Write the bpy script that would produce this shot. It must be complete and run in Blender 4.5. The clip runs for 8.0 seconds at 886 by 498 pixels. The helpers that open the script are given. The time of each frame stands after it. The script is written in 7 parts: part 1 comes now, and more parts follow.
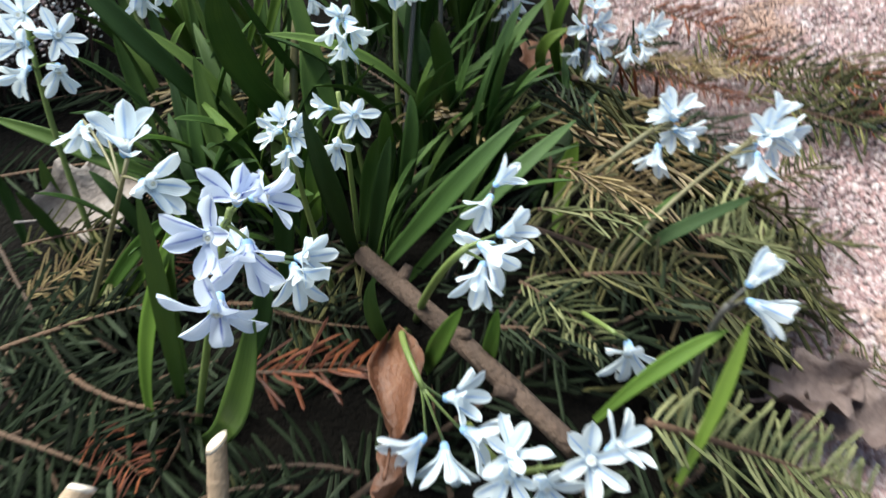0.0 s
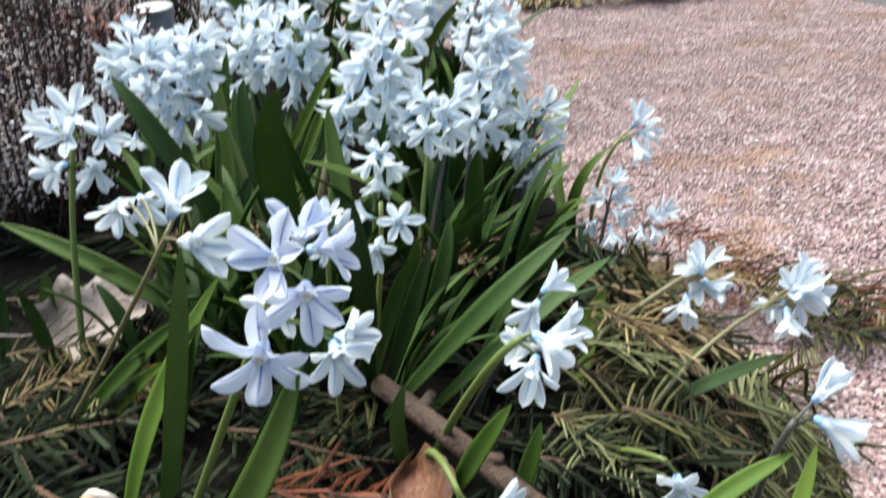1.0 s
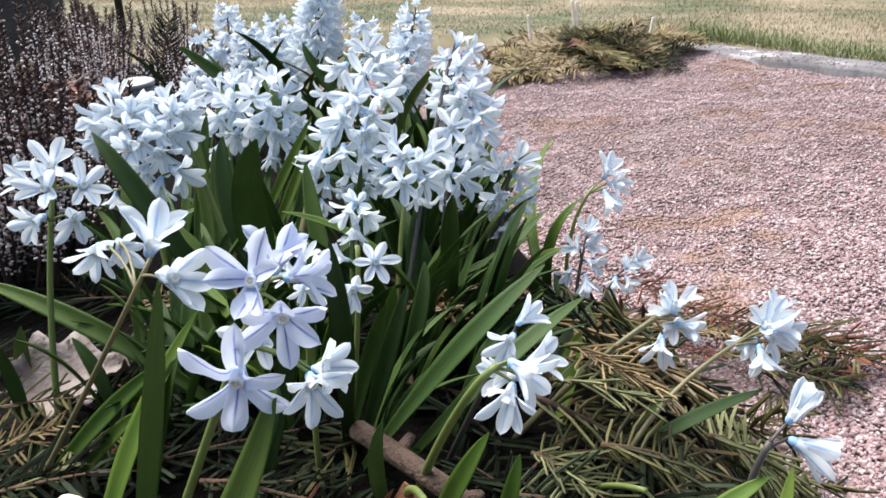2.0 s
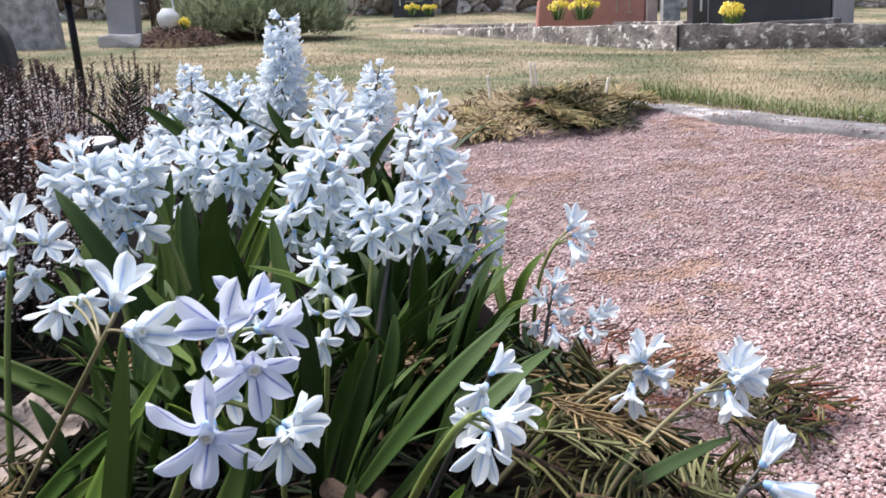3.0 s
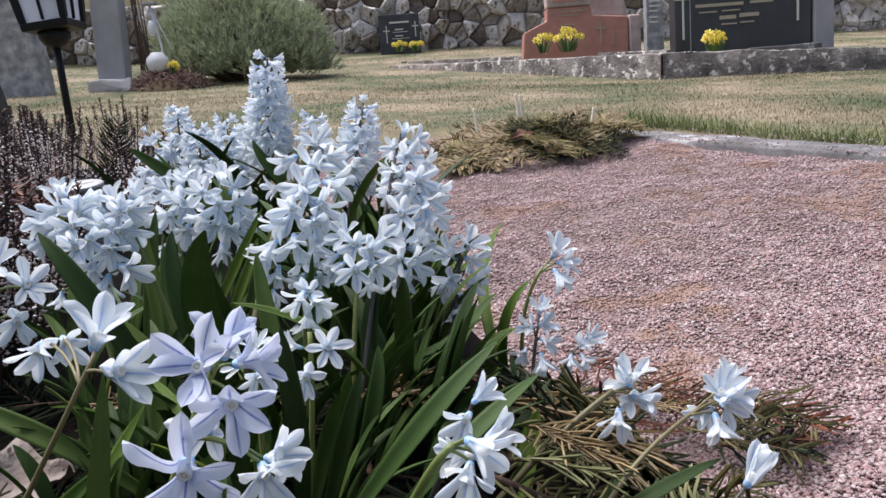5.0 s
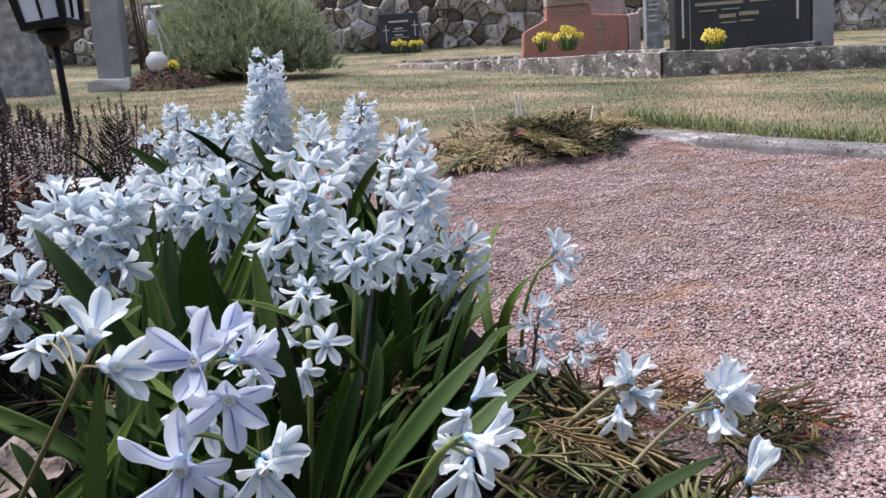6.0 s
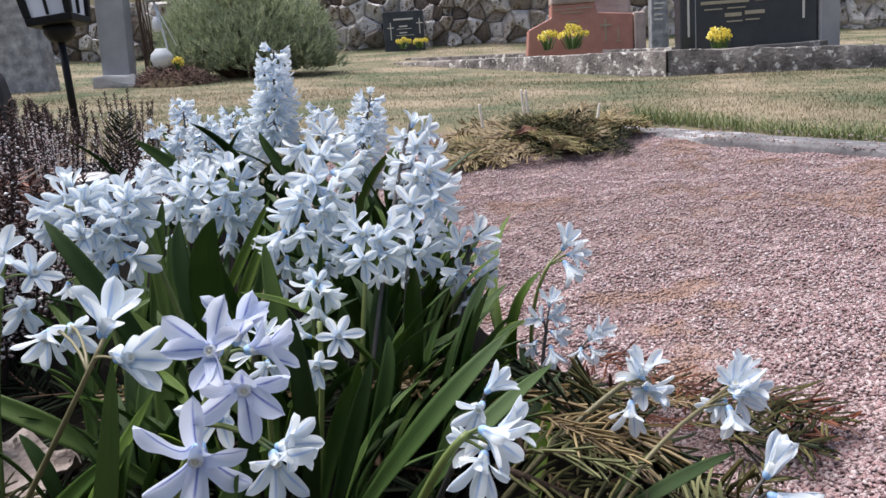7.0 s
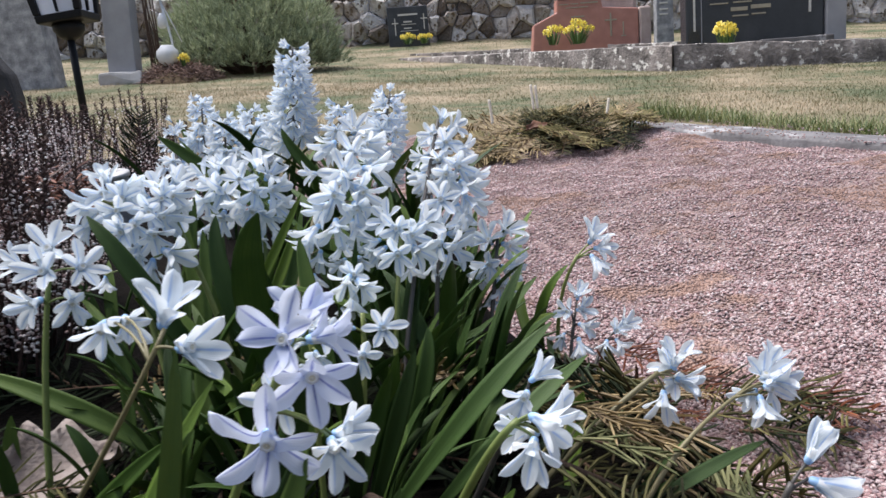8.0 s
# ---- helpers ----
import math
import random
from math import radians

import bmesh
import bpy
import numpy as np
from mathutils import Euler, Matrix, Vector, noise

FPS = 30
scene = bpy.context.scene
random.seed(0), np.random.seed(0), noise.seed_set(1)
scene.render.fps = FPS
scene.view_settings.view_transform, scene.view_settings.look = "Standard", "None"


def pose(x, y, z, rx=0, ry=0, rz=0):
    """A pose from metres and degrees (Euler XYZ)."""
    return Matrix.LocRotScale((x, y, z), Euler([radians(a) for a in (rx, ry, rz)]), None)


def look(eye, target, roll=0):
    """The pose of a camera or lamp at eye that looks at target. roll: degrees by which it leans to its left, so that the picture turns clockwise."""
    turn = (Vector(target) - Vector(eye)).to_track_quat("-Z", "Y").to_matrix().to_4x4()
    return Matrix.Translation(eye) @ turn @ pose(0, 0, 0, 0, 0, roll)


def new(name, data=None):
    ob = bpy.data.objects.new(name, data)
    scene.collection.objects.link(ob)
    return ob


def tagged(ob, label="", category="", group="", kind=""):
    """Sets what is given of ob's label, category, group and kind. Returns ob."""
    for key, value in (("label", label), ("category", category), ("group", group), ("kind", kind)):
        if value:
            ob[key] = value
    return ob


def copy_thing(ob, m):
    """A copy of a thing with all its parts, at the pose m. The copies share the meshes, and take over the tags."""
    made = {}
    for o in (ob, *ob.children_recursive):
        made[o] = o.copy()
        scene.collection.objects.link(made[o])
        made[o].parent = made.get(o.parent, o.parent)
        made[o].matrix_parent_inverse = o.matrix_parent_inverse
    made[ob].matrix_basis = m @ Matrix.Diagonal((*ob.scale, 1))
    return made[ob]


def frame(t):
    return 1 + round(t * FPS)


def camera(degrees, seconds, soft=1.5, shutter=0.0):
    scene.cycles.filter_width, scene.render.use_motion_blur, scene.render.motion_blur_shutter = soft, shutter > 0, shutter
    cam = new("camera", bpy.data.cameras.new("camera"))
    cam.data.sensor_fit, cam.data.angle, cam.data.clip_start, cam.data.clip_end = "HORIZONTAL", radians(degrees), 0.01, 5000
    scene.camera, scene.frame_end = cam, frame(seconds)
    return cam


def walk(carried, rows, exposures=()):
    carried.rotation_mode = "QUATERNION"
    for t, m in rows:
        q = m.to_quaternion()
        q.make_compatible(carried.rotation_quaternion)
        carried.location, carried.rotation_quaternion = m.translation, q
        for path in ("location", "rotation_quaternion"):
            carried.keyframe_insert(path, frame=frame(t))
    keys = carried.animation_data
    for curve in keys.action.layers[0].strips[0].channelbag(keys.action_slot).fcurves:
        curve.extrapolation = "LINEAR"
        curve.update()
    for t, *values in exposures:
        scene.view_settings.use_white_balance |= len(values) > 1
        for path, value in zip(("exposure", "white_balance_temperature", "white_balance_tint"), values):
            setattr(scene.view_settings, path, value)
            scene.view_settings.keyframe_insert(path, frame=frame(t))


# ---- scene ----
cam = camera(58.9, 8.0, soft=1.5, shutter=0.5)
ROWS = [
    (0, 0.0272, -0.2631, 0.2141, 11.15, -39.91, -9.62),
    (0.2, 0.0122, -0.2562, 0.1903, 8.94, -36.04, -6.70),
    (0.3, 0.0051, -0.2563, 0.1814, 8.14, -34.34, -5.29),
    (0.5, -0.0032, -0.2627, 0.1580, 7.45, -30.03, -3.36),
    (0.7, -0.0017, -0.2744, 0.1584, 7.19, -27.50, -2.71),
    (1, -0.0031, -0.2824, 0.1699, 5.34, -21.99, -2.05),
    (1.5, -0.0005, -0.2900, 0.1637, 4.47, -18.19, -2.40),
    (3, -0.0039, -0.2920, 0.1561, 0.59, -12.22, -2.71),
    (3.5, -0.0042, -0.2931, 0.1555, -0.66, -10.67, -2.70),
    (4, -0.0012, -0.2935, 0.1551, -0.25, -10.19, -3.52),
    (4.5, 0.0006, -0.2940, 0.1551, 0.01, -9.82, -4.15),
    (6, 0.0011, -0.2923, 0.1534, 0.00, -9.87, -4.46),
    (6.5, -0.0009, -0.2892, 0.1508, 0.00, -10.00, -4.30),
    (7, -0.0024, -0.2907, 0.1514, 0.25, -9.98, -4.21),
    (7.5, -0.0052, -0.2900, 0.1508, 0.36, -10.16, -4.29),
    (8, -0.0158, -0.2973, 0.1527, 0.55, -10.28, -4.41),
]
walk(cam, [(t, pose(x, y, z, 90 + pitch, 0, yaw) @ pose(0, 0, 0, 0, 0, roll)) for t, x, y, z, yaw, pitch, roll in ROWS],
     [(0, 1.95, 6260, 0), (0.5, 2.04, 6300, 2), (1.0, 1.93, 6340, 3), (1.5, 1.86, 6320, 7), (3.0, 1.78, 6370, 13.8), (3.5, 1.60, 6360, 15), (4.5, 1.40, 6330, 15), (6.0, 1.38, 6290, 14.2), (8.0, 1.46, 6290, 13.2)])


# ---- light ----
world = bpy.data.worlds.new("overcast_sky")
scene.world = world
world.use_nodes = True
wn, wl = world.node_tree.nodes, world.node_tree.links
wn.clear()
sky = wn.new("ShaderNodeTexSky")
sky.sky_type, sky.sun_disc = "NISHITA", False
sky.sun_elevation, sky.sun_rotation = radians(68), radians(300)
sky.air_density, sky.dust_density, sky.ozone_density = 1.0, 4.0, 1.0
wbg, wout = wn.new("ShaderNodeBackground"), wn.new("ShaderNodeOutputWorld")
wbg.inputs["Strength"].default_value = 0.055
wl.new(sky.outputs[0], wbg.inputs["Color"])
wl.new(wbg.outputs[0], wout.inputs["Surface"])
sun_data = bpy.data.lights.new("sun", "SUN")
sun_data.energy, sun_data.angle, sun_data.color = 1.95, radians(50), (1.0, 0.985, 0.96)
sun = new("sun", sun_data)
SUN_EL, SUN_AZ = radians(68), radians(300)
sun.matrix_world = look((4 * math.cos(SUN_EL) * math.sin(SUN_AZ), 4 * math.cos(SUN_EL) * math.cos(SUN_AZ), 4 * math.sin(SUN_EL)), (0, 0, 0))


# ---- heights of the ground ----
def smooth(a, b, x):
    t = min(1.0, max(0.0, (x - a) / (b - a)))
    return t * t * (3 - 2 * t)


def gravel_z(x, y):
    bump = 0.013 * noise.noise(Vector((x * 4.2, y * 3.0, 7.3))) + 0.010 * noise.noise(Vector((x * 12, y * 10, 1.3))) + 0.003 * noise.noise(Vector((x * 34, y * 30, 4.1)))
    return 0.0565 * x + 0.1131 * y - 0.122 + bump


def lawn_z(x, y):
    x, y = max(-12.0, min(12.0, x)), max(-3.0, y)
    z = 0.045 * y + 0.006 * min(y, 9.0) ** 2 - 0.03 * x + 0.005 + 0.012 * noise.noise(Vector((x * 1.3, y * 1.3, 3.1)))
    if y > 8.6:
        z += 0.62 * smooth(8.84, 9.0, y) + 0.28 * (min(y, 16.0) - 8.6)
    return z


def bed_edge(y):
    return 0.138 + 0.008 * math.sin(y * 21.0) - 0.075 * smooth(0.04, 0.2, y) - 0.05 * smooth(0.2, 0.6, y) - 0.04 * smooth(0.6, 1.0, y)


def bed_z(x, y):
    e = bed_edge(y)
    rise = 1.0 - smooth(e - 0.10, e + 0.02, x)
    top = 0.118 + 0.006 * noise.noise(Vector((x * 9, y * 9, 0.4)))
    rise *= 1.0 - smooth(0.58, 0.8, y) * smooth(-0.55, -0.35, x)
    rise *= 1.0 - smooth(1.05, 1.22, y)
    return 0.0565 * max(x, -0.15) + 0.1131 * y - 0.124 - 0.03 * (1.0 - smooth(0.0, 0.12, rise)) + top * rise


def slab_x(y):
    return 0.44 + (1.434 - y) * 0.602


# ---- materials ----
def node_tree(name):
    m = bpy.data.materials.new(name)
    m.use_nodes = True
    n, l = m.node_tree.nodes, m.node_tree.links
    return m, n, l, n["Principled BSDF"]


def ramp(n, l, fac, stops):
    r = n.new("ShaderNodeValToRGB")
    el = r.color_ramp.elements
    while len(el) < len(stops):
        el.new(0.5)
    for e, (p, c) in zip(el, stops):
        e.position, e.color = p, (*c, 1)
    l.new(fac, r.inputs["Fac"])
    return r.outputs["Color"]


def noise_tex(n, l, vec, scale, detail=4.0, rough=0.55):
    t = n.new("ShaderNodeTexNoise")
    t.inputs["Scale"].default_value, t.inputs["Detail"].default_value, t.inputs["Roughness"].default_value = scale, detail, rough
    l.new(vec, t.inputs["Vector"])
    return t.outputs["Fac"]


def blend(n, l, kind, fac, a, b):
    m = n.new("ShaderNodeMix")
    m.data_type, m.blend_type = "RGBA", kind
    for sock, v in ((m.inputs["Factor"], fac), (m.inputs["A"], a), (m.inputs["B"], b)):
        if isinstance(v, (int, float)):
            sock.default_value = v
        elif isinstance(v, tuple):
            sock.default_value = (*v, 1)
        else:
            l.new(v, sock)
    return m.outputs["Result"]


def calc(n, l, op, a, b=0.0, clamp=False):
    m = n.new("ShaderNodeMath")
    m.operation, m.use_clamp = op, clamp
    for sock, v in ((m.inputs[0], a), (m.inputs[1], b)):
        if isinstance(v, (int, float)):
            sock.default_value = v
        else:
            l.new(v, sock)
    return m.outputs[0]


def surface(name, stops, scale=20.0, fine=200.0, rough=0.75, bump=0.3, metal=0.0, shine=0.5, island=0.0, random_ob=0.0, depth=0.002, spots=None, soft=0.0):
    """A surface with stains at one scale, grain at a finer one, relief, and a shade of its own for each loose piece or object.
    spots: (colour, scale, share) of lichen or paint patches. soft: share of light that shines through."""
    m, n, l, bsdf = node_tree(name)
    pos = n.new("ShaderNodeTexCoord").outputs["Object"]
    big, small = noise_tex(n, l, pos, scale), noise_tex(n, l, pos, fine, 3.0)
    fac = calc(n, l, "ADD", calc(n, l, "MULTIPLY", big, 0.75), calc(n, l, "MULTIPLY", small, 0.25))
    if island:
        rnd = n.new("ShaderNodeNewGeometry").outputs["Random Per Island"]
        fac = calc(n, l, "ADD", calc(n, l, "MULTIPLY", fac, 1 - island), calc(n, l, "MULTIPLY", rnd, island))
    if random_ob:
        rnd = n.new("ShaderNodeObjectInfo").outputs["Random"]
        fac = calc(n, l, "ADD", calc(n, l, "MULTIPLY", fac, 1 - random_ob), calc(n, l, "MULTIPLY", rnd, random_ob))
    col = ramp(n, l, fac, stops)
    if spots:
        colour, sc, share = spots
        mask = noise_tex(n, l, pos, sc, 5.0, 0.65)
        edge = n.new("ShaderNodeMapRange")
        edge.inputs["From Min"].default_value, edge.inputs["From Max"].default_value = share, share + 0.05
        l.new(mask, edge.inputs["Value"])
        col = blend(n, l, "MIX", edge.outputs[0], col, colour)
    l.new(col, bsdf.inputs["Base Color"])
    bsdf.inputs["Metallic"].default_value = metal
    bsdf.inputs["Specular IOR Level"].default_value = shine
    l.new(calc(n, l, "ADD", calc(n, l, "MULTIPLY", small, 0.2), rough - 0.1, True), bsdf.inputs["Roughness"])
    b = n.new("ShaderNodeBump")
    b.inputs["Strength"].default_value, b.inputs["Distance"].default_value = bump, depth
    l.new(calc(n, l, "ADD", small, big), b.inputs["Height"])
    l.new(b.outputs[0], bsdf.inputs["Normal"])
    if soft:
        let_through(n, l, bsdf, col, soft)
    return m


def let_through(n, l, bsdf, col, share):
    tr, mix = n.new("ShaderNodeBsdfTranslucent"), n.new("ShaderNodeMixShader")
    l.new(col, tr.inputs["Color"])
    mix.inputs[0].default_value = share
    l.new(bsdf.outputs[0], mix.inputs[1])
    l.new(tr.outputs[0], mix.inputs[2])
    l.new(mix.outputs[0], n["Material Output"].inputs["Surface"])


def tepal_material(name, pale, tint, stripe, width):
    """Petal skin: a blue line along the middle of each tepal, a blue flush at its foot, fine veins."""
    m, n, l, bsdf = node_tree(name)
    sep = n.new("ShaderNodeSeparateXYZ")
    l.new(n.new("ShaderNodeUVMap").outputs[0], sep.inputs[0])
    pos = n.new("ShaderNodeTexCoord").outputs["Object"]
    wob = noise_tex(n, l, pos, 350.0, 2.0)
    off = calc(n, l, "ABSOLUTE", calc(n, l, "SUBTRACT", sep.outputs["X"], 0.5))
    off = calc(n, l, "ADD", off, calc(n, l, "MULTIPLY", calc(n, l, "SUBTRACT", wob, 0.5), 0.05))
    line = n.new("ShaderNodeMapRange")
    for k, v in zip(("From Min", "From Max", "To Min", "To Max"), (0.012, width, 1.0, 0.0)):
        line.inputs[k].default_value = v
    l.new(off, line.inputs["Value"])
    fade = n.new("ShaderNodeMapRange")
    for k, v in zip(("From Min", "From Max", "To Min", "To Max"), (0.55, 1.0, 1.0, 0.35)):
        fade.inputs[k].default_value = v
    l.new(sep.outputs["Y"], fade.inputs["Value"])
    foot = n.new("ShaderNodeMapRange")
    for k, v in zip(("From Min", "From Max", "To Min", "To Max"), (0.0, 0.36, 0.85, 0.0)):
        foot.inputs[k].default_value = v
    l.new(sep.outputs["Y"], foot.inputs["Value"])
    rnd = n.new("ShaderNodeObjectInfo").outputs["Random"]
    base = blend(n, l, "MIX", calc(n, l, "MULTIPLY", rnd, 0.35), pale, tint)
    vein = n.new("ShaderNodeTexWave")
    vein.inputs["Scale"].default_value, vein.inputs["Distortion"].default_value = 3.2, 1.5
    l.new(n.new("ShaderNodeUVMap").outputs[0], vein.inputs["Vector"])
    col = blend(n, l, "MIX", foot.outputs[0], base, tint)
    halo = n.new("ShaderNodeMapRange")
    for k, v in zip(("From Min", "From Max", "To Min", "To Max"), (0.0, 0.30, 0.34, 0.0)):
        halo.inputs[k].default_value = v
    l.new(off, halo.inputs["Value"])
    col = blend(n, l, "MIX", calc(n, l, "MULTIPLY", halo.outputs[0], fade.outputs[0]), col, tint)
    col = blend(n, l, "MIX", calc(n, l, "MULTIPLY", line.outputs[0], fade.outputs[0]), col, stripe)
    l.new(col, bsdf.inputs["Base Color"])
    bsdf.inputs["Roughness"].default_value = 0.5
    b = n.new("ShaderNodeBump")
    b.inputs["Strength"].default_value, b.inputs["Distance"].default_value = 0.2, 0.0004
    l.new(calc(n, l, "ADD", vein.outputs["Fac"], wob), b.inputs["Height"])
    l.new(b.outputs[0], bsdf.inputs["Normal"])
    let_through(n, l, bsdf, col, 0.42)
    return m


def leaf_material(name, dark, mid, light):
    """Strap leaf: shade by leaf, long veins, paler towards the tip, waxy."""
    m, n, l, bsdf = node_tree(name)
    uv = n.new("ShaderNodeUVMap").outputs[0]
    mp = n.new("ShaderNodeMapping")
    mp.inputs["Scale"].default_value = (26.0, 1.6, 1.0)
    l.new(uv, mp.inputs[0])
    vein = noise_tex(n, l, mp.outputs[0], 1.0, 3.0)
    pos = n.new("ShaderNodeTexCoord").outputs["Object"]
    blot = noise_tex(n, l, pos, 45.0, 4.0)
    rnd = n.new("ShaderNodeObjectInfo").outputs["Random"]
    fac = calc(n, l, "ADD", calc(n, l, "MULTIPLY", rnd, 0.55), calc(n, l, "ADD", calc(n, l, "MULTIPLY", vein, 0.28), calc(n, l, "MULTIPLY", blot, 0.3)))
    col = ramp(n, l, fac, [(0.2, dark), (0.62, mid), (1.0, light)])
    l.new(col, bsdf.inputs["Base Color"])
    l.new(calc(n, l, "ADD", calc(n, l, "MULTIPLY", blot, 0.25), 0.42), bsdf.inputs["Roughness"])
    bsdf.inputs["Specular IOR Level"].default_value = 0.3
    b = n.new("ShaderNodeBump")
    b.inputs["Strength"].default_value, b.inputs["Distance"].default_value = 0.35, 0.0008
    l.new(vein, b.inputs["Height"])
    l.new(b.outputs[0], bsdf.inputs["Normal"])
    let_through(n, l, bsdf, col, 0.26)
    return m


WHITE_TEPAL = tepal_material("white_tepal", (0.865, 0.895, 0.89), (0.655, 0.775, 0.89), (0.40, 0.55, 0.84), 0.11)
BLUE_TEPAL = tepal_material("lilac_tepal", (0.765, 0.81, 0.90), (0.56, 0.64, 0.86), (0.16, 0.20, 0.52), 0.085)
CORONA = surface("corona", [(0.2, (0.80, 0.84, 0.86)), (0.8, (0.9, 0.9, 0.86))], 300, 900, 0.5, 0.1, soft=0.2)
TUBE = surface("flower_tube", [(0.2, (0.30, 0.52, 0.85)), (0.8, (0.5, 0.72, 0.92))], 200, 900, 0.5, 0.1, soft=0.2)
ANTHER = surface("anther", [(0.2, (0.55, 0.52, 0.38)), (0.8, (0.78, 0.76, 0.62))], 500, 900, 0.7, 0.1)
LEAF = leaf_material("green_leaf", (0.020, 0.045, 0.011), (0.057, 0.110, 0.022), (0.154, 0.226, 0.046))
PALE_LEAF = leaf_material("yellow_green_leaf", (0.045, 0.10, 0.014), (0.12, 0.20, 0.026), (0.24, 0.31, 0.06))
STEM_GREEN = surface("flower_stem_green", [(0.2, (0.10, 0.15, 0.035)), (0.8, (0.22, 0.25, 0.07))], 60, 500, 0.5, 0.15, random_ob=0.3)
STEM_BROWN = surface("flower_stem_brownish", [(0.2, (0.11, 0.10, 0.045)), (0.8, (0.22, 0.19, 0.09))], 60, 500, 0.5, 0.15, random_ob=0.3)
STEM_DARK = surface("flower_stem_purple", [(0.2, (0.035, 0.036, 0.03)), (0.8, (0.10, 0.088, 0.08))], 60, 500, 0.5, 0.15, random_ob=0.3)
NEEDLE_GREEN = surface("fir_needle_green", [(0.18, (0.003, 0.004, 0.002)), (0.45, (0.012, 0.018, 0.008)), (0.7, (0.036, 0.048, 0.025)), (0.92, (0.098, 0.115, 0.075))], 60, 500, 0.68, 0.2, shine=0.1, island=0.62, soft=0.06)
NEEDLE_OLIVE = surface("fir_needle_olive", [(0.12, (0.018, 0.020, 0.008)), (0.5, (0.065, 0.064, 0.024)), (0.82, (0.167, 0.150, 0.059)), (1.0, (0.264, 0.194, 0.088))], 60, 500, 0.62, 0.2, shine=0.15, island=0.6, soft=0.06)
NEEDLE_PALE = surface("fir_needle_pale", [(0.12, (0.062, 0.070, 0.027)), (0.5, (0.168, 0.174, 0.076)), (0.82, (0.291, 0.280, 0.134)), (1.0, (0.403, 0.336, 0.179))], 60, 500, 0.62, 0.2, shine=0.15, island=0.6, soft=0.06)
NEEDLE_HEAP = surface("fir_needle_fading", [(0.12, (0.06, 0.058, 0.022)), (0.45, (0.17, 0.15, 0.06)), (0.75, (0.33, 0.26, 0.12)), (1.0, (0.46, 0.31, 0.15))], 40, 500, 0.62, 0.2, shine=0.15, island=0.6, soft=0.06)
NEEDLE_RUST = surface("fir_needle_rust", [(0.15, (0.035, 0.012, 0.006)), (0.5, (0.15, 0.040, 0.014)), (0.85, (0.27, 0.085, 0.030))], 60, 500, 0.55, 0.2, island=0.55, soft=0.08)
NEEDLE_TAN = surface("fir_needle_tan", [(0.1, (0.111, 0.068, 0.025)), (0.5, (0.230, 0.162, 0.064)), (0.9, (0.357, 0.264, 0.119))], 60, 500, 0.55, 0.2, island=0.6, soft=0.08)
TWIG = surface("fir_twig", [(0.2, (0.03, 0.018, 0.011)), (0.8, (0.13, 0.07, 0.036))], 90, 600, 0.8, 0.5, random_ob=0.4)
BARK = surface("bark_stick", [(0.2, (0.035, 0.022, 0.015)), (0.6, (0.11, 0.068, 0.046)), (0.9, (0.22, 0.15, 0.11))], 70, 420, 0.85, 0.8, depth=0.003)
CUT_WOOD = surface("cut_wood", [(0.2, (0.58, 0.47, 0.36)), (0.8, (0.80, 0.71, 0.60))], 120, 700, 0.7, 0.3)
BARE_WOOD = surface("bare_wood", [(0.2, (0.84, 0.75, 0.60)), (0.8, (0.92, 0.86, 0.74))], 120, 700, 0.7, 0.3)
PEELED = surface("peeled_stick", [(0.25, (0.20, 0.125, 0.075)), (0.5, (0.36, 0.25, 0.16)), (0.8, (0.52, 0.40, 0.28))], 60, 500, 0.65, 0.4)
# bed soil: shade between leaves and needles is put into its near-black colour
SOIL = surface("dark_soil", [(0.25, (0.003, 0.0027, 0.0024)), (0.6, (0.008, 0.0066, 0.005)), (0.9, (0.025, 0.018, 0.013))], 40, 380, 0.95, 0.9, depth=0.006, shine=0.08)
LITTER = surface("needle_litter", [(0.25, (0.05, 0.035, 0.02)), (0.6, (0.14, 0.095, 0.05)), (0.9, (0.26, 0.18, 0.10))], 40, 380, 0.95, 0.9, depth=0.006)
DRY_GREY = surface("grey_dead_leaf", [(0.3, (0.15, 0.115, 0.10)), (0.5, (0.30, 0.245, 0.215)), (0.72, (0.43, 0.37, 0.34))], 70, 420, 0.8, 0.6, soft=0.1)
DRY_BROWN = surface("brown_dead_leaf", [(0.3, (0.06, 0.024, 0.012)), (0.5, (0.17, 0.07, 0.035)), (0.75, (0.30, 0.15, 0.08))], 70, 420, 0.5, 0.6, random_ob=0.25, soft=0.1)
DRY_MAUVE = surface("mauve_dead_leaf", [(0.3, (0.06, 0.038, 0.034)), (0.5, (0.135, 0.092, 0.08)), (0.75, (0.26, 0.19, 0.17))], 70, 420, 0.75, 0.6, soft=0.1)
GRAVEL = surface("gravel_bed", [(0.2, (0.165, 0.112, 0.098)), (0.5, (0.275, 0.198, 0.180)), (0.9, (0.40, 0.305, 0.285))], 12, 330, 0.9, 1.0, depth=0.006)
PEBBLE = surface("granite_chip", [(0.08, (0.126, 0.085, 0.086)), (0.24, (0.243, 0.153, 0.150)), (0.42, (0.366, 0.227, 0.218)), (0.58, (0.370, 0.286, 0.287)), (0.78, (0.487, 0.381, 0.365)), (0.97, (0.642, 0.628, 0.621))], 5, 900, 0.8, 0.3, island=0.74, spots=((0.330, 0.212, 0.165), 6.0, 0.545))
HEATH_STEM = surface("heather_stem", [(0.2, (0.016, 0.009, 0.008)), (0.8, (0.08, 0.040, 0.031))], 80, 500, 0.85, 0.4, island=0.4)
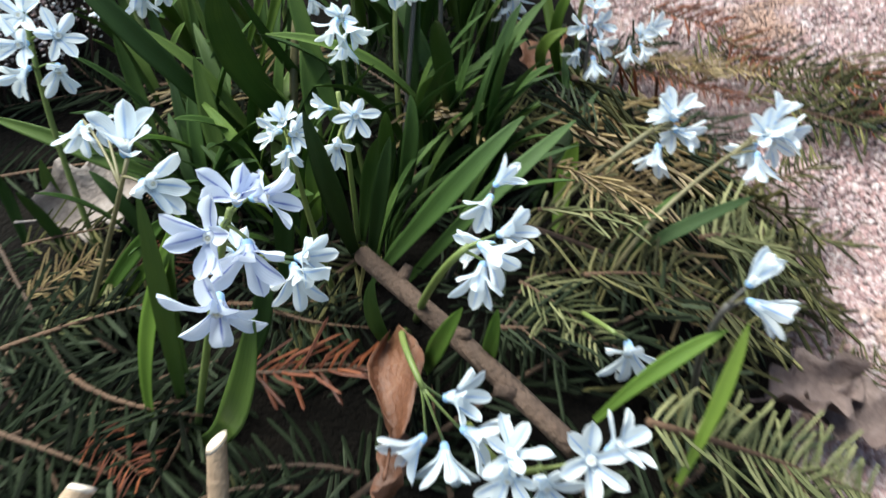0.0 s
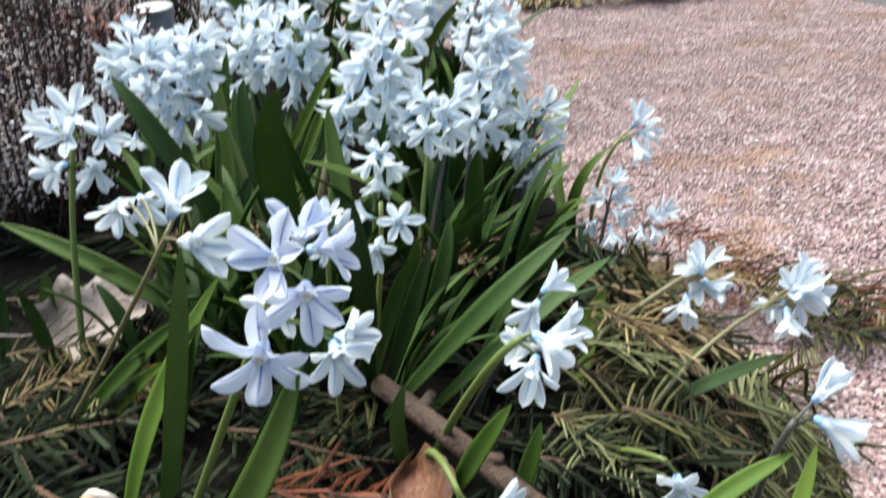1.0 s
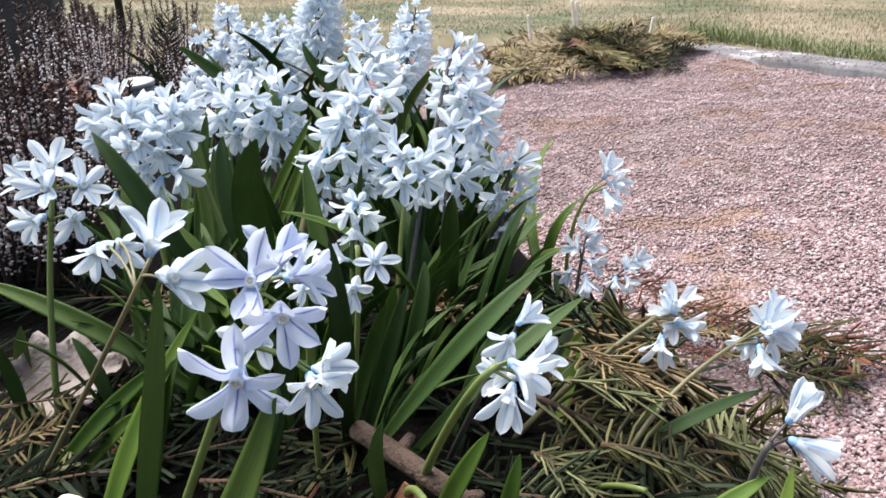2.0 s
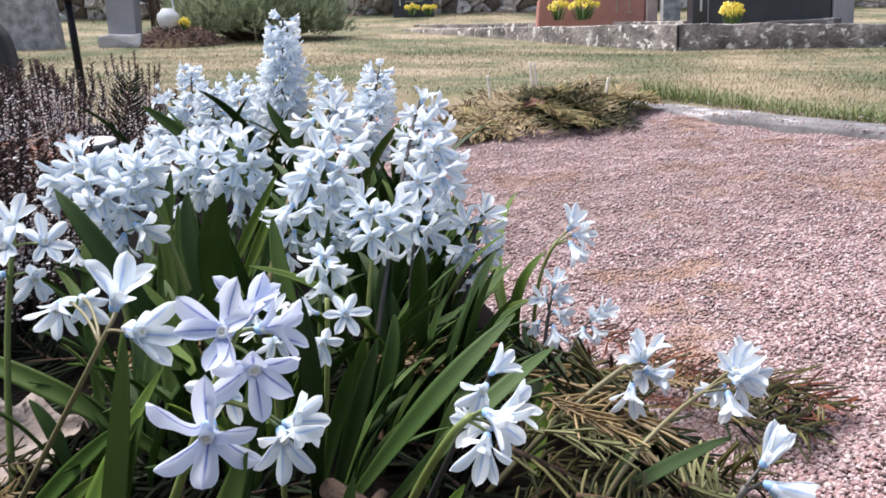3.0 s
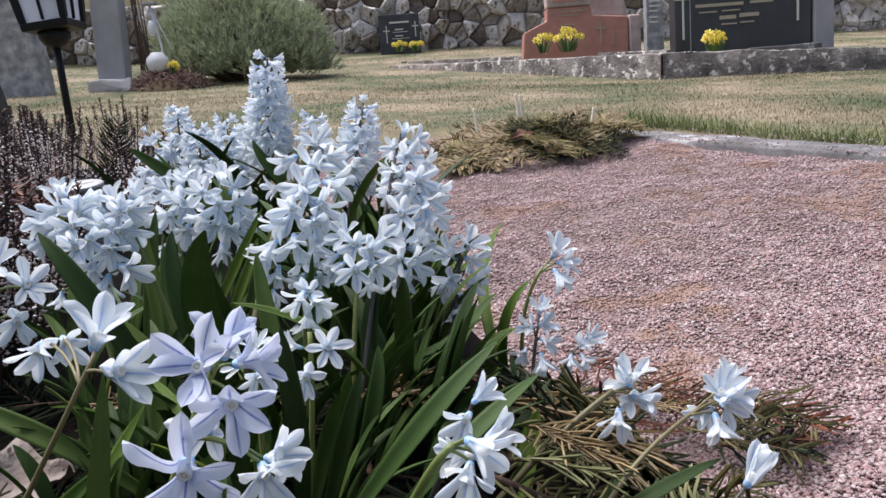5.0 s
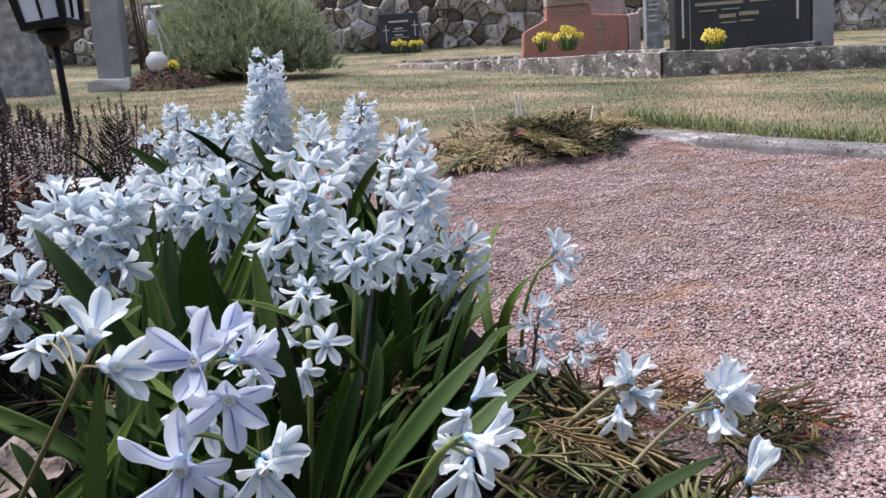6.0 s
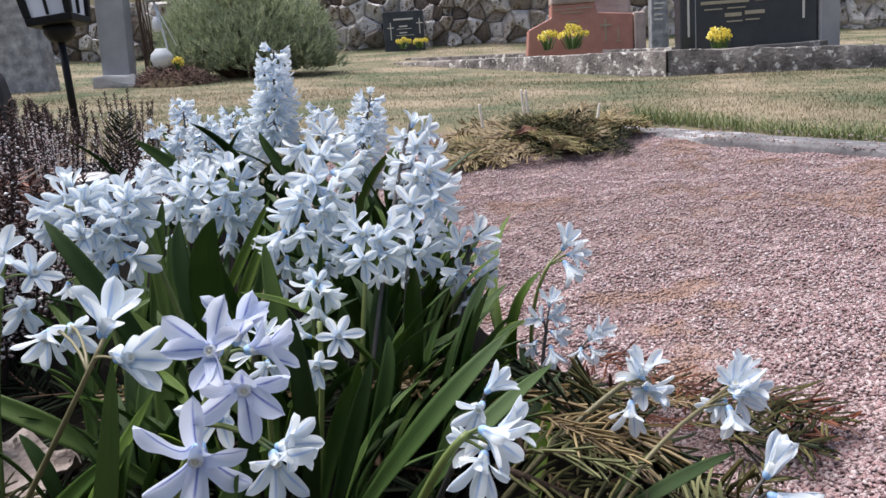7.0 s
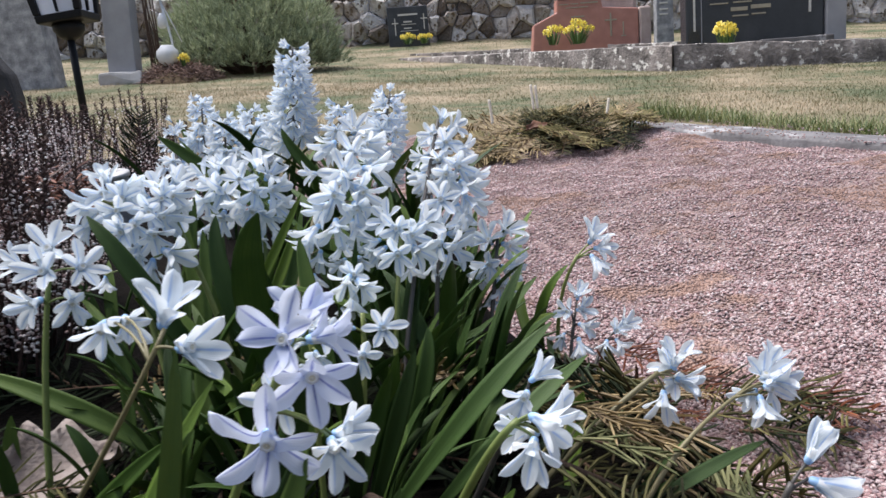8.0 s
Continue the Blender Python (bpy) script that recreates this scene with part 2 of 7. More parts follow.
HEATH_BELL = surface("heather_bell", [(0.15, (0.22, 0.13, 0.12)), (0.32, (0.52, 0.37, 0.35)), (0.5, (0.76, 0.66, 0.64)), (0.8, (0.90, 0.86, 0.84))], 40, 700, 0.8, 0.2, island=0.75)
GRASS = surface("lawn_soil", [(0.42, (0.081, 0.098, 0.042)), (0.51, (0.182, 0.153, 0.088)), (0.62, (0.287, 0.233, 0.153))], 1.7, 11, 0.95, 0.8, depth=0.01)
BLADE = surface("grass_blade", [(0.41, (0.082, 0.098, 0.039)), (0.48, (0.155, 0.153, 0.073)), (0.545, (0.242, 0.209, 0.121)), (0.63, (0.368, 0.302, 0.200))], 1.7, 11, 0.6, 0.1, island=0.14, soft=0.15)
CONCRETE = surface("weathered_concrete", [(0.3, (0.075, 0.07, 0.07)), (0.5, (0.155, 0.148, 0.148)), (0.7, (0.26, 0.25, 0.25))], 10, 160, 0.9, 0.6, spots=((0.43, 0.42, 0.42), 5.0, 0.57))
OLD_GRANITE = surface("lichen_granite", [(0.32, (0.034, 0.030, 0.026)), (0.48, (0.138, 0.122, 0.112)), (0.68, (0.356, 0.316, 0.287))], 7, 50, 0.9, 0.9, depth=0.012, spots=((0.575, 0.552, 0.506), 22.0, 0.565))
BLACK_GRANITE = surface("polished_black_granite", [(0.2, (0.030, 0.032, 0.036)), (0.8, (0.068, 0.072, 0.080))], 9, 400, 0.28, 0.02, shine=0.4)
RED_GRANITE = surface("red_granite", [(0.2, (0.38, 0.17, 0.13)), (0.55, (0.50, 0.235, 0.18)), (0.9, (0.60, 0.33, 0.27))], 14, 220, 0.42, 0.05)
PINK_GRANITE = surface("rough_pink_granite", [(0.2, (0.34, 0.25, 0.22)), (0.55, (0.50, 0.40, 0.36)), (0.9, (0.66, 0.56, 0.52))], 14, 160, 0.85, 0.8, depth=0.006)
GREY_GRANITE = surface("grey_granite", [(0.2, (0.204, 0.206, 0.222)), (0.55, (0.336, 0.338, 0.358)), (0.9, (0.480, 0.480, 0.501))], 5, 260, 0.75, 0.4)
DARK_STONE = surface("dark_slate", [(0.3, (0.121, 0.126, 0.135)), (0.5, (0.284, 0.290, 0.304)), (0.75, (0.567, 0.567, 0.581))], 16, 120, 0.65, 0.5, depth=0.006, shine=0.3)
FIELD_STONE = surface("field_stone", [(0.25, (0.110, 0.086, 0.068)), (0.38, (0.330, 0.281, 0.248)), (0.48, (0.638, 0.600, 0.572)), (0.56, (0.418, 0.363, 0.319)), (0.68, (0.792, 0.764, 0.737)), (0.8, (0.330, 0.275, 0.231))], 7.0, 40, 0.92, 0.9, depth=0.03, random_ob=0.55, spots=((0.132, 0.094, 0.055), 5.0, 0.585))
WALL_CORE = surface("wall_core", [(0.3, (0.06, 0.05, 0.04)), (0.8, (0.2, 0.165, 0.13))], 6, 60, 0.95, 0.8, depth=0.02)
INLAY = surface("pale_inlay", [(0.2, (0.55, 0.53, 0.48)), (0.8, (0.72, 0.70, 0.65))], 60, 300, 0.6, 0.1)
GILT = surface("faded_gilt", [(0.2, (0.32, 0.28, 0.20)), (0.8, (0.46, 0.41, 0.31))], 60, 300, 0.55, 0.1)
SLATE = surface("dark_polished_slate", [(0.2, (0.02, 0.019, 0.019)), (0.55, (0.05, 0.048, 0.047)), (0.9, (0.12, 0.115, 0.11))], 18, 220, 0.6, 0.4, depth=0.005, shine=0.25)
PALE_STONE = surface("pale_weathered_stone", [(0.2, (0.34, 0.33, 0.32)), (0.6, (0.52, 0.51, 0.50)), (0.9, (0.66, 0.65, 0.64))], 12, 160, 0.9, 0.6)
IRON = surface("black_iron", [(0.2, (0.006, 0.006, 0.007)), (0.8, (0.018, 0.018, 0.019))], 50, 400, 0.5, 0.15, shine=0.2)
FROST = surface("frosted_pane", [(0.2, (0.72, 0.76, 0.84)), (0.8, (0.86, 0.88, 0.93))], 8, 300, 0.35, 0.03, soft=0.35)
YELLOW = surface("daffodil_yellow", [(0.2, (0.80, 0.62, 0.05)), (0.8, (0.93, 0.82, 0.20))], 80, 400, 0.55, 0.1, island=0.3, soft=0.25)
DAFF_LEAF = surface("daffodil_leaf", [(0.2, (0.04, 0.10, 0.03)), (0.8, (0.12, 0.2, 0.06))], 30, 300, 0.5, 0.1, island=0.5, soft=0.1)
GREEN_BLADE = surface("fresh_grass_blade", [(0.22, (0.045, 0.085, 0.022)), (0.45, (0.11, 0.16, 0.045)), (0.7, (0.28, 0.28, 0.12))], 4.0, 30, 0.6, 0.1, island=0.5, soft=0.15)
TWIGGY = surface("brown_twigs", [(0.2, (0.10, 0.06, 0.045)), (0.6, (0.25, 0.16, 0.125)), (0.9, (0.38, 0.27, 0.22))], 30, 300, 0.85, 0.4, island=0.5)
PINE = surface("pine_needle", [(0.1, (0.09, 0.115, 0.075)), (0.4, (0.29, 0.345, 0.215)), (0.7, (0.49, 0.54, 0.355)), (1.0, (0.68, 0.71, 0.51))], 3.0, 60, 0.6, 0.1, island=0.55, soft=0.2)
TIN = surface("dull_tin", [(0.2, (0.34, 0.34, 0.34)), (0.8, (0.50, 0.49, 0.48))], 40, 400, 0.5, 0.1, metal=0.4)
PLASTER = surface("white_ceramic", [(0.2, (0.66, 0.68, 0.70)), (0.8, (0.82, 0.83, 0.84))], 20, 300, 0.5, 0.1)


# ---- mesh helpers ----
def mesh_of(name, verts, faces, mats, uvs=None, slots=None, flat=False):
    me = bpy.data.meshes.new(name)
    me.from_pydata([tuple(v) for v in verts], [], faces)
    for m in mats:
        me.materials.append(m)
    if not flat:
        me.polygons.foreach_set("use_smooth", [True] * len(me.polygons))
    if slots is not None:
        me.polygons.foreach_set("material_index", slots)
    if uvs is not None:
        layer = me.uv_layers.new(name="UVMap")
        idx = np.empty(len(me.loops), dtype=np.int32)
        me.loops.foreach_get("vertex_index", idx)
        layer.data.foreach_set("uv", np.asarray(uvs, dtype=np.float32)[idx].ravel())
    me.update()
    return me


def thing(name, base, label, category, group="", kind=""):
    ob = new(name)
    ob.empty_display_size = 0.01
    ob.matrix_world = Matrix.Translation(base)
    return tagged(ob, label, category, group, kind)


def hang(ob, parent, label="", kind=""):
    """Makes ob a part of parent; its own pose stays in the world."""
    ob.parent = parent
    ob.matrix_parent_inverse = parent.matrix_basis.inverted()
    return tagged(ob, label, kind=kind)


def part(name, bm, material, parent, label="", kind="", smooth_faces=False):
    me = bpy.data.meshes.new(name)
    bmesh.ops.recalc_face_normals(bm, faces=bm.faces)
    bm.to_mesh(me)
    bm.free()
    me.materials.append(material)
    if smooth_faces:
        me.polygons.foreach_set("use_smooth", [True] * len(me.polygons))
    return hang(new(name, me), parent, label, kind)


def block(size, centre, bevel=0.0, turn=0.0, taper=1.0, lean=0.0):
    """A bevelled block; taper narrows its top, lean tips it sideways (degrees)."""
    bm = bmesh.new()
    bmesh.ops.create_cube(bm, size=1)
    for v in bm.verts:
        k = taper if v.co.z > 0 else 1.0
        v.co = Vector((v.co.x * size[0] * k, v.co.y * size[1] * k, v.co.z * size[2]))
    if bevel:
        bmesh.ops.bevel(bm, geom=bm.edges[:], offset=bevel, segments=2, affect="EDGES", profile=0.5)
    bm.transform(Matrix.Translation(centre) @ Matrix.Rotation(radians(turn), 4, "Z") @ Matrix.Rotation(radians(lean), 4, "Y"))
    return bm


def roughen(bm, amount, scale, cuts=3):
    bmesh.ops.subdivide_edges(bm, edges=bm.edges[:], cuts=cuts, use_grid_fill=True)
    for v in bm.verts:
        v.co += amount * noise.noise_vector(v.co * scale)
    return bm


def bezier(a, b, c, s):
    return (1 - s) ** 2 * a + 2 * s * (1 - s) * b + s * s * c


def tube_data(points, radii, sides=7, verts=None, faces=None, close=True):
    verts, faces = ([], []) if verts is None else (verts, faces)
    up, start = Vector((0.31, 0.22, 0.93)), len(verts)
    for i, p in enumerate(points):
        t = (points[min(i + 1, len(points) - 1)] - points[max(i - 1, 0)]).normalized()
        s = t.cross(up)
        s = s.normalized() if s.length > 1e-4 else Vector((1, 0, 0))
        u = s.cross(t)
        for k in range(sides):
            a = 2 * math.pi * k / sides
            verts.append(p + radii[i] * (math.cos(a) * s + math.sin(a) * u))
    for i in range(len(points) - 1):
        for k in range(sides):
            k2 = (k + 1) % sides
            faces.append((start + i * sides + k, start + i * sides + k2, start + (i + 1) * sides + k2, start + (i + 1) * sides + k))
    if close:
        faces.append(tuple(start + k for k in reversed(range(sides))))
        faces.append(tuple(start + (len(points) - 1) * sides + k for k in range(sides)))
    return verts, faces


def tube_part(name, points, radii, material, parent, label="", sides=7):
    v, f = tube_data(points, radii, sides)
    return hang(new(name, mesh_of(name, v, f, [material])), parent, label)


def facing(pos, axis, spin=0.0, size=1.0):
    q = Vector(axis).normalized().to_track_quat("Z", "Y").to_matrix().to_4x4()
    return Matrix.Translation(pos) @ q @ Matrix.Rotation(spin, 4, "Z") @ Matrix.Scale(size, 4)


# ---- ground, gravel, bed ----
def spread(*pieces):
    return np.unique(np.concatenate([np.linspace(a, b, n) for a, b, n in pieces]).round(5))


def sheet(name, xs, ys, height, material):
    verts = [(x, y, height(x, y)) for y in ys for x in xs]
    w = len(xs)
    faces = [(j * w + i, j * w + i + 1, (j + 1) * w + i + 1, (j + 1) * w + i) for j in range(len(ys) - 1) for i in range(w - 1)]
    return new(name, mesh_of(name, verts, faces, [material]))


def ground_z(x, y):
    z = lawn_z(x, y)
    inside = smooth(-1.55, -1.35, x) * (1 - smooth(slab_x(y) + 0.02, slab_x(y) + 0.14, x)) * smooth(-1.6, -1.4, y) * (1 - smooth(-0.1, 0.1, y - 1.22 - 0.63 * smooth(-0.5, -0.2, x)))
    low = min(z, 0.0565 * x + 0.1131 * y - 0.2)
    return z * (1 - inside) + low * inside


ground = sheet("ground", spread((-400, -30, 8), (-30, -4, 27), (-4, 4, 101), (4, 30, 27), (30, 400, 8)), spread((-400, -20, 8), (-20, -2, 19), (-2, 3, 71), (3, 10, 71), (10, 40, 31), (40, 400, 8)), ground_z, GRASS)
tagged(ground, "short yellowish spring lawn rising gently to the wall", "lawn", kind="structure")

gv, gf, gxs, gys = [], [], np.linspace(0, 1, 70), np.linspace(-1.3, 1.78, 130)
for y in gys:
    for u in gxs:
        x = -0.5 + u * (slab_x(y) + 0.01 + 0.5)
        gv.append((x, y, gravel_z(x, y) - 0.03 * (1 - smooth(bed_edge(y) - 0.03, bed_edge(y) + 0.01, x)) * (y < 0.9)))
gf = [(j * 70 + i, j * 70 + i + 1, (j + 1) * 70 + i + 1, (j + 1) * 70 + i) for j in range(129) for i in range(69)]
tagged(new("gravel_surface", mesh_of("gravel_surface", gv, gf, [GRAVEL])), "pinkish crushed granite gravel covering the grave plot", "gravel", kind="structure")

# the bed's soil sheet; its colour carries the deep shade of the gaps
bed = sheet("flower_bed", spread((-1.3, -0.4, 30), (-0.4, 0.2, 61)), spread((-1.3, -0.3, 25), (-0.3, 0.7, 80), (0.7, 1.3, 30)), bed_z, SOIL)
tagged(bed, "soil of the raised flower bed, coloured near-black for the shade under the plants, sloping to the gravel", "soil", kind="structure")

rng = np.random.default_rng(5)
ICO = bmesh.new()
bmesh.ops.create_cone(ICO, segments=4, radius1=1, radius2=0.0, depth=1, cap_ends=False)
bmesh.ops.delete(ICO, geom=ICO.verts[:], context="VERTS")
OCTA = [ICO.verts.new(p) for p in ((1, 0, 0), (0, 1, 0), (-1, 0, 0), (0, -1, 0), (0.25, 0.2, 0.9), (-0.2, 0.1, -0.9))]
for q in range(4):
    ICO.faces.new((OCTA[q], OCTA[(q + 1) % 4], OCTA[4]))
    ICO.faces.new((OCTA[(q + 1) % 4], OCTA[q], OCTA[5]))
ICO.verts.index_update()
ICO_V = np.array([v.co[:] for v in ICO.verts])
ICO_F = np.array([[v.index for v in f.verts] for f in ICO.faces])
ICO.free()


def scatter(name, places, sizes, material, squash=(0.55, 0.95), jag=0.28):
    """Many small angular stones in one mesh."""
    n = len(places)
    pts = ICO_V[None] * (1 + jag * rng.standard_normal((n, 6, 1)))
    pts = pts * sizes[:, None, None] * np.stack([np.ones(n), rng.uniform(*squash, n), rng.uniform(0.45, 0.8, n)], -1)[:, None]
    a, b = rng.uniform(0, 2 * np.pi, n), rng.uniform(-0.5, 0.5, n)
    x, y, z = pts[..., 0], pts[..., 1], pts[..., 2]
    y, z = y * np.cos(b)[:, None] - z * np.sin(b)[:, None], y * np.sin(b)[:, None] + z * np.cos(b)[:, None]
    x, y = x * np.cos(a)[:, None] - y * np.sin(a)[:, None], x * np.sin(a)[:, None] + y * np.cos(a)[:, None]
    verts = (np.stack([x, y, z], -1) + np.asarray(places)[:, None]).reshape(-1, 3)
    faces = (ICO_F[None] + 6 * np.arange(n)[:, None, None]).reshape(-1, 3)
    me = bpy.data.meshes.new(name)
    me.vertices.add(len(verts))
    me.vertices.foreach_set("co", verts.astype(np.float32).ravel())
    me.loops.add(faces.size)
    me.loops.foreach_set("vertex_index", faces.astype(np.int32).ravel())
    me.polygons.add(len(faces))
    me.polygons.foreach_set("loop_start", np.arange(0, faces.size, 3, dtype=np.int32))
    me.update(calc_edges=True)
    me.materials.append(material)
    return new(name, me)


def strew(n, y0, y1, power=1.0):
    out = []
    for y, u in zip(y0 + (y1 - y0) * rng.uniform(0, 1, n) ** power, rng.uniform(0, 1, n)):
        x0 = bed_edge(y) - 0.004 + 0.012 * noise.noise(Vector((y * 30, 0, 0))) - 0.3 * smooth(0.62, 0.72, y)
        x = x0 + u * (min(slab_x(y), 0.07 + 0.62 * (y + 0.31)) - x0)
        if x > x0:
            out.append((x, y, gravel_z(x, y) + 0.0008))
    return np.array(out)


near_chips = strew(72000, -0.2, 0.6)
far_chips = strew(100000, 0.6, 1.75)
chips = scatter("gravel_chips", np.concatenate([near_chips, far_chips]), np.concatenate([0.0013 + 0.0027 * rng.beta(1.3, 3.0, len(near_chips)), 0.0014 + 0.0021 * rng.beta(1.5, 3.4, len(far_chips))]), PEBBLE)
tagged(chips, "loose pink, grey and white crushed granite chips", "gravel", kind="stuff")


# ---- spring flowers ----
def tepal_points(width, length, spread_deg, recurve, cup, wave=0.0, rows=9, cols=5):
    """One tepal as it sits on its flower: it grows from the tube's rim at +x and opens away from +z."""
    verts, uvs = [], []
    r, a, step = 0.0013, 0.0026, length / (rows - 1)
    for i in range(rows):
        v = i / (rows - 1)
        th = radians(9 + 0.88 * spread_deg * smooth(0.0, 0.42, v) + recurve * v * v - 20 * smooth(0.86, 1.0, v))
        if i:
            r, a = r + step * math.sin(th), a + step * math.cos(th)
        w = width * min(1.0, 0.46 + 0.85 * v) * max(0.0, 1 - max(0.0, (v - 0.58) / 0.42) ** 2.5) ** 0.62
        for j in range(cols):
            u = -1 + 2 * j / (cols - 1)
            lift = cup * w * u * u - 0.00034 * (1 - abs(u)) + wave * (math.sin(5 * v + 2 * u) + 0.6 * u * math.sin(11 * v))
            verts.append(Vector((r - lift * math.cos(th), u * w, a + lift * math.sin(th))))
            uvs.append((0.5 + 0.5 * u, v))
    faces = [(i * cols + j, i * cols + j + 1, (i + 1) * cols + j + 1, (i + 1) * cols + j) for i in range(rows - 1) for j in range(cols - 1)]
    return verts, faces, uvs


def throat_points(sides=12):
    """The flower's foot, tube and white crown, with the anthers in it: rings, faces and material slots."""
    prof = [(0.0006, 0.0), (0.0013, 0.0006), (0.0016, 0.0016), (0.0016, 0.0028), (0.0017, 0.0046), (0.0017, 0.0064), (0.0014, 0.0069), (0.0008, 0.0064), (0.0006, 0.0061), (0.0003, 0.0065), (0.0001, 0.0066)]
    verts, faces, slots = [], [], []
    for k, (r, z) in enumerate(prof):
        for i in range(sides):
            a = 2 * math.pi * i / sides
            tooth = 0.0005 * (i % 2) if k in (5, 6) else 0.0
            verts.append(Vector((r * math.cos(a), r * math.sin(a), z - tooth)))
    for k in range(len(prof) - 1):
        for i in range(sides):
            j = (i + 1) % sides
            faces.append((k * sides + i, k * sides + j, (k + 1) * sides + j, (k + 1) * sides + i))
            slots.append(0 if k < 3 else 1 if k < 7 else 2)
    return verts, faces, slots


def flower_mesh(spread_deg, recurve, cup, seed, tepal_mat):
    """A whole small flower in one mesh, for those too far to pick apart."""
    r = random.Random(seed)
    verts, faces, slots = throat_points(8)
    uvs = [(0.5, 0.5)] * len(verts)
    for k in range(6):
        tv, tf, tu = tepal_points(0.0028 * r.uniform(0.9, 1.1), 0.0139 * r.uniform(0.9, 1.06), spread_deg + r.uniform(-10, 10), recurve + r.uniform(-16, 16), cup, 0.0004 * r.random(), 7, 5)
        turn = Matrix.Rotation(radians(60 * k + r.uniform(-6, 6)), 3, "Z")
        n0 = len(verts)
        verts += [turn @ v for v in tv]
        faces += [tuple(i + n0 for i in f) for f in tf]
        slots += [3] * len(tf)
        uvs += tu
    return mesh_of("floret", verts, faces, [TUBE, CORONA, ANTHER, tepal_mat], uvs, slots)


FLORETS = [flower_mesh(sp, rc, cu, 11 + i, WHITE_TEPAL) for i, (sp, rc, cu) in enumerate([(50, 14, 0.35), (40, 24, 0.35), (32, 32, 0.35), (27, 36, 0.35), (22, 34, 0.4), (44, 12, 0.35)])]
BUDS = [flower_mesh(sp, rc, 0.5, 40 + i, WHITE_TEPAL) for i, (sp, rc) in enumerate([(10, 6), (20, 12)])]
tv0, tf0, ts0 = throat_points()
THROAT = mesh_of("floret", tv0, tf0, [TUBE, CORONA, ANTHER], slots=ts0)
TEPALS = {}
FEET = {}


def tepal_mesh(spread_deg, recurve, cup, tepal_mat, kind):
    key = (spread_deg, recurve, cup, tepal_mat.name, kind)
    if key not in TEPALS:
        r = random.Random(str(key))
        v, f, u = tepal_points((0.00285 - 0.000005 * spread_deg + 0.00025 * (tepal_mat is BLUE_TEPAL)) * r.uniform(0.88, 1.12), 0.0141 * r.uniform(0.93, 1.06), spread_deg + r.uniform(-9, 9), recurve + r.uniform(-18, 18), cup * r.uniform(0.7, 1.4), 0.0006 * r.uniform(-1, 1), 12, 7)
        TEPALS[key] = mesh_of("tepal", v, f, [tepal_mat], u)
    return TEPALS[key]


def floret(plant, pos, axis, gape=60, recurve=14, cup=0.3, size=1.0, spin=0.0, skin=None):
    """A flower near enough to pick apart: throat with six tepals. axis: the way it faces; gape: how far it opens, in degrees."""
    m = facing(pos, axis, spin, size)
    throat = hang(new("floret", THROAT), plant)
    throat.matrix_basis = m
    FEET.setdefault(plant.name, []).append(Vector(pos))
    r = random.Random(str(pos))
    for k in range(6):
        t = new("tepal", tepal_mesh(gape, recurve, cup, skin or WHITE_TEPAL, k))
        t.parent = throat
        t.matrix_basis = Matrix.Rotation(radians(60 * k + r.uniform(-5, 5)), 4, "Z") @ Matrix.Rotation(radians(r.uniform(-11, 8)), 4, "Y") @ Matrix.Rotation(radians(r.uniform(-11, 11)), 4, "X")
    return throat


def far_floret(plant, pos, axis, size, r, bud=False):
    ob = hang(new("floret", r.choice(BUDS if bud else FLORETS)), plant)
    ob.matrix_basis = facing(pos, axis, r.uniform(0, 6.28), size)


def stalk(plant, pts, r0=0.0014, r1=0.0009, skin=None, pedicels=(), steps=12):
    """A flower stem along a bent line of three points, with short side stalks to the flowers' feet."""
    a, b, c = (Vector(p) for p in pts)
    line = [bezier(a, b, c, i / steps) for i in range(steps + 1)]
    v, f = tube_data(line, [r0 + (r1 - r0) * i / steps for i in range(steps + 1)], 7)
    for s, foot in pedicels:
        p0, p2 = bezier(a, b, c, s), Vector(foot)
        p1 = (p0 + p2) / 2 + 0.15 * (p2 - p0).length * (c - a).normalized()
        tube_data([bezier(p0, p1, p2, i / 4) for i in range(5)], [0.0007, 0.00055, 0.0005, 0.0005, 0.0006], 5, v, f)
    return hang(new("flower_stem", mesh_of("flower_stem", v, f, [skin or STEM_GREEN])), plant)


def stem_to_florets(plant, base, ctrl, tip, r0, r1, skin, low=50):
    """The stem of a plant whose flowers stand already, with a side stalk to each of them."""
    a, b, c = Vector(base), Vector(ctrl), Vector(tip)
    feet = []
    for foot in FEET[plant.name]:
        near = min(range(low, 100), key=lambda i: (bezier(a, b, c, i / 100) - foot).length)
        feet.append((max(low / 100 - 0.03, near / 100 - 0.03), foot))
    stalk(plant, (a, b, c), r0, r1, skin, feet)


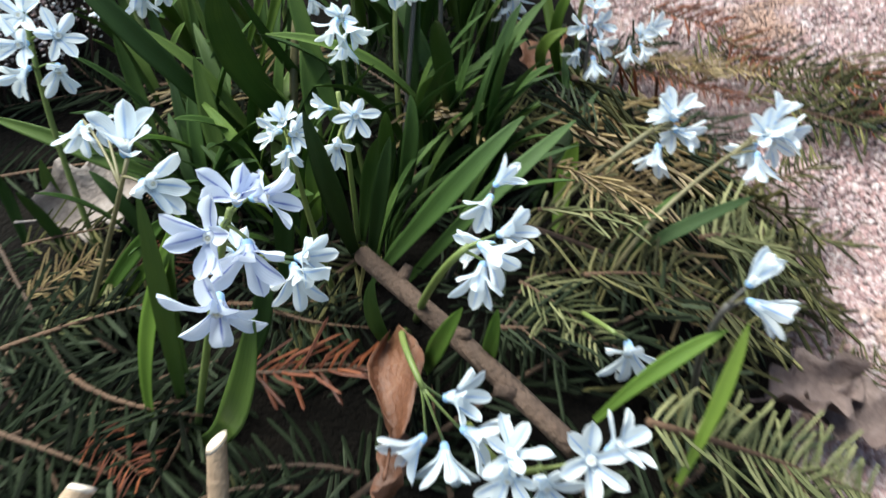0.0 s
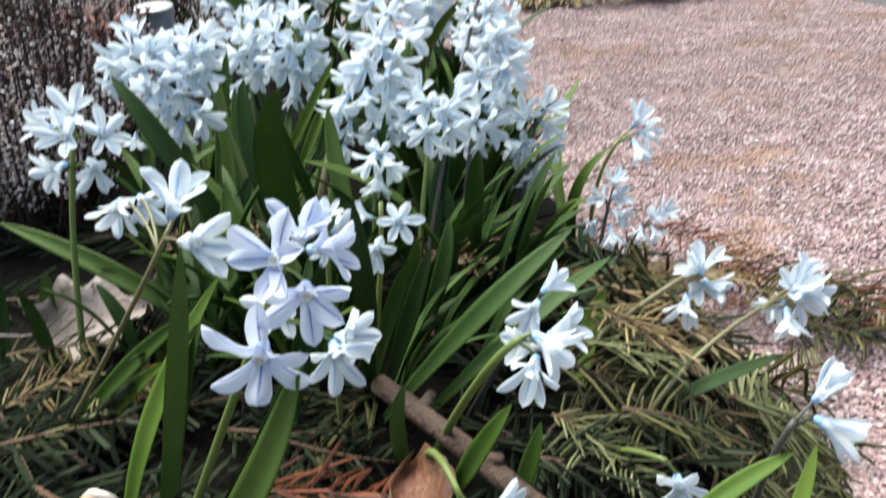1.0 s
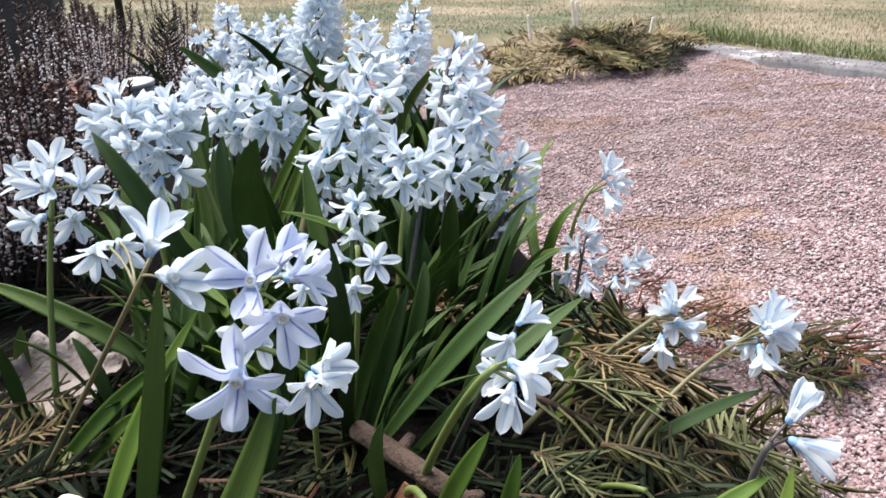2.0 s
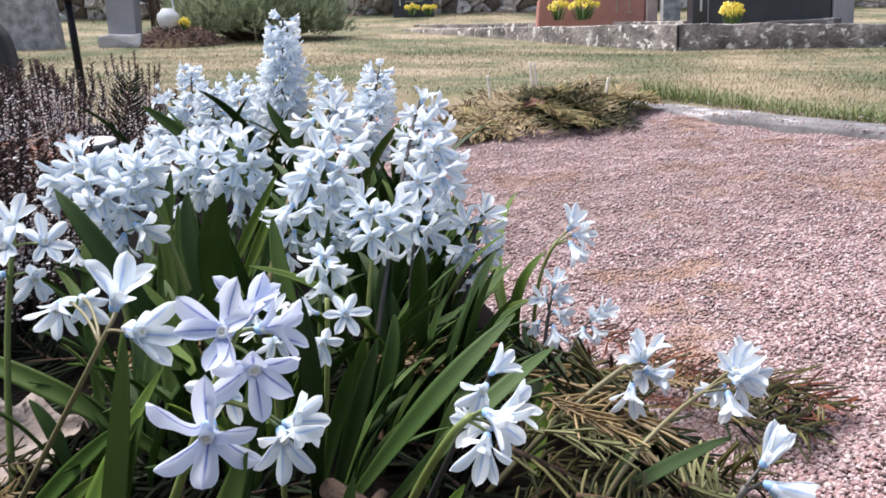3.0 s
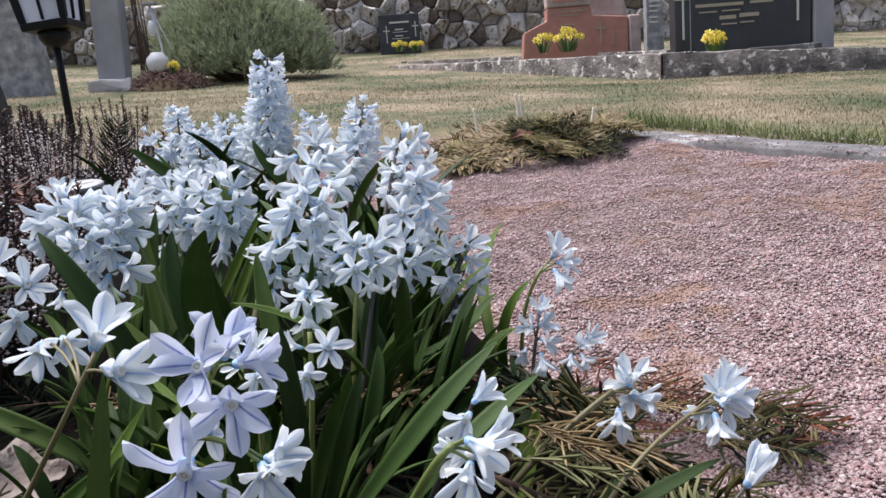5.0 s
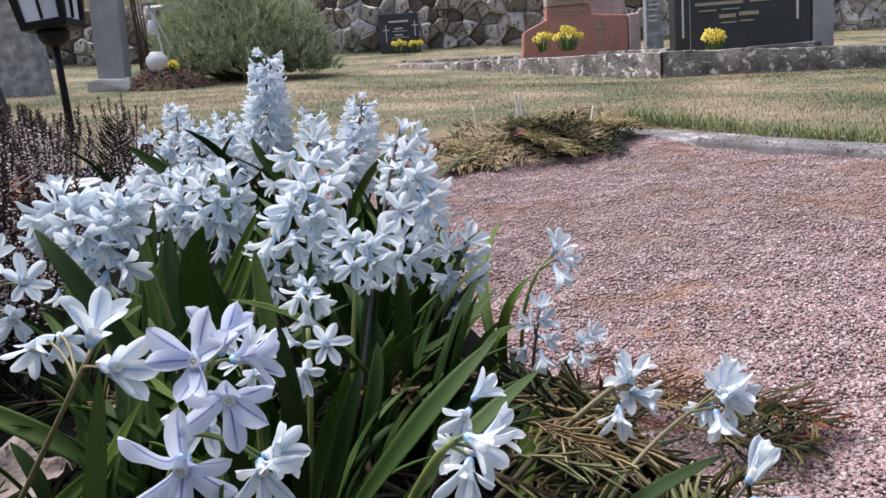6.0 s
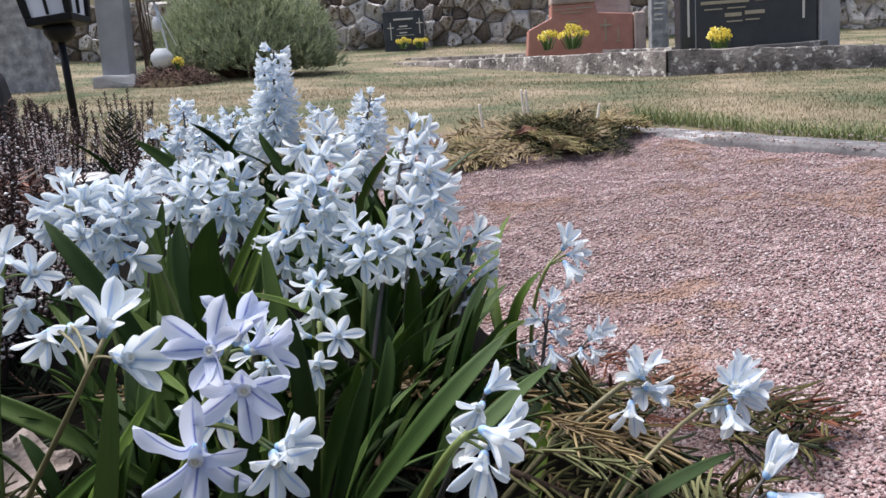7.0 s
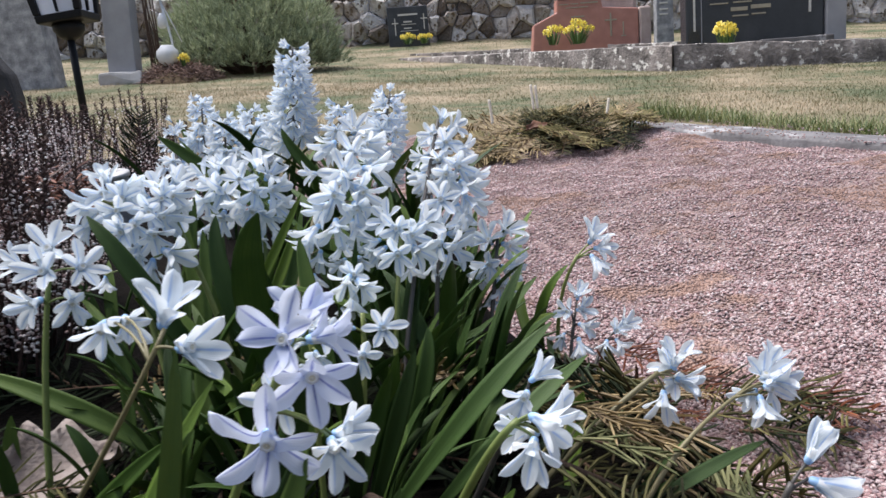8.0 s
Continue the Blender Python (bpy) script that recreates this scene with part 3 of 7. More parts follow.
def raceme(plant, base, ctrl, tip, n, start, seed, skin=None, size=1.0, near=False, reach=0.010):
    """A stem with n flowers set round its upper part."""
    r = random.Random(seed)
    a, b, c = Vector(base), Vector(ctrl), Vector(tip)
    feet = []
    for k in range(n):
        f = (k + 0.5) / n
        s = start + (1 - start) * f
        p = bezier(a, b, c, s)
        t = (bezier(a, b, c, min(1, s + 0.02)) - bezier(a, b, c, s - 0.02)).normalized()
        side = t.cross(Vector((math.cos(k * 2.4 + seed), math.sin(k * 2.4 + seed), 0.1))).normalized()
        out = (side + t * (-0.5 + 0.95 * f ** 1.4) + Vector((0, 0, r.uniform(-0.55, 0.05)))).normalized()
        foot = p + out * reach * (1.15 - 0.75 * f) * r.uniform(0.75, 1.25)
        feet.append((s, foot))
        k_size = size * r.uniform(0.9, 1.08) * (1 - 0.42 * f * f)
        if near:
            floret(plant, foot, out, r.choice([54, 46, 38, 32]), r.choice([10, 26]), 0.36, k_size, r.uniform(0, 6.28))
        else:
            far_floret(plant, foot, out, k_size, r, f > 0.93)
    stalk(plant, (a, b, c), 0.0017, 0.0009, skin, feet)


def leaf(plant, base, ctrl, tip, width, hint=(0, -0.6, 0.8), skin=None, fold=0.3, twist=0.0, rows=16):
    """A strap leaf with a blunt hooded tip, folded along its middle, about a millimetre thick. hint: the way its upper side faces."""
    a, b, c = Vector(base), Vector(ctrl), Vector(tip)
    verts, uvs, faces, cols = [], [], [], 7
    for i in range(rows):
        s = i / (rows - 1)
        p = bezier(a, b, c, s)
        t = (bezier(a, b, c, min(1, s + 0.03)) - bezier(a, b, c, max(0, s - 0.03))).normalized()
        side = t.cross(Matrix.Rotation(radians(twist) * s, 3, t) @ Vector(hint)).normalized()
        up = side.cross(t)
        w = width / 2 * min(1.0, 0.38 + 1.1 * s) * max(0.02, 1 - max(0.0, (s - 0.42) / 0.58) ** 2.5) ** 0.68
        thick = 0.0006 * (1 - 0.5 * s)
        for lower in (0, 1):
            for j in range(cols):
                u = -1 + 2 * j / (cols - 1)
                ridge = fold * w * (abs(u) ** 1.4 - 0.35)
                verts.append(p + side * (u * w) + up * (ridge - lower * thick * (1.1 - abs(u))))
                uvs.append((0.5 + 0.5 * u, s))
    ring = 2 * cols
    for i in range(rows - 1):
        o, q = i * ring, (i + 1) * ring
        for j in range(cols - 1):
            faces.append((o + j, o + j + 1, q + j + 1, q + j))
            faces.append((o + cols + j + 1, o + cols + j, q + cols + j, q + cols + j + 1))
        faces.append((o, q, q + cols, o + cols))
        faces.append((o + cols - 1, o + ring - 1, q + ring - 1, q + cols - 1))
    return hang(new("leaf", mesh_of("leaf", verts, faces, [skin or LEAF], uvs)), plant)


def tuft(plant, x, y, n, seed, length=0.12, width=0.011, lean=0.5, skin=None, toward=None):
    """A few leaves that rise from one bulb and bend outward."""
    r = random.Random(seed)
    for k in range(n):
        az = (toward if toward is not None else 2 * math.pi * k / n) + r.uniform(-0.7, 0.7)
        ln, le = length * r.uniform(0.75, 1.15), lean * r.uniform(0.4, 1.3)
        out = Vector((math.cos(az), math.sin(az), 0))
        bx, by = x + 0.004 * math.cos(az), y + 0.004 * math.sin(az)
        base = Vector((bx, by, bed_z(bx, by) - 0.004))
        ctrl = base + Vector((0, 0, ln * 0.6)) + out * ln * le * 0.15
        tip = base + Vector((0, 0, ln * (1 - 0.35 * le))) + out * ln * le
        leaf(plant, base, ctrl, tip, width * r.uniform(0.8, 1.2), (-out.x, -out.y, 0.5), skin, r.uniform(0.2, 0.5), r.uniform(-25, 25))


FLOWER = "striped squill"


def flower_plant(x, y, label):
    return thing("squill_plant", (x, y, bed_z(x, y)), label, FLOWER, "squills in the flower bed")


lilac_squill = flower_plant(-0.116, -0.090, "squill with large open lilac-blue striped flowers, bent stem, strap leaves")
floret(lilac_squill, (-0.0548, -0.1207, 0.1020), (-0.109, -0.949, 0.296), 44, 18, 0.5, 0.92, 0.2, BLUE_TEPAL)
floret(lilac_squill, (-0.0523, -0.1141, 0.0928), (0.255, -0.958, -0.132), 40, 20, 0.5, 1.0, 0.5, BLUE_TEPAL)
floret(lilac_squill, (-0.0622, -0.1199, 0.0803), (0.073, -0.954, -0.290), 72, 30, 0.6, 1.06, 0.35, BLUE_TEPAL)
floret(lilac_squill, (-0.0551, -0.1070, 0.0992), (0.30, -0.45, 0.84), 34, 16, 0.4, 0.86, 0.1, BLUE_TEPAL)
floret(lilac_squill, (-0.0555, -0.0989, 0.0953), (0.961, -0.245, 0.131), 36, 14, 0.4, 0.9, 0.9, BLUE_TEPAL)
floret(lilac_squill, (-0.0533, -0.0908, 0.0642), (0.343, -0.907, -0.245), 34, 24, 0.5, 0.92, 0.3)
floret(lilac_squill, (-0.0531, -0.0883, 0.0641), (0.865, -0.407, 0.293), 36, 20, 0.5, 0.85, 0.5)
floret(lilac_squill, (-0.0622, -0.1032, 0.0795), (-0.449, 0.800, -0.398), 44, 14, 0.4, 0.8, 0.3)
stalk(lilac_squill, ((-0.116, -0.090, -0.026), (-0.066, -0.112, 0.081), (-0.056, -0.110, 0.100)), 0.0015, 0.001, STEM_GREEN, [(0.93, (-0.0548, -0.1207, 0.1020)), (0.90, (-0.0523, -0.1141, 0.0928)), (0.72, (-0.0622, -0.1199, 0.0803)), (0.98, (-0.0551, -0.1070, 0.0992)), (0.94, (-0.0555, -0.0989, 0.0953)), (0.70, (-0.0533, -0.0908, 0.0642)), (0.70, (-0.0531, -0.0883, 0.0641)), (0.80, (-0.0622, -0.1032, 0.0795))])
leaf(lilac_squill, (-0.116, -0.090, -0.026), (-0.066, -0.135, 0.030), (-0.053, -0.123, 0.077), 0.0105, (-0.350, -0.850, 0.300), LEAF, 0.3, 0)
leaf(lilac_squill, (-0.122, -0.084, -0.026), (-0.098, -0.098, 0.045), (-0.094, -0.088, 0.092), 0.0068, (0.300, -0.900, 0.200), LEAF, 0.35, 15)
leaf(lilac_squill, (-0.128, -0.094, -0.026), (-0.120, -0.100, 0.030), (-0.088, -0.078, 0.079), 0.0085, (-0.300, -0.700, 0.600), PALE_LEAF, 0.3, 0)
leaf(lilac_squill, (-0.112, -0.078, -0.026), (-0.063, -0.100, 0.045), (-0.063, -0.090, 0.061), 0.0080, (0.000, -1.000, 0.200), LEAF, 0.3, 0)
leaf(lilac_squill, (-0.120, -0.078, -0.026), (-0.099, -0.090, 0.060), (-0.093, -0.085, 0.067), 0.0060, (-0.200, -1.000, 0.200), LEAF, 0.3, 0)

front_squill = flower_plant(-0.033, -0.039, "squill with a nodding head of white flowers on a yellow-green stem")
floret(front_squill, (0.0042, -0.0860, 0.0576), (-0.271, -0.915, -0.299), 36, 16, 0.36, 0.88, 0.2)
floret(front_squill, (0.0030, -0.0853, 0.0643), (0.779, -0.583, -0.229), 30.24, 24, 0.36, 0.924, 0.4)
floret(front_squill, (0.0056, -0.0563, 0.0603), (-0.355, -0.923, -0.147), 33.12, 20, 0.36, 0.792, 0.1)
floret(front_squill, (0.0076, -0.0732, 0.0571), (0.779, -0.426, 0.460), 28.8, 20, 0.36, 0.836, 0.2)
floret(front_squill, (0.0069, -0.0735, 0.0534), (-0.899, -0.350, 0.263), 30.24, 20, 0.36, 0.836, 0.2)
floret(front_squill, (0.0064, -0.0558, 0.0632), (0.807, 0.225, 0.545), 28.8, 10, 0.36, 0.704, 0.4)
stalk(front_squill, ((-0.033, -0.039, -0.015), (-0.013, -0.090, 0.056), (0.000, -0.085, 0.063)), 0.0017, 0.0011, STEM_GREEN, [(0.93, (0.0042, -0.0860, 0.0576)), (0.97, (0.0030, -0.0853, 0.0643)), (0.98, (0.0076, -0.0732, 0.0571)), (0.95, (0.0069, -0.0735, 0.0534))])
stalk(front_squill, ((-0.023, -0.019, -0.015), (-0.003, -0.060, 0.048), (0.006, -0.055, 0.061)), 0.0013, 0.0008, STEM_DARK, [(0.95, (0.0056, -0.0563, 0.0603)), (0.98, (0.0064, -0.0558, 0.0632))])
leaf(front_squill, (-0.054, -0.019, -0.011), (-0.018, -0.055, 0.052), (0.017, -0.036, 0.077), 0.0098, (-0.500, -0.600, 0.600), LEAF, 0.35, 0)
leaf(front_squill, (-0.039, -0.020, -0.011), (0.000, -0.030, 0.040), (0.035, 0.000, 0.052), 0.0085, (-0.500, -0.600, 0.600), LEAF, 0.3, 0)
leaf(front_squill, (-0.027, -0.064, -0.019), (-0.018, -0.095, 0.022), (-0.003, -0.095, 0.047), 0.0075, (-0.500, -0.700, 0.400), PALE_LEAF, 0.3, 0)
leaf(front_squill, (-0.005, -0.068, -0.018), (0.002, -0.085, 0.012), (0.006, -0.080, 0.031), 0.0065, (-0.500, -0.800, 0.300), PALE_LEAF, 0.3, 0)
leaf(front_squill, (-0.032, -0.062, -0.019), (-0.045, -0.075, 0.022), (-0.037, -0.068, 0.036), 0.0060, (0.500, -0.800, 0.400), LEAF, 0.3, 0)

leaning_squill = flower_plant(0.005, -0.005, "squill leaning over the bed's edge with a pair of white flowers")
floret(leaning_squill, (0.0745, 0.0211, 0.0355), (0.187, -0.259, 0.948), 28.8, 24, 0.36, 0.88, 0.2)
floret(leaning_squill, (0.0690, 0.0149, 0.0291), (-0.327, -0.662, -0.675), 36, 16, 0.36, 0.88, 0.5)
floret(leaning_squill, (0.0748, 0.0196, 0.0323), (0.907, -0.383, -0.178), 31.68, 20, 0.36, 0.836, 0.1)
floret(leaning_squill, (0.0761, 0.0239, 0.0313), (-0.138, -0.989, -0.060), 31.68, 20, 0.36, 0.792, 0.6)
floret(leaning_squill, (0.0770, 0.0241, 0.0334), (-0.781, -0.029, 0.624), 31.68, 20, 0.36, 0.792, 0.6)
stalk(leaning_squill, ((0.005, -0.005, -0.009), (0.037, 0.000, 0.025), (0.066, 0.012, 0.038)), 0.0016, 0.0011, STEM_BROWN, [(0.96, (0.0745, 0.0211, 0.0355)), (0.97, (0.0690, 0.0149, 0.0291)), (0.98, (0.0748, 0.0196, 0.0323)), (0.97, (0.0761, 0.0239, 0.0313)), (0.96, (0.0770, 0.0241, 0.0334))])
leaf(leaning_squill, (0.010, 0.005, -0.009), (0.017, 0.030, 0.002), (0.048, 0.070, 0.024), 0.0085, (-0.600, -0.700, 0.400), LEAF, 0.3, 0)
leaf(leaning_squill, (0.025, -0.005, -0.009), (0.029, 0.020, 0.009), (0.036, 0.020, 0.029), 0.0100, (-0.500, -0.800, 0.300), PALE_LEAF, 0.3, 0)

trailing_squill = flower_plant(0.042, -0.032, "squill stretched towards the gravel with a head of white flowers")
floret(trailing_squill, (0.1099, 0.0145, 0.0298), (0.055, -0.538, 0.841), 33.12, 20, 0.36, 0.924, 0.2)
floret(trailing_squill, (0.1062, 0.0092, 0.0264), (0.102, -0.683, -0.723), 37.44, 14, 0.36, 0.924, 0.5)
floret(trailing_squill, (0.1125, 0.0154, 0.0296), (0.943, -0.319, 0.097), 31.68, 20, 0.36, 0.88, 0.1)
floret(trailing_squill, (0.1073, 0.0139, 0.0269), (-0.795, -0.520, -0.314), 25.92, 14, 0.36, 0.748, 0.1)
floret(trailing_squill, (0.1129, 0.0190, 0.0322), (0.636, 0.246, 0.731), 31.68, 18, 0.36, 0.836, 0.4)
floret(trailing_squill, (0.1125, 0.0199, 0.0257), (0.339, -0.941, 0.022), 33.12, 18, 0.36, 0.836, 0.4)
stalk(trailing_squill, ((0.042, -0.032, -0.012), (0.054, -0.030, 0.024), (0.098, 0.008, 0.028)), 0.0012, 0.0008, STEM_BROWN, [(0.97, (0.1099, 0.0145, 0.0298)), (0.96, (0.1062, 0.0092, 0.0264)), (0.98, (0.1125, 0.0154, 0.0296)), (0.95, (0.1073, 0.0139, 0.0269)), (0.97, (0.1129, 0.0190, 0.0322)), (0.96, (0.1125, 0.0199, 0.0257))])
leaf(trailing_squill, (0.042, -0.020, -0.012), (0.070, -0.010, 0.003), (0.106, 0.001, 0.010), 0.0070, (-0.200, -0.400, 0.900), LEAF, 0.3, 0)
leaf(trailing_squill, (0.042, -0.027, -0.012), (0.039, -0.030, 0.001), (0.075, 0.000, 0.015), 0.0048, (-0.500, -0.600, 0.600), LEAF, 0.3, 0)
leaf(trailing_squill, (0.032, -0.022, -0.012), (0.043, -0.020, -0.010), (0.064, -0.020, 0.009), 0.0050, (-0.300, -0.500, 0.800), LEAF, 0.3, 0)

corner_squill = flower_plant(0.078, -0.059, "squill at the bed's corner with half-open blue-white flowers")
floret(corner_squill, (0.0817, -0.0865, 0.0438), (0.453, -0.115, 0.884), 12, -6, 0.42, 0.85, 0.2)
floret(corner_squill, (0.0816, -0.0881, 0.0399), (0.857, -0.415, -0.306), 22, 10, 0.42, 0.9, 0.4)
stalk(corner_squill, ((0.078, -0.059, -0.052), (0.066, -0.090, 0.019), (0.076, -0.090, 0.040)), 0.0014, 0.001, STEM_DARK, [(0.98, (0.0817, -0.0865, 0.0438)), (0.93, (0.0816, -0.0881, 0.0399))])
leaf(corner_squill, (0.036, -0.099, -0.004), (0.056, -0.094, 0.019), (0.077, -0.090, 0.029), 0.0062, (-0.400, -0.600, 0.700), PALE_LEAF, 0.3, 0)
leaf(corner_squill, (0.061, -0.113, -0.023), (0.076, -0.102, 0.009), (0.083, -0.090, 0.032), 0.0055, (-0.600, -0.600, 0.500), PALE_LEAF, 0.3, 0)

low_squill = flower_plant(0.035, -0.089, "low squill with one nodding blue-footed white flower")
floret(low_squill, (0.0488, -0.0754, 0.0094), (-0.073, -0.960, -0.272), 51.84, 14, 0.36, 0.968, 0.2)
stalk(low_squill, ((0.035, -0.039, -0.018), (0.028, -0.050, 0.005), (0.044, -0.080, 0.018)), 0.0012, 0.0009, STEM_GREEN, [(0.99, (0.0488, -0.0754, 0.0094))])

drooping_squill = flower_plant(-0.031, -0.064, "drooping squill with white flowers lying on the dead leaves")
floret(drooping_squill, (-0.0125, -0.1036, 0.0148), (0.889, -0.290, 0.354), 34, 16, 0.5, 0.95, 0.1)
floret(drooping_squill, (-0.0176, -0.1144, 0.0102), (-0.646, -0.730, -0.223), 40, 14, 0.5, 1, 0.2)
floret(drooping_squill, (-0.0120, -0.1158, 0.0084), (0.184, -0.848, -0.498), 42, 16, 0.5, 1, 0.6)
floret(drooping_squill, (-0.0066, -0.1132, 0.0118), (0.917, -0.384, -0.110), 38, 16, 0.5, 0.95, 0.3)
floret(drooping_squill, (0.0098, -0.1272, 0.0145), (0.142, -0.180, 0.973), 58, 8, 0.45, 0.9, 0.2)
floret(drooping_squill, (0.0100, -0.1279, 0.0102), (-0.176, -0.903, 0.391), 58, 8, 0.45, 0.9, 0.4)
floret(drooping_squill, (0.0321, -0.1266, 0.0154), (0.201, -0.679, 0.706), 60, 8, 0.45, 1, 0.2)
floret(drooping_squill, (0.0375, -0.1254, 0.0158), (0.814, 0.090, 0.575), 52, 12, 0.45, 0.95, 0.1)
floret(drooping_squill, (0.0180, -0.1310, 0.0123), (0.422, -0.888, 0.183), 54, 12, 0.45, 0.9, 0.1)
stalk(drooping_squill, ((-0.036, -0.044, -0.018), (-0.028, -0.090, 0.039), (-0.017, -0.108, 0.025)), 0.0016, 0.001, STEM_GREEN, [(0.95, (-0.0125, -0.1036, 0.0148)), (0.97, (-0.0176, -0.1144, 0.0102)), (0.98, (-0.0120, -0.1158, 0.0084)), (0.99, (-0.0066, -0.1132, 0.0118))])
stalk(drooping_squill, ((-0.011, -0.084, -0.018), (0.004, -0.125, -0.002), (0.019, -0.128, 0.012)), 0.0016, 0.001, STEM_GREEN, [(0.80, (0.0098, -0.1272, 0.0145)), (0.85, (0.0100, -0.1279, 0.0102)), (0.97, (0.0321, -0.1266, 0.0154)), (0.98, (0.0375, -0.1254, 0.0158)), (0.95, (0.0180, -0.1310, 0.0123))])

edge_squill = flower_plant(-0.185, -0.005, "squill with a loose head of starry white flowers beside the heather")
floret(edge_squill, (-0.1748, 0.0122, 0.1062), (0.08, -0.77, 0.63), 44, 16, 0.42, 0.95, 0.26)
floret(edge_squill, (-0.1726, 0.0030, 0.1005), (-0.04, -0.94, 0.33), 50, 10, 0.42, 0.92, 0.80)
floret(edge_squill, (-0.1634, 0.0072, 0.1004), (0.71, -0.63, 0.31), 44, 16, 0.42, 0.87, 0.65)
floret(edge_squill, (-0.1779, 0.0048, 0.0900), (-0.40, -0.91, -0.07), 46, 16, 0.42, 0.91, 0.03)
floret(edge_squill, (-0.1672, 0.0063, 0.0895), (0.41, -0.85, -0.33), 42, 10, 0.42, 0.87, 0.78)
floret(edge_squill, (-0.1902, 0.0213, 0.1000), (-0.85, -0.27, 0.45), 38, 4, 0.42, 0.81, 0.65)
stem_to_florets(edge_squill, (-0.185, -0.005, -0.018), (-0.184, 0.002, 0.062), (-0.174, 0.012, 0.110), 0.0016, 0.001, STEM_GREEN)

heather_side_squill = flower_plant(-0.165, 0.070, "squill with a broad head of starry white flowers")
floret(heather_side_squill, (-0.1857, 0.0991, 0.1251), (0.00, -0.23, 0.97), 37, 20, 0.42, 0.85, 0.37)
floret(heather_side_squill, (-0.1805, 0.0969, 0.1247), (0.93, -0.36, -0.06), 36, 28, 0.42, 0.91, 0.54)
floret(heather_side_squill, (-0.1810, 0.0897, 0.1229), (-0.40, -0.91, 0.07), 43, 20, 0.42, 0.89, 0.73)
floret(heather_side_squill, (-0.1890, 0.0901, 0.1200), (-0.93, -0.36, -0.12), 33, 20, 0.42, 1.02, 0.92)
floret(heather_side_squill, (-0.1821, 0.0859, 0.1168), (-0.58, -0.74, -0.33), 40, 20, 0.42, 0.91, 0.76)
floret(heather_side_squill, (-0.1715, 0.0775, 0.1052), (0.01, -1.00, 0.05), 52, 4, 0.42, 0.95, 0.14)
floret(heather_side_squill, (-0.1902, 0.0875, 0.1099), (-0.77, -0.32, -0.55), 34, 20, 0.42, 0.81, 0.13)
floret(heather_side_squill, (-0.1761, 0.0850, 0.1153), (0.12, -0.99, -0.02), 47, 20, 0.42, 0.87, 0.21)
floret(heather_side_squill, (-0.1680, 0.0835, 0.0980), (-0.11, -0.73, -0.68), 34, 20, 0.42, 0.83, 0.87)
floret(heather_side_squill, (-0.1708, 0.0841, 0.1092), (0.52, -0.77, -0.37), 36, 20, 0.42, 0.93, 0.54)
floret(heather_side_squill, (-0.1908, 0.0914, 0.0817), (0.03, -0.41, -0.91), 30, 16, 0.42, 0.59, 0.63)
floret(heather_side_squill, (-0.1781, 0.0939, 0.1181), (0.44, -0.79, 0.42), 38, 36, 0.42, 0.85, 0.20)
stem_to_florets(heather_side_squill, (-0.150, 0.063, -0.010), (-0.165, 0.078, 0.060), (-0.187, 0.100, 0.130), 0.0019, 0.0011, STEM_GREEN)

heather_side_squill = flower_plant(-0.125, 0.090, "squill with a crowded white head, blue at the flowers' feet")
floret(heather_side_squill, (-0.1636, 0.1068, 0.1191), (-0.06, -0.33, 0.94), 39, 28, 0.42, 0.92, 0.30)
floret(heather_side_squill, (-0.1583, 0.1095, 0.1222), (0.78, -0.29, 0.56), 33, 20, 0.42, 0.90, 0.94)
floret(heather_side_squill, (-0.1587, 0.1026, 0.1209), (0.75, -0.47, -0.47), 32, 28, 0.42, 0.96, 0.30)
floret(heather_side_squill, (-0.1632, 0.0934, 0.1129), (0.05, -1.00, -0.08), 44, 20, 0.42, 0.94, 0.60)
floret(heather_side_squill, (-0.1621, 0.0953, 0.1106), (0.75, -0.58, -0.32), 37, 20, 0.42, 0.99, 0.31)
floret(heather_side_squill, (-0.1627, 0.0880, 0.1048), (0.36, -0.71, -0.61), 39, 28, 0.42, 0.99, 0.70)
floret(heather_side_squill, (-0.1574, 0.0831, 0.0945), (0.73, -0.48, -0.49), 31, 28, 0.42, 1.10, 0.70)
floret(heather_side_squill, (-0.1615, 0.0813, 0.0904), (-0.11, -0.58, -0.81), 31, 20, 0.42, 0.99, 0.95)
floret(heather_side_squill, (-0.1666, 0.1025, 0.1173), (-0.63, -0.53, 0.57), 35, 28, 0.42, 0.82, 0.02)
floret(heather_side_squill, (-0.1600, 0.1008, 0.1175), (0.27, -0.96, 0.08), 45, 28, 0.42, 0.87, 0.38)
floret(heather_side_squill, (-0.1582, 0.1017, 0.1114), (0.80, -0.32, -0.51), 35, 28, 0.42, 0.89, 0.05)
stem_to_florets(heather_side_squill, (-0.125, 0.090, -0.006), (-0.135, 0.094, 0.060), (-0.163, 0.105, 0.125), 0.0019, 0.0011, STEM_GREEN)

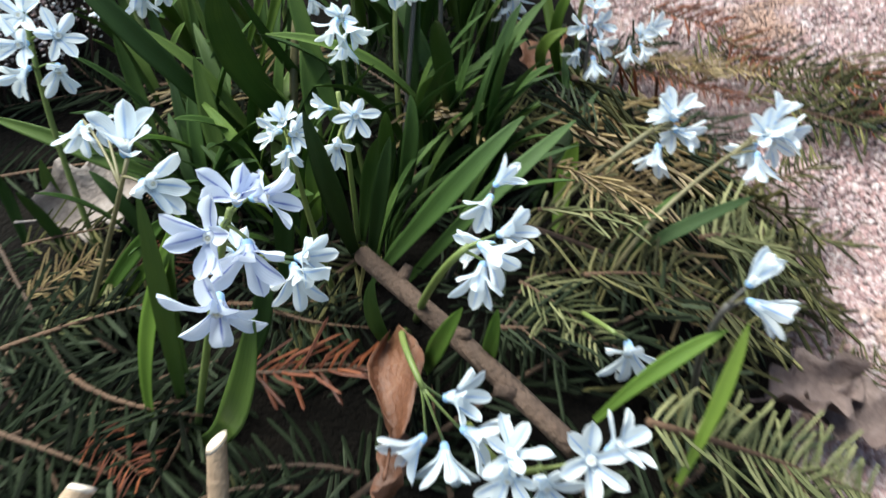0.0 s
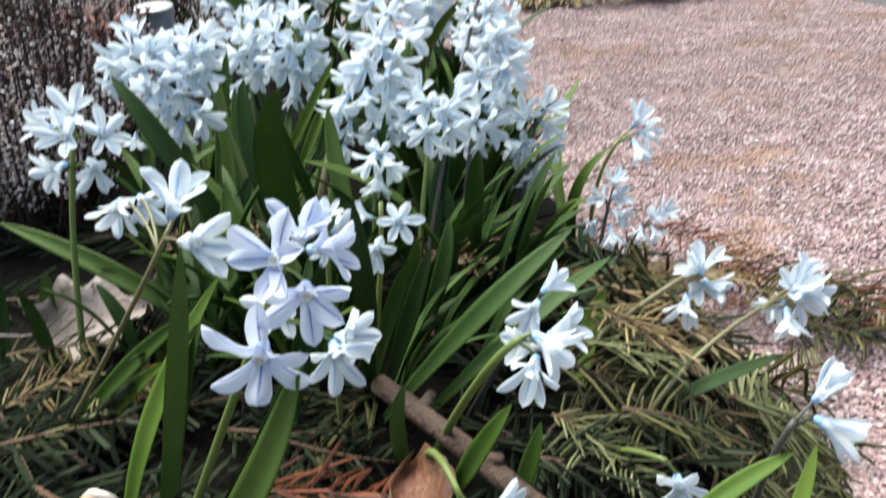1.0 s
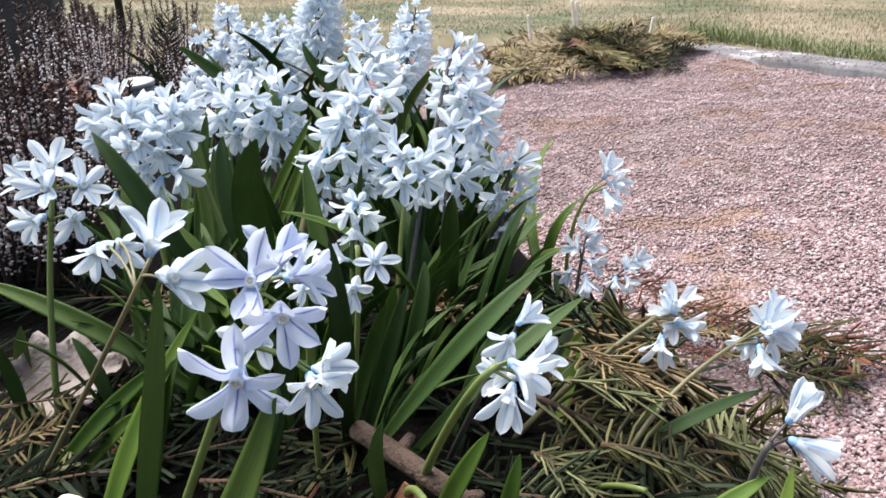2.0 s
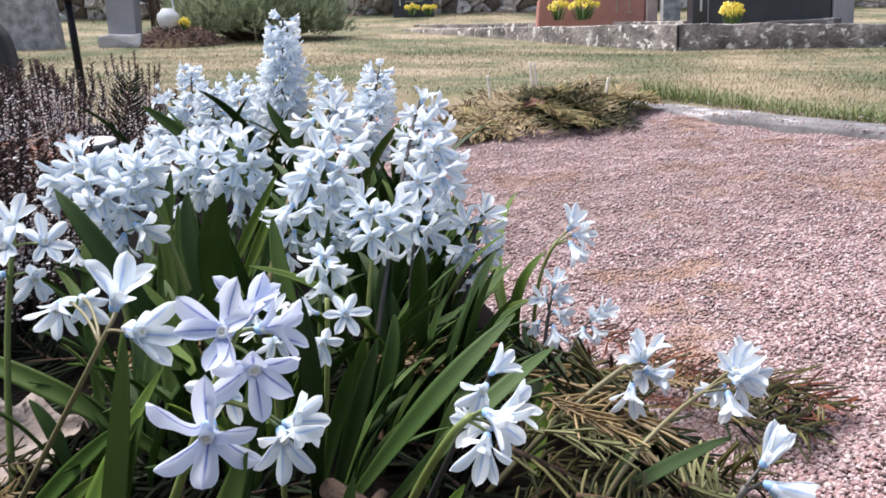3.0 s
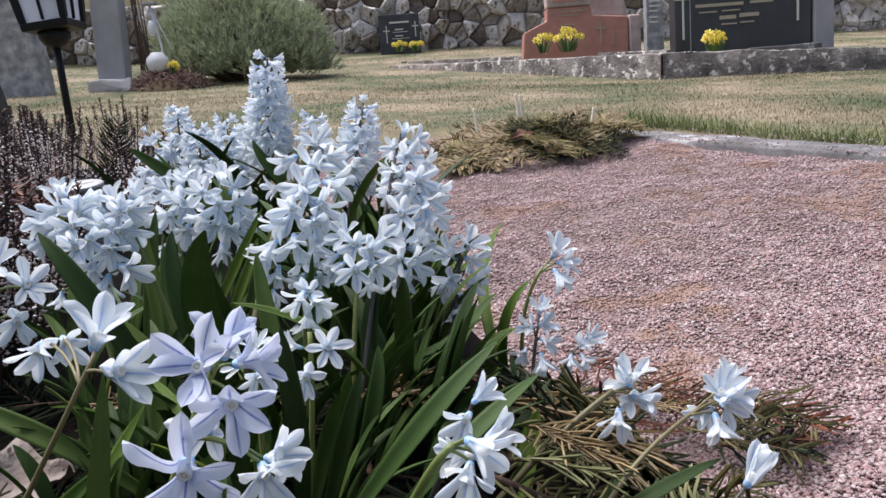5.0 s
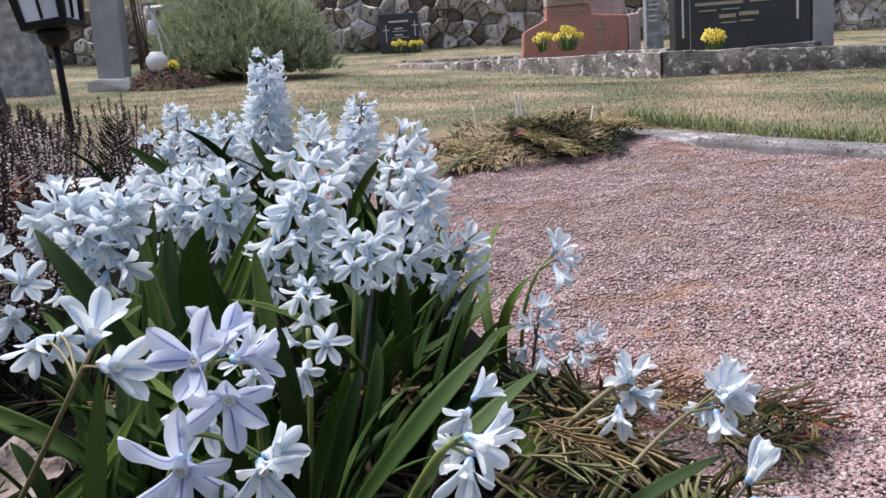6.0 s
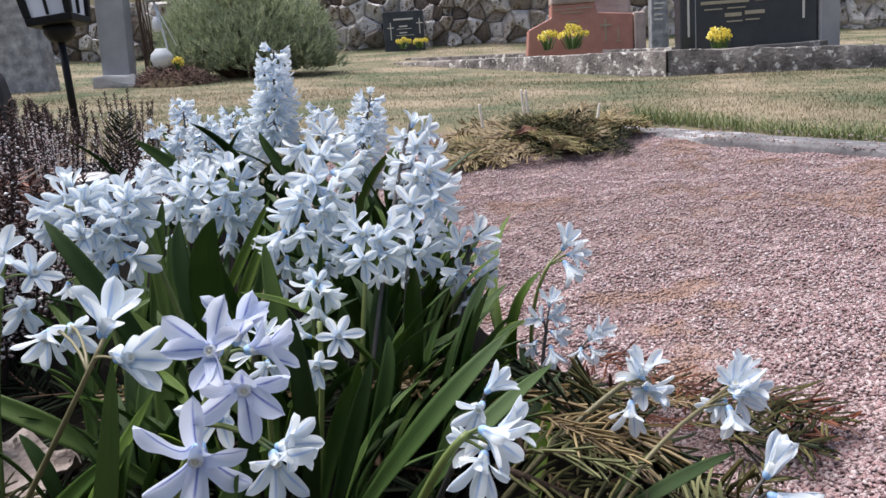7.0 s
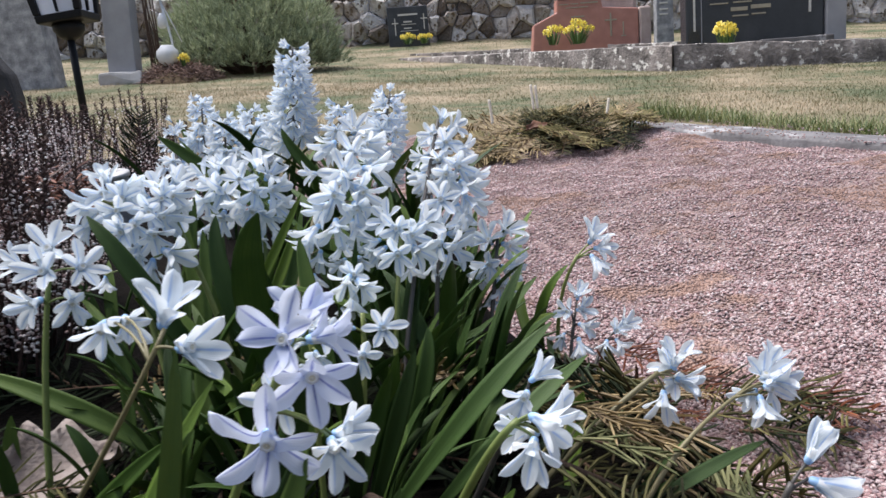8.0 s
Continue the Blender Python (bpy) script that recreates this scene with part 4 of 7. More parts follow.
centre_squill = flower_plant(-0.160, 0.177, "squill with a broad crowded white head")
floret(centre_squill, (-0.1660, 0.2045, 0.1173), (-0.36, -0.77, 0.52), 38, 20, 0.42, 1.00, 0.12)
floret(centre_squill, (-0.1734, 0.2021, 0.1153), (-0.92, -0.37, 0.08), 32, 28, 0.42, 0.98, 0.34)
floret(centre_squill, (-0.1713, 0.1938, 0.1064), (-0.67, -0.64, -0.38), 35, 36, 0.42, 1.01, 0.25)
floret(centre_squill, (-0.1634, 0.1906, 0.1077), (-0.09, -0.94, -0.32), 41, 36, 0.42, 1.03, 0.75)
floret(centre_squill, (-0.1544, 0.1938, 0.1124), (0.21, -0.95, -0.24), 44, 28, 0.42, 1.06, 0.04)
floret(centre_squill, (-0.1545, 0.1909, 0.0990), (-0.26, -0.77, -0.58), 41, 20, 0.42, 1.10, 0.21)
floret(centre_squill, (-0.1532, 0.2022, 0.1189), (0.45, -0.37, 0.82), 35, 28, 0.42, 1.01, 0.92)
floret(centre_squill, (-0.1675, 0.1951, 0.0897), (-0.45, -0.58, -0.68), 33, 36, 0.42, 0.92, 0.55)
floret(centre_squill, (-0.1592, 0.1957, 0.1140), (-0.00, -0.99, 0.11), 42, 28, 0.42, 0.98, 0.31)
floret(centre_squill, (-0.1514, 0.1940, 0.1025), (0.37, -0.68, -0.63), 38, 36, 0.42, 1.02, 0.15)
floret(centre_squill, (-0.1592, 0.2013, 0.1206), (-0.07, -0.25, 0.97), 36, 28, 0.42, 0.90, 0.16)
stem_to_florets(centre_squill, (-0.160, 0.177, 0.003), (-0.160, 0.186, 0.062), (-0.166, 0.200, 0.122), 0.0018, 0.0011, STEM_GREEN)

centre_squill = flower_plant(-0.128, 0.161, "squill with a crowded white head before dark leaves")
floret(centre_squill, (-0.1376, 0.1735, 0.1175), (0.01, -0.96, 0.29), 52, 4, 0.42, 0.99, 0.08)
floret(centre_squill, (-0.1308, 0.1864, 0.1202), (0.19, -0.23, 0.95), 35, 28, 0.42, 1.07, 0.03)
floret(centre_squill, (-0.1263, 0.1843, 0.1165), (0.76, -0.39, 0.52), 37, 28, 0.42, 1.04, 0.83)
floret(centre_squill, (-0.1313, 0.1778, 0.1126), (0.16, -0.96, -0.24), 41, 28, 0.42, 1.05, 0.15)
floret(centre_squill, (-0.1264, 0.1815, 0.1112), (0.83, -0.55, -0.12), 39, 36, 0.42, 1.10, 0.03)
floret(centre_squill, (-0.1246, 0.1807, 0.1039), (0.81, -0.42, -0.40), 33, 20, 0.42, 1.10, 0.13)
floret(centre_squill, (-0.1318, 0.1746, 0.1036), (-0.11, -0.73, -0.68), 38, 20, 0.42, 1.09, 0.63)
floret(centre_squill, (-0.1277, 0.1765, 0.0989), (0.36, -0.71, -0.61), 38, 20, 0.42, 1.09, 0.17)
floret(centre_squill, (-0.1322, 0.1776, 0.0884), (0.03, -0.45, -0.89), 32, 20, 0.42, 0.99, 0.84)
floret(centre_squill, (-0.1364, 0.1764, 0.1077), (-0.47, -0.75, -0.47), 36, 28, 0.42, 1.02, 0.92)
floret(centre_squill, (-0.1253, 0.1818, 0.0894), (0.50, -0.36, -0.79), 34, 20, 0.42, 0.89, 0.98)
stem_to_florets(centre_squill, (-0.128, 0.161, 0.002), (-0.126, 0.170, 0.062), (-0.131, 0.185, 0.126), 0.0018, 0.0011, STEM_GREEN)

bent_squill = flower_plant(-0.104, 0.048, "squill with a long leaning spike of large white flowers")
floret(bent_squill, (-0.0634, 0.1317, 0.1411), (0.17, -0.72, 0.67), 40, 28, 0.42, 0.88, 0.69)
floret(bent_squill, (-0.0718, 0.1214, 0.1388), (-0.65, -0.60, -0.46), 34, 28, 0.42, 0.97, 0.29)
floret(bent_squill, (-0.0602, 0.1235, 0.1368), (0.79, -0.60, -0.13), 35, 20, 0.42, 0.99, 0.11)
floret(bent_squill, (-0.0633, 0.1173, 0.1333), (-0.02, -0.99, -0.11), 46, 36, 0.42, 0.92, 0.96)
floret(bent_squill, (-0.0658, 0.1033, 0.1230), (-0.14, -0.95, 0.29), 50, 16, 0.42, 0.97, 0.94)
floret(bent_squill, (-0.0582, 0.1090, 0.1249), (0.87, -0.46, -0.19), 37, 20, 0.42, 1.10, 0.09)
floret(bent_squill, (-0.0852, 0.1370, 0.1217), (-0.87, -0.49, -0.02), 33, 36, 0.42, 0.69, 0.87)
floret(bent_squill, (-0.0700, 0.0937, 0.1150), (-0.13, -0.96, -0.23), 48, 10, 0.42, 1.03, 0.06)
floret(bent_squill, (-0.0614, 0.1002, 0.1164), (0.61, -0.67, -0.43), 38, 28, 0.42, 1.09, 0.69)
floret(bent_squill, (-0.0624, 0.0946, 0.1091), (0.26, -0.75, -0.61), 38, 28, 0.42, 1.06, 0.36)
floret(bent_squill, (-0.0729, 0.0912, 0.1101), (-0.71, -0.56, -0.42), 36, 28, 0.42, 0.99, 0.84)
floret(bent_squill, (-0.0648, 0.0932, 0.1012), (0.33, -0.52, -0.79), 32, 36, 0.42, 1.05, 0.72)
floret(bent_squill, (-0.0707, 0.0858, 0.1026), (-0.11, -0.67, -0.74), 39, 28, 0.42, 1.00, 0.65)
floret(bent_squill, (-0.0789, 0.0847, 0.1003), (-0.66, -0.50, -0.57), 34, 20, 0.42, 0.93, 0.47)
floret(bent_squill, (-0.0834, 0.0855, 0.0932), (-0.66, -0.34, -0.67), 35, 28, 0.42, 0.79, 0.67)
floret(bent_squill, (-0.0794, 0.0838, 0.0879), (-0.25, -0.40, -0.88), 32, 36, 0.42, 0.78, 0.65)
floret(bent_squill, (-0.0710, 0.0917, 0.0917), (0.31, -0.37, -0.87), 35, 28, 0.42, 0.77, 0.27)
floret(bent_squill, (-0.0853, 0.0896, 0.0751), (0.24, -0.45, -0.86), 30, 10, 0.42, 0.61, 0.74)
floret(bent_squill, (-0.0666, 0.1054, 0.1195), (0.21, -0.95, -0.24), 44, 28, 0.42, 0.98, 0.92)
stem_to_florets(bent_squill, (-0.104, 0.048, -0.009), (-0.091, 0.095, 0.106), (-0.064, 0.132, 0.146), 0.0024, 0.0013, STEM_BROWN)

lower_squill = flower_plant(-0.039, 0.060, "squill with a short crowded head of white flowers")
floret(lower_squill, (-0.0439, 0.0834, 0.0986), (-0.48, -0.71, 0.51), 37, 36, 0.42, 0.82, 0.45)
floret(lower_squill, (-0.0493, 0.0820, 0.0910), (-0.87, -0.45, -0.20), 33, 28, 0.42, 0.77, 0.52)
floret(lower_squill, (-0.0407, 0.0787, 0.0964), (-0.07, -0.99, 0.11), 44, 20, 0.42, 0.82, 0.20)
floret(lower_squill, (-0.0327, 0.0821, 0.0944), (0.76, -0.39, 0.52), 34, 28, 0.42, 0.95, 0.28)
floret(lower_squill, (-0.0354, 0.0785, 0.0931), (0.38, -0.93, -0.05), 38, 36, 0.42, 0.84, 0.73)
floret(lower_squill, (-0.0405, 0.0709, 0.0866), (-0.05, -0.97, -0.24), 50, 4, 0.42, 0.88, 0.62)
floret(lower_squill, (-0.0345, 0.0736, 0.0881), (0.63, -0.67, -0.39), 40, 36, 0.42, 0.91, 0.67)
floret(lower_squill, (-0.0464, 0.0782, 0.0882), (-0.66, -0.50, -0.57), 33, 36, 0.42, 0.77, 0.55)
floret(lower_squill, (-0.0371, 0.0819, 0.0794), (0.22, -0.45, -0.87), 36, 28, 0.42, 0.75, 0.72)
stem_to_florets(lower_squill, (-0.048, 0.055, -0.005), (-0.046, 0.060, 0.050), (-0.038, 0.082, 0.100), 0.0016, 0.001, STEM_GREEN)

lower_squill = flower_plant(-0.012, 0.085, "squill with a few outward-facing white flowers")
floret(lower_squill, (-0.0194, 0.1029, 0.0890), (0.05, -0.57, 0.82), 34, 20, 0.42, 0.86, 0.59)
floret(lower_squill, (-0.0169, 0.1016, 0.0882), (0.74, -0.67, 0.06), 38, 20, 0.42, 0.94, 0.22)
floret(lower_squill, (-0.0188, 0.0941, 0.0841), (0.66, -0.68, -0.30), 38, 36, 0.42, 1.03, 0.72)
floret(lower_squill, (-0.0198, 0.0928, 0.0863), (-0.34, -0.92, -0.22), 45, 20, 0.42, 0.90, 0.17)
floret(lower_squill, (-0.0235, 0.0972, 0.0759), (-0.26, -0.53, -0.81), 37, 20, 0.42, 0.73, 0.32)
floret(lower_squill, (-0.0188, 0.0953, 0.0783), (0.15, -0.69, -0.71), 33, 20, 0.42, 0.82, 0.55)
stem_to_florets(lower_squill, (-0.030, 0.070, -0.003), (-0.026, 0.078, 0.050), (-0.020, 0.100, 0.093), 0.0016, 0.001, STEM_DARK)

right_spike_squill = flower_plant(-0.037, 0.066, "squill with a dense white spike leaning to the gravel")
floret(right_spike_squill, (-0.0159, 0.1285, 0.1436), (0.32, -0.14, 0.94), 32, 28, 0.42, 0.65, 0.38)
floret(right_spike_squill, (-0.0127, 0.1260, 0.1397), (0.81, -0.45, 0.38), 36, 36, 0.42, 0.77, 0.20)
floret(right_spike_squill, (-0.0192, 0.1289, 0.1383), (-0.60, -0.79, 0.11), 41, 28, 0.42, 0.63, 0.00)
floret(right_spike_squill, (-0.0149, 0.1244, 0.1339), (0.26, -0.96, 0.02), 42, 28, 0.42, 0.79, 0.86)
floret(right_spike_squill, (-0.0102, 0.1238, 0.1296), (0.92, -0.37, -0.16), 36, 36, 0.42, 0.83, 0.83)
floret(right_spike_squill, (-0.0171, 0.1202, 0.1259), (-0.40, -0.91, -0.11), 40, 20, 0.42, 0.80, 0.55)
floret(right_spike_squill, (-0.0102, 0.1169, 0.1223), (0.36, -0.92, -0.16), 40, 28, 0.42, 0.92, 0.55)
floret(right_spike_squill, (-0.0056, 0.1196, 0.1169), (0.89, -0.30, -0.34), 31, 36, 0.42, 0.93, 0.29)
floret(right_spike_squill, (-0.0144, 0.1148, 0.1197), (-0.15, -0.94, -0.32), 40, 20, 0.42, 0.89, 0.42)
floret(right_spike_squill, (-0.0083, 0.1119, 0.1143), (0.48, -0.68, -0.56), 38, 36, 0.42, 1.00, 0.54)
floret(right_spike_squill, (-0.0186, 0.1033, 0.1056), (-0.05, -0.98, 0.19), 54, 10, 0.42, 0.93, 0.14)
floret(right_spike_squill, (-0.0067, 0.1108, 0.1066), (0.54, -0.47, -0.69), 34, 36, 0.42, 1.02, 0.48)
floret(right_spike_squill, (-0.0107, 0.1108, 0.1028), (0.13, -0.49, -0.86), 31, 20, 0.42, 0.97, 0.61)
floret(right_spike_squill, (-0.0202, 0.1185, 0.1186), (-0.70, -0.59, -0.41), 34, 36, 0.42, 0.74, 0.00)
stem_to_florets(right_spike_squill, (-0.048, 0.040, -0.007), (-0.032, 0.095, 0.096), (-0.017, 0.130, 0.146), 0.0014, 0.0008, STEM_DARK)

edge_gravel_squill = flower_plant(-0.002, 0.100, "squill with a white head over the gravel edge")
floret(edge_gravel_squill, (0.0067, 0.1179, 0.0780), (-0.35, -0.70, 0.62), 36, 36, 0.42, 0.95, 0.92)
floret(edge_gravel_squill, (0.0111, 0.1182, 0.0820), (0.66, -0.37, 0.65), 35, 28, 0.42, 1.02, 0.63)
floret(edge_gravel_squill, (0.0116, 0.1156, 0.0785), (0.72, -0.66, -0.20), 40, 28, 0.42, 0.93, 0.43)
floret(edge_gravel_squill, (0.0054, 0.1128, 0.0698), (-0.27, -0.94, -0.21), 45, 28, 0.42, 0.88, 0.29)
floret(edge_gravel_squill, (0.0105, 0.1153, 0.0667), (0.59, -0.66, -0.47), 40, 28, 0.42, 0.87, 0.38)
floret(edge_gravel_squill, (0.0026, 0.1153, 0.0669), (-0.49, -0.70, -0.51), 39, 20, 0.42, 0.81, 0.60)
floret(edge_gravel_squill, (0.0079, 0.1130, 0.0604), (0.24, -0.54, -0.81), 32, 28, 0.42, 0.96, 0.50)
floret(edge_gravel_squill, (0.0050, 0.1136, 0.0535), (-0.07, -0.35, -0.94), 32, 28, 0.42, 0.78, 0.95)
floret(edge_gravel_squill, (0.0145, 0.1181, 0.0705), (0.82, -0.47, -0.32), 32, 28, 0.42, 0.77, 0.14)
stem_to_florets(edge_gravel_squill, (-0.006, 0.085, 0.000), (0.004, 0.098, 0.044), (0.010, 0.118, 0.083), 0.0015, 0.0009, STEM_DARK)

middle_squill = flower_plant(-0.063, 0.006, "squill with a short head of white flowers among erect leaves")
floret(middle_squill, (-0.0491, -0.0322, 0.0701), (-0.03, -0.98, -0.20), 50, 4, 0.42, 0.67, 0.12)
floret(middle_squill, (-0.0424, -0.0264, 0.0766), (0.27, -0.92, 0.27), 46, 16, 0.42, 0.67, 0.96)
floret(middle_squill, (-0.0528, -0.0185, 0.0749), (-0.78, -0.45, 0.43), 38, 4, 0.42, 0.55, 0.29)
stem_to_florets(middle_squill, (-0.063, -0.002, -0.013), (-0.050, -0.022, 0.048), (-0.050, -0.016, 0.080), 0.0013, 0.0009, STEM_GREEN)
leaf(middle_squill, (-0.063, -0.004, -0.012), (-0.050, -0.050, 0.050), (-0.054, -0.045, 0.090), 0.0085, (0.300, -1.000, 0.200), LEAF, 0.3, 0)
leaf(middle_squill, (-0.057, -0.006, -0.012), (-0.040, -0.035, 0.040), (-0.031, -0.029, 0.068), 0.0075, (-0.300, -1.000, 0.200), LEAF, 0.3, 0)
leaf(middle_squill, (-0.051, 0.006, -0.012), (-0.025, -0.010, 0.050), (-0.027, 0.000, 0.068), 0.0075, (-0.300, -1.000, 0.200), LEAF, 0.3, 0)
leaf(middle_squill, (-0.063, 0.036, -0.012), (-0.084, 0.060, 0.064), (-0.088, 0.075, 0.096), 0.0090, (0.300, -1.000, 0.200), LEAF, 0.3, 0)

middle_squill = flower_plant(-0.070, 0.036, "squill with nodding white flowers between erect leaves")
floret(middle_squill, (-0.0607, 0.0418, 0.0830), (-0.33, -0.79, -0.51), 40, 28, 0.42, 0.82, 0.01)
floret(middle_squill, (-0.0586, 0.0448, 0.0801), (0.54, -0.61, -0.58), 35, 28, 0.42, 0.80, 0.24)
floret(middle_squill, (-0.0605, 0.0441, 0.0742), (-0.12, -0.42, -0.90), 33, 20, 0.42, 0.84, 0.25)
floret(middle_squill, (-0.0604, 0.0494, 0.0800), (0.17, -0.86, 0.48), 40, 20, 0.42, 0.67, 0.72)
stem_to_florets(middle_squill, (-0.063, 0.036, -0.008), (-0.066, 0.040, 0.044), (-0.061, 0.048, 0.084), 0.0014, 0.0009, STEM_GREEN)

middle_squill = flower_plant(-0.072, 0.085, "squill with two small white flowers behind a narrow leaf")
floret(middle_squill, (-0.0690, 0.0932, 0.0809), (-0.44, -0.79, -0.42), 36, 28, 0.42, 0.70, 0.61)
floret(middle_squill, (-0.0629, 0.0947, 0.0812), (0.52, -0.70, -0.49), 36, 36, 0.42, 0.67, 0.86)
stem_to_florets(middle_squill, (-0.072, 0.085, -0.003), (-0.068, 0.088, 0.050), (-0.065, 0.095, 0.081), 0.0012, 0.0008, STEM_GREEN)
leaf(middle_squill, (-0.072, 0.070, -0.005), (-0.063, 0.060, 0.075), (-0.059, 0.062, 0.096), 0.0036, (0.300, -1.000, 0.200), LEAF, 0.3, 0)

left_squill = flower_plant(-0.189, -0.027, "squill with four pale flowers on a thin forked stem")
floret(left_squill, (-0.1027, -0.0729, 0.0942), (0.35, -0.18, 0.92), 27, 16, 0.42, 1.05, 0.90)
floret(left_squill, (-0.0960, -0.0815, 0.0904), (0.88, -0.44, 0.17), 32, 4, 0.42, 0.99, 0.76)
floret(left_squill, (-0.1321, -0.0433, 0.0912), (-0.16, -0.79, -0.59), 38, 10, 0.42, 0.82, 0.28)
floret(left_squill, (-0.1269, -0.0415, 0.0916), (0.57, -0.77, -0.27), 38, 16, 0.42, 0.79, 0.34)
stem_to_florets(left_squill, (-0.189, -0.027, -0.021), (-0.112, -0.090, 0.070), (-0.101, -0.075, 0.095), 0.0011, 0.0007, STEM_BROWN, 88)
leaf(left_squill, (-0.118, 0.020, -0.010), (-0.160, 0.012, 0.040), (-0.231, 0.030, 0.056), 0.0095, (-0.100, -0.850, 0.500), LEAF, 0.3, 0)
leaf(left_squill, (-0.216, 0.027, -0.012), (-0.213, 0.020, 0.011), (-0.208, 0.020, 0.037), 0.0080, (0.300, -0.900, 0.300), LEAF, 0.3, 0)

half_hidden_squill = flower_plant(-0.066, -0.030, "squill with a small white head behind the lilac flowers")
floret(half_hidden_squill, (-0.0637, -0.0381, 0.0771), (0.82, -0.49, 0.30), 38, 10, 0.42, 0.65, 0.73)
floret(half_hidden_squill, (-0.0660, -0.0347, 0.0786), (0.17, -0.38, 0.91), 40, 4, 0.42, 0.62, 0.46)
floret(half_hidden_squill, (-0.0684, -0.0317, 0.0746), (-0.67, -0.63, 0.39), 40, 10, 0.42, 0.62, 0.68)
floret(half_hidden_squill, (-0.0640, -0.0410, 0.0745), (0.17, -0.91, -0.38), 42, 16, 0.42, 0.58, 0.13)
stem_to_florets(half_hidden_squill, (-0.070, -0.025, -0.016), (-0.068, -0.034, 0.040), (-0.067, -0.032, 0.075), 0.0013, 0.0009, STEM_GREEN)

front_leaves = flower_plant(-0.150, -0.050, "group of fleshy green squill leaves at the front")
leaf(front_leaves, (-0.186, -0.036, -0.021), (-0.153, -0.030, 0.020), (-0.120, -0.036, 0.044), 0.0075, (0.1, -0.75, 0.65), PALE_LEAF, 0.35, 10)
leaf(front_leaves, (-0.195, -0.007, -0.018), (-0.196, -0.006, 0.022), (-0.196, -0.017, 0.045), 0.0065, (0.1, -0.75, 0.65), LEAF, 0.35, 10)
leaf(front_leaves, (-0.173, -0.031, -0.020), (-0.151, -0.030, 0.011), (-0.129, -0.041, 0.027), 0.0060, (0.1, -0.75, 0.65), PALE_LEAF, 0.35, 10)
leaf(front_leaves, (-0.231, 0.007, -0.016), (-0.227, 0.013, 0.021), (-0.222, 0.007, 0.042), 0.0070, (0.1, -0.75, 0.65), LEAF, 0.35, 10)
leaf(front_leaves, (-0.091, -0.032, -0.017), (-0.078, -0.034, 0.034), (-0.066, -0.047, 0.069), 0.0085, (0.1, -0.75, 0.65), LEAF, 0.35, 10)
leaf(front_leaves, (-0.063, 0.004, -0.012), (-0.052, 0.005, 0.029), (-0.042, -0.006, 0.053), 0.0075, (0.1, -0.75, 0.65), LEAF, 0.35, 10)
leaf(front_leaves, (-0.057, 0.003, -0.011), (-0.047, 0.007, 0.027), (-0.036, -0.002, 0.049), 0.0070, (0.1, -0.75, 0.65), LEAF, 0.35, 10)
leaf(front_leaves, (-0.128, 0.019, -0.013), (-0.130, 0.040, 0.035), (-0.132, 0.049, 0.068), 0.0095, (0.1, -0.75, 0.65), LEAF, 0.35, 10)
leaf(front_leaves, (-0.177, 0.061, -0.010), (-0.181, 0.077, 0.037), (-0.185, 0.081, 0.068), 0.0080, (0.1, -0.75, 0.65), LEAF, 0.35, 10)
leaf(front_leaves, (-0.158, 0.059, -0.010), (-0.146, 0.080, 0.033), (-0.133, 0.089, 0.060), 0.0095, (0.1, -0.75, 0.65), LEAF, 0.35, 10)

low_gravel_squill = flower_plant(0.045, 0.120, "low squill with a round head of blue-white flowers")
floret(low_gravel_squill, (0.0487, 0.1036, 0.0475), (0.06, -0.41, 0.91), 38, 4, 0.42, 0.67, 0.25)
floret(low_gravel_squill, (0.0477, 0.1009, 0.0426), (0.65, -0.70, 0.29), 40, 10, 0.42, 0.71, 0.69)
floret(low_gravel_squill, (0.0450, 0.1009, 0.0418), (-0.64, -0.72, 0.28), 38, 4, 0.42, 0.69, 0.89)
floret(low_gravel_squill, (0.0474, 0.0967, 0.0365), (0.72, -0.67, -0.15), 40, 16, 0.42, 0.70, 0.19)
floret(low_gravel_squill, (0.0466, 0.0926, 0.0306), (0.09, -0.57, -0.82), 36, 10, 0.42, 0.80, 0.78)
floret(low_gravel_squill, (0.0408, 0.1005, 0.0308), (-0.58, -0.72, -0.38), 34, 10, 0.42, 0.59, 0.59)
stem_to_florets(low_gravel_squill, (0.040, 0.085, -0.025), (0.040, 0.092, 0.015), (0.046, 0.100, 0.037), 0.0013, 0.0009, STEM_DARK)

low_gravel_squill = flower_plant(0.055, 0.108, "low squill with a few white flowers by the gravel")
floret(low_gravel_squill, (0.0763, 0.1320, 0.0224), (0.67, -0.43, 0.61), 38, 16, 0.42, 0.81, 0.71)
floret(low_gravel_squill, (0.0731, 0.1312, 0.0194), (0.25, -0.79, 0.56), 38, 16, 0.42, 0.70, 0.65)
floret(low_gravel_squill, (0.0676, 0.1248, 0.0179), (-0.27, -0.67, -0.69), 36, 10, 0.42, 0.72, 0.48)
floret(low_gravel_squill, (0.0731, 0.1289, 0.0165), (0.50, -0.74, -0.46), 36, 16, 0.42, 0.68, 0.85)
stem_to_florets(low_gravel_squill, (0.050, 0.100, -0.026), (0.055, 0.112, 0.012), (0.069, 0.128, 0.017), 0.0013, 0.0009, STEM_DARK)

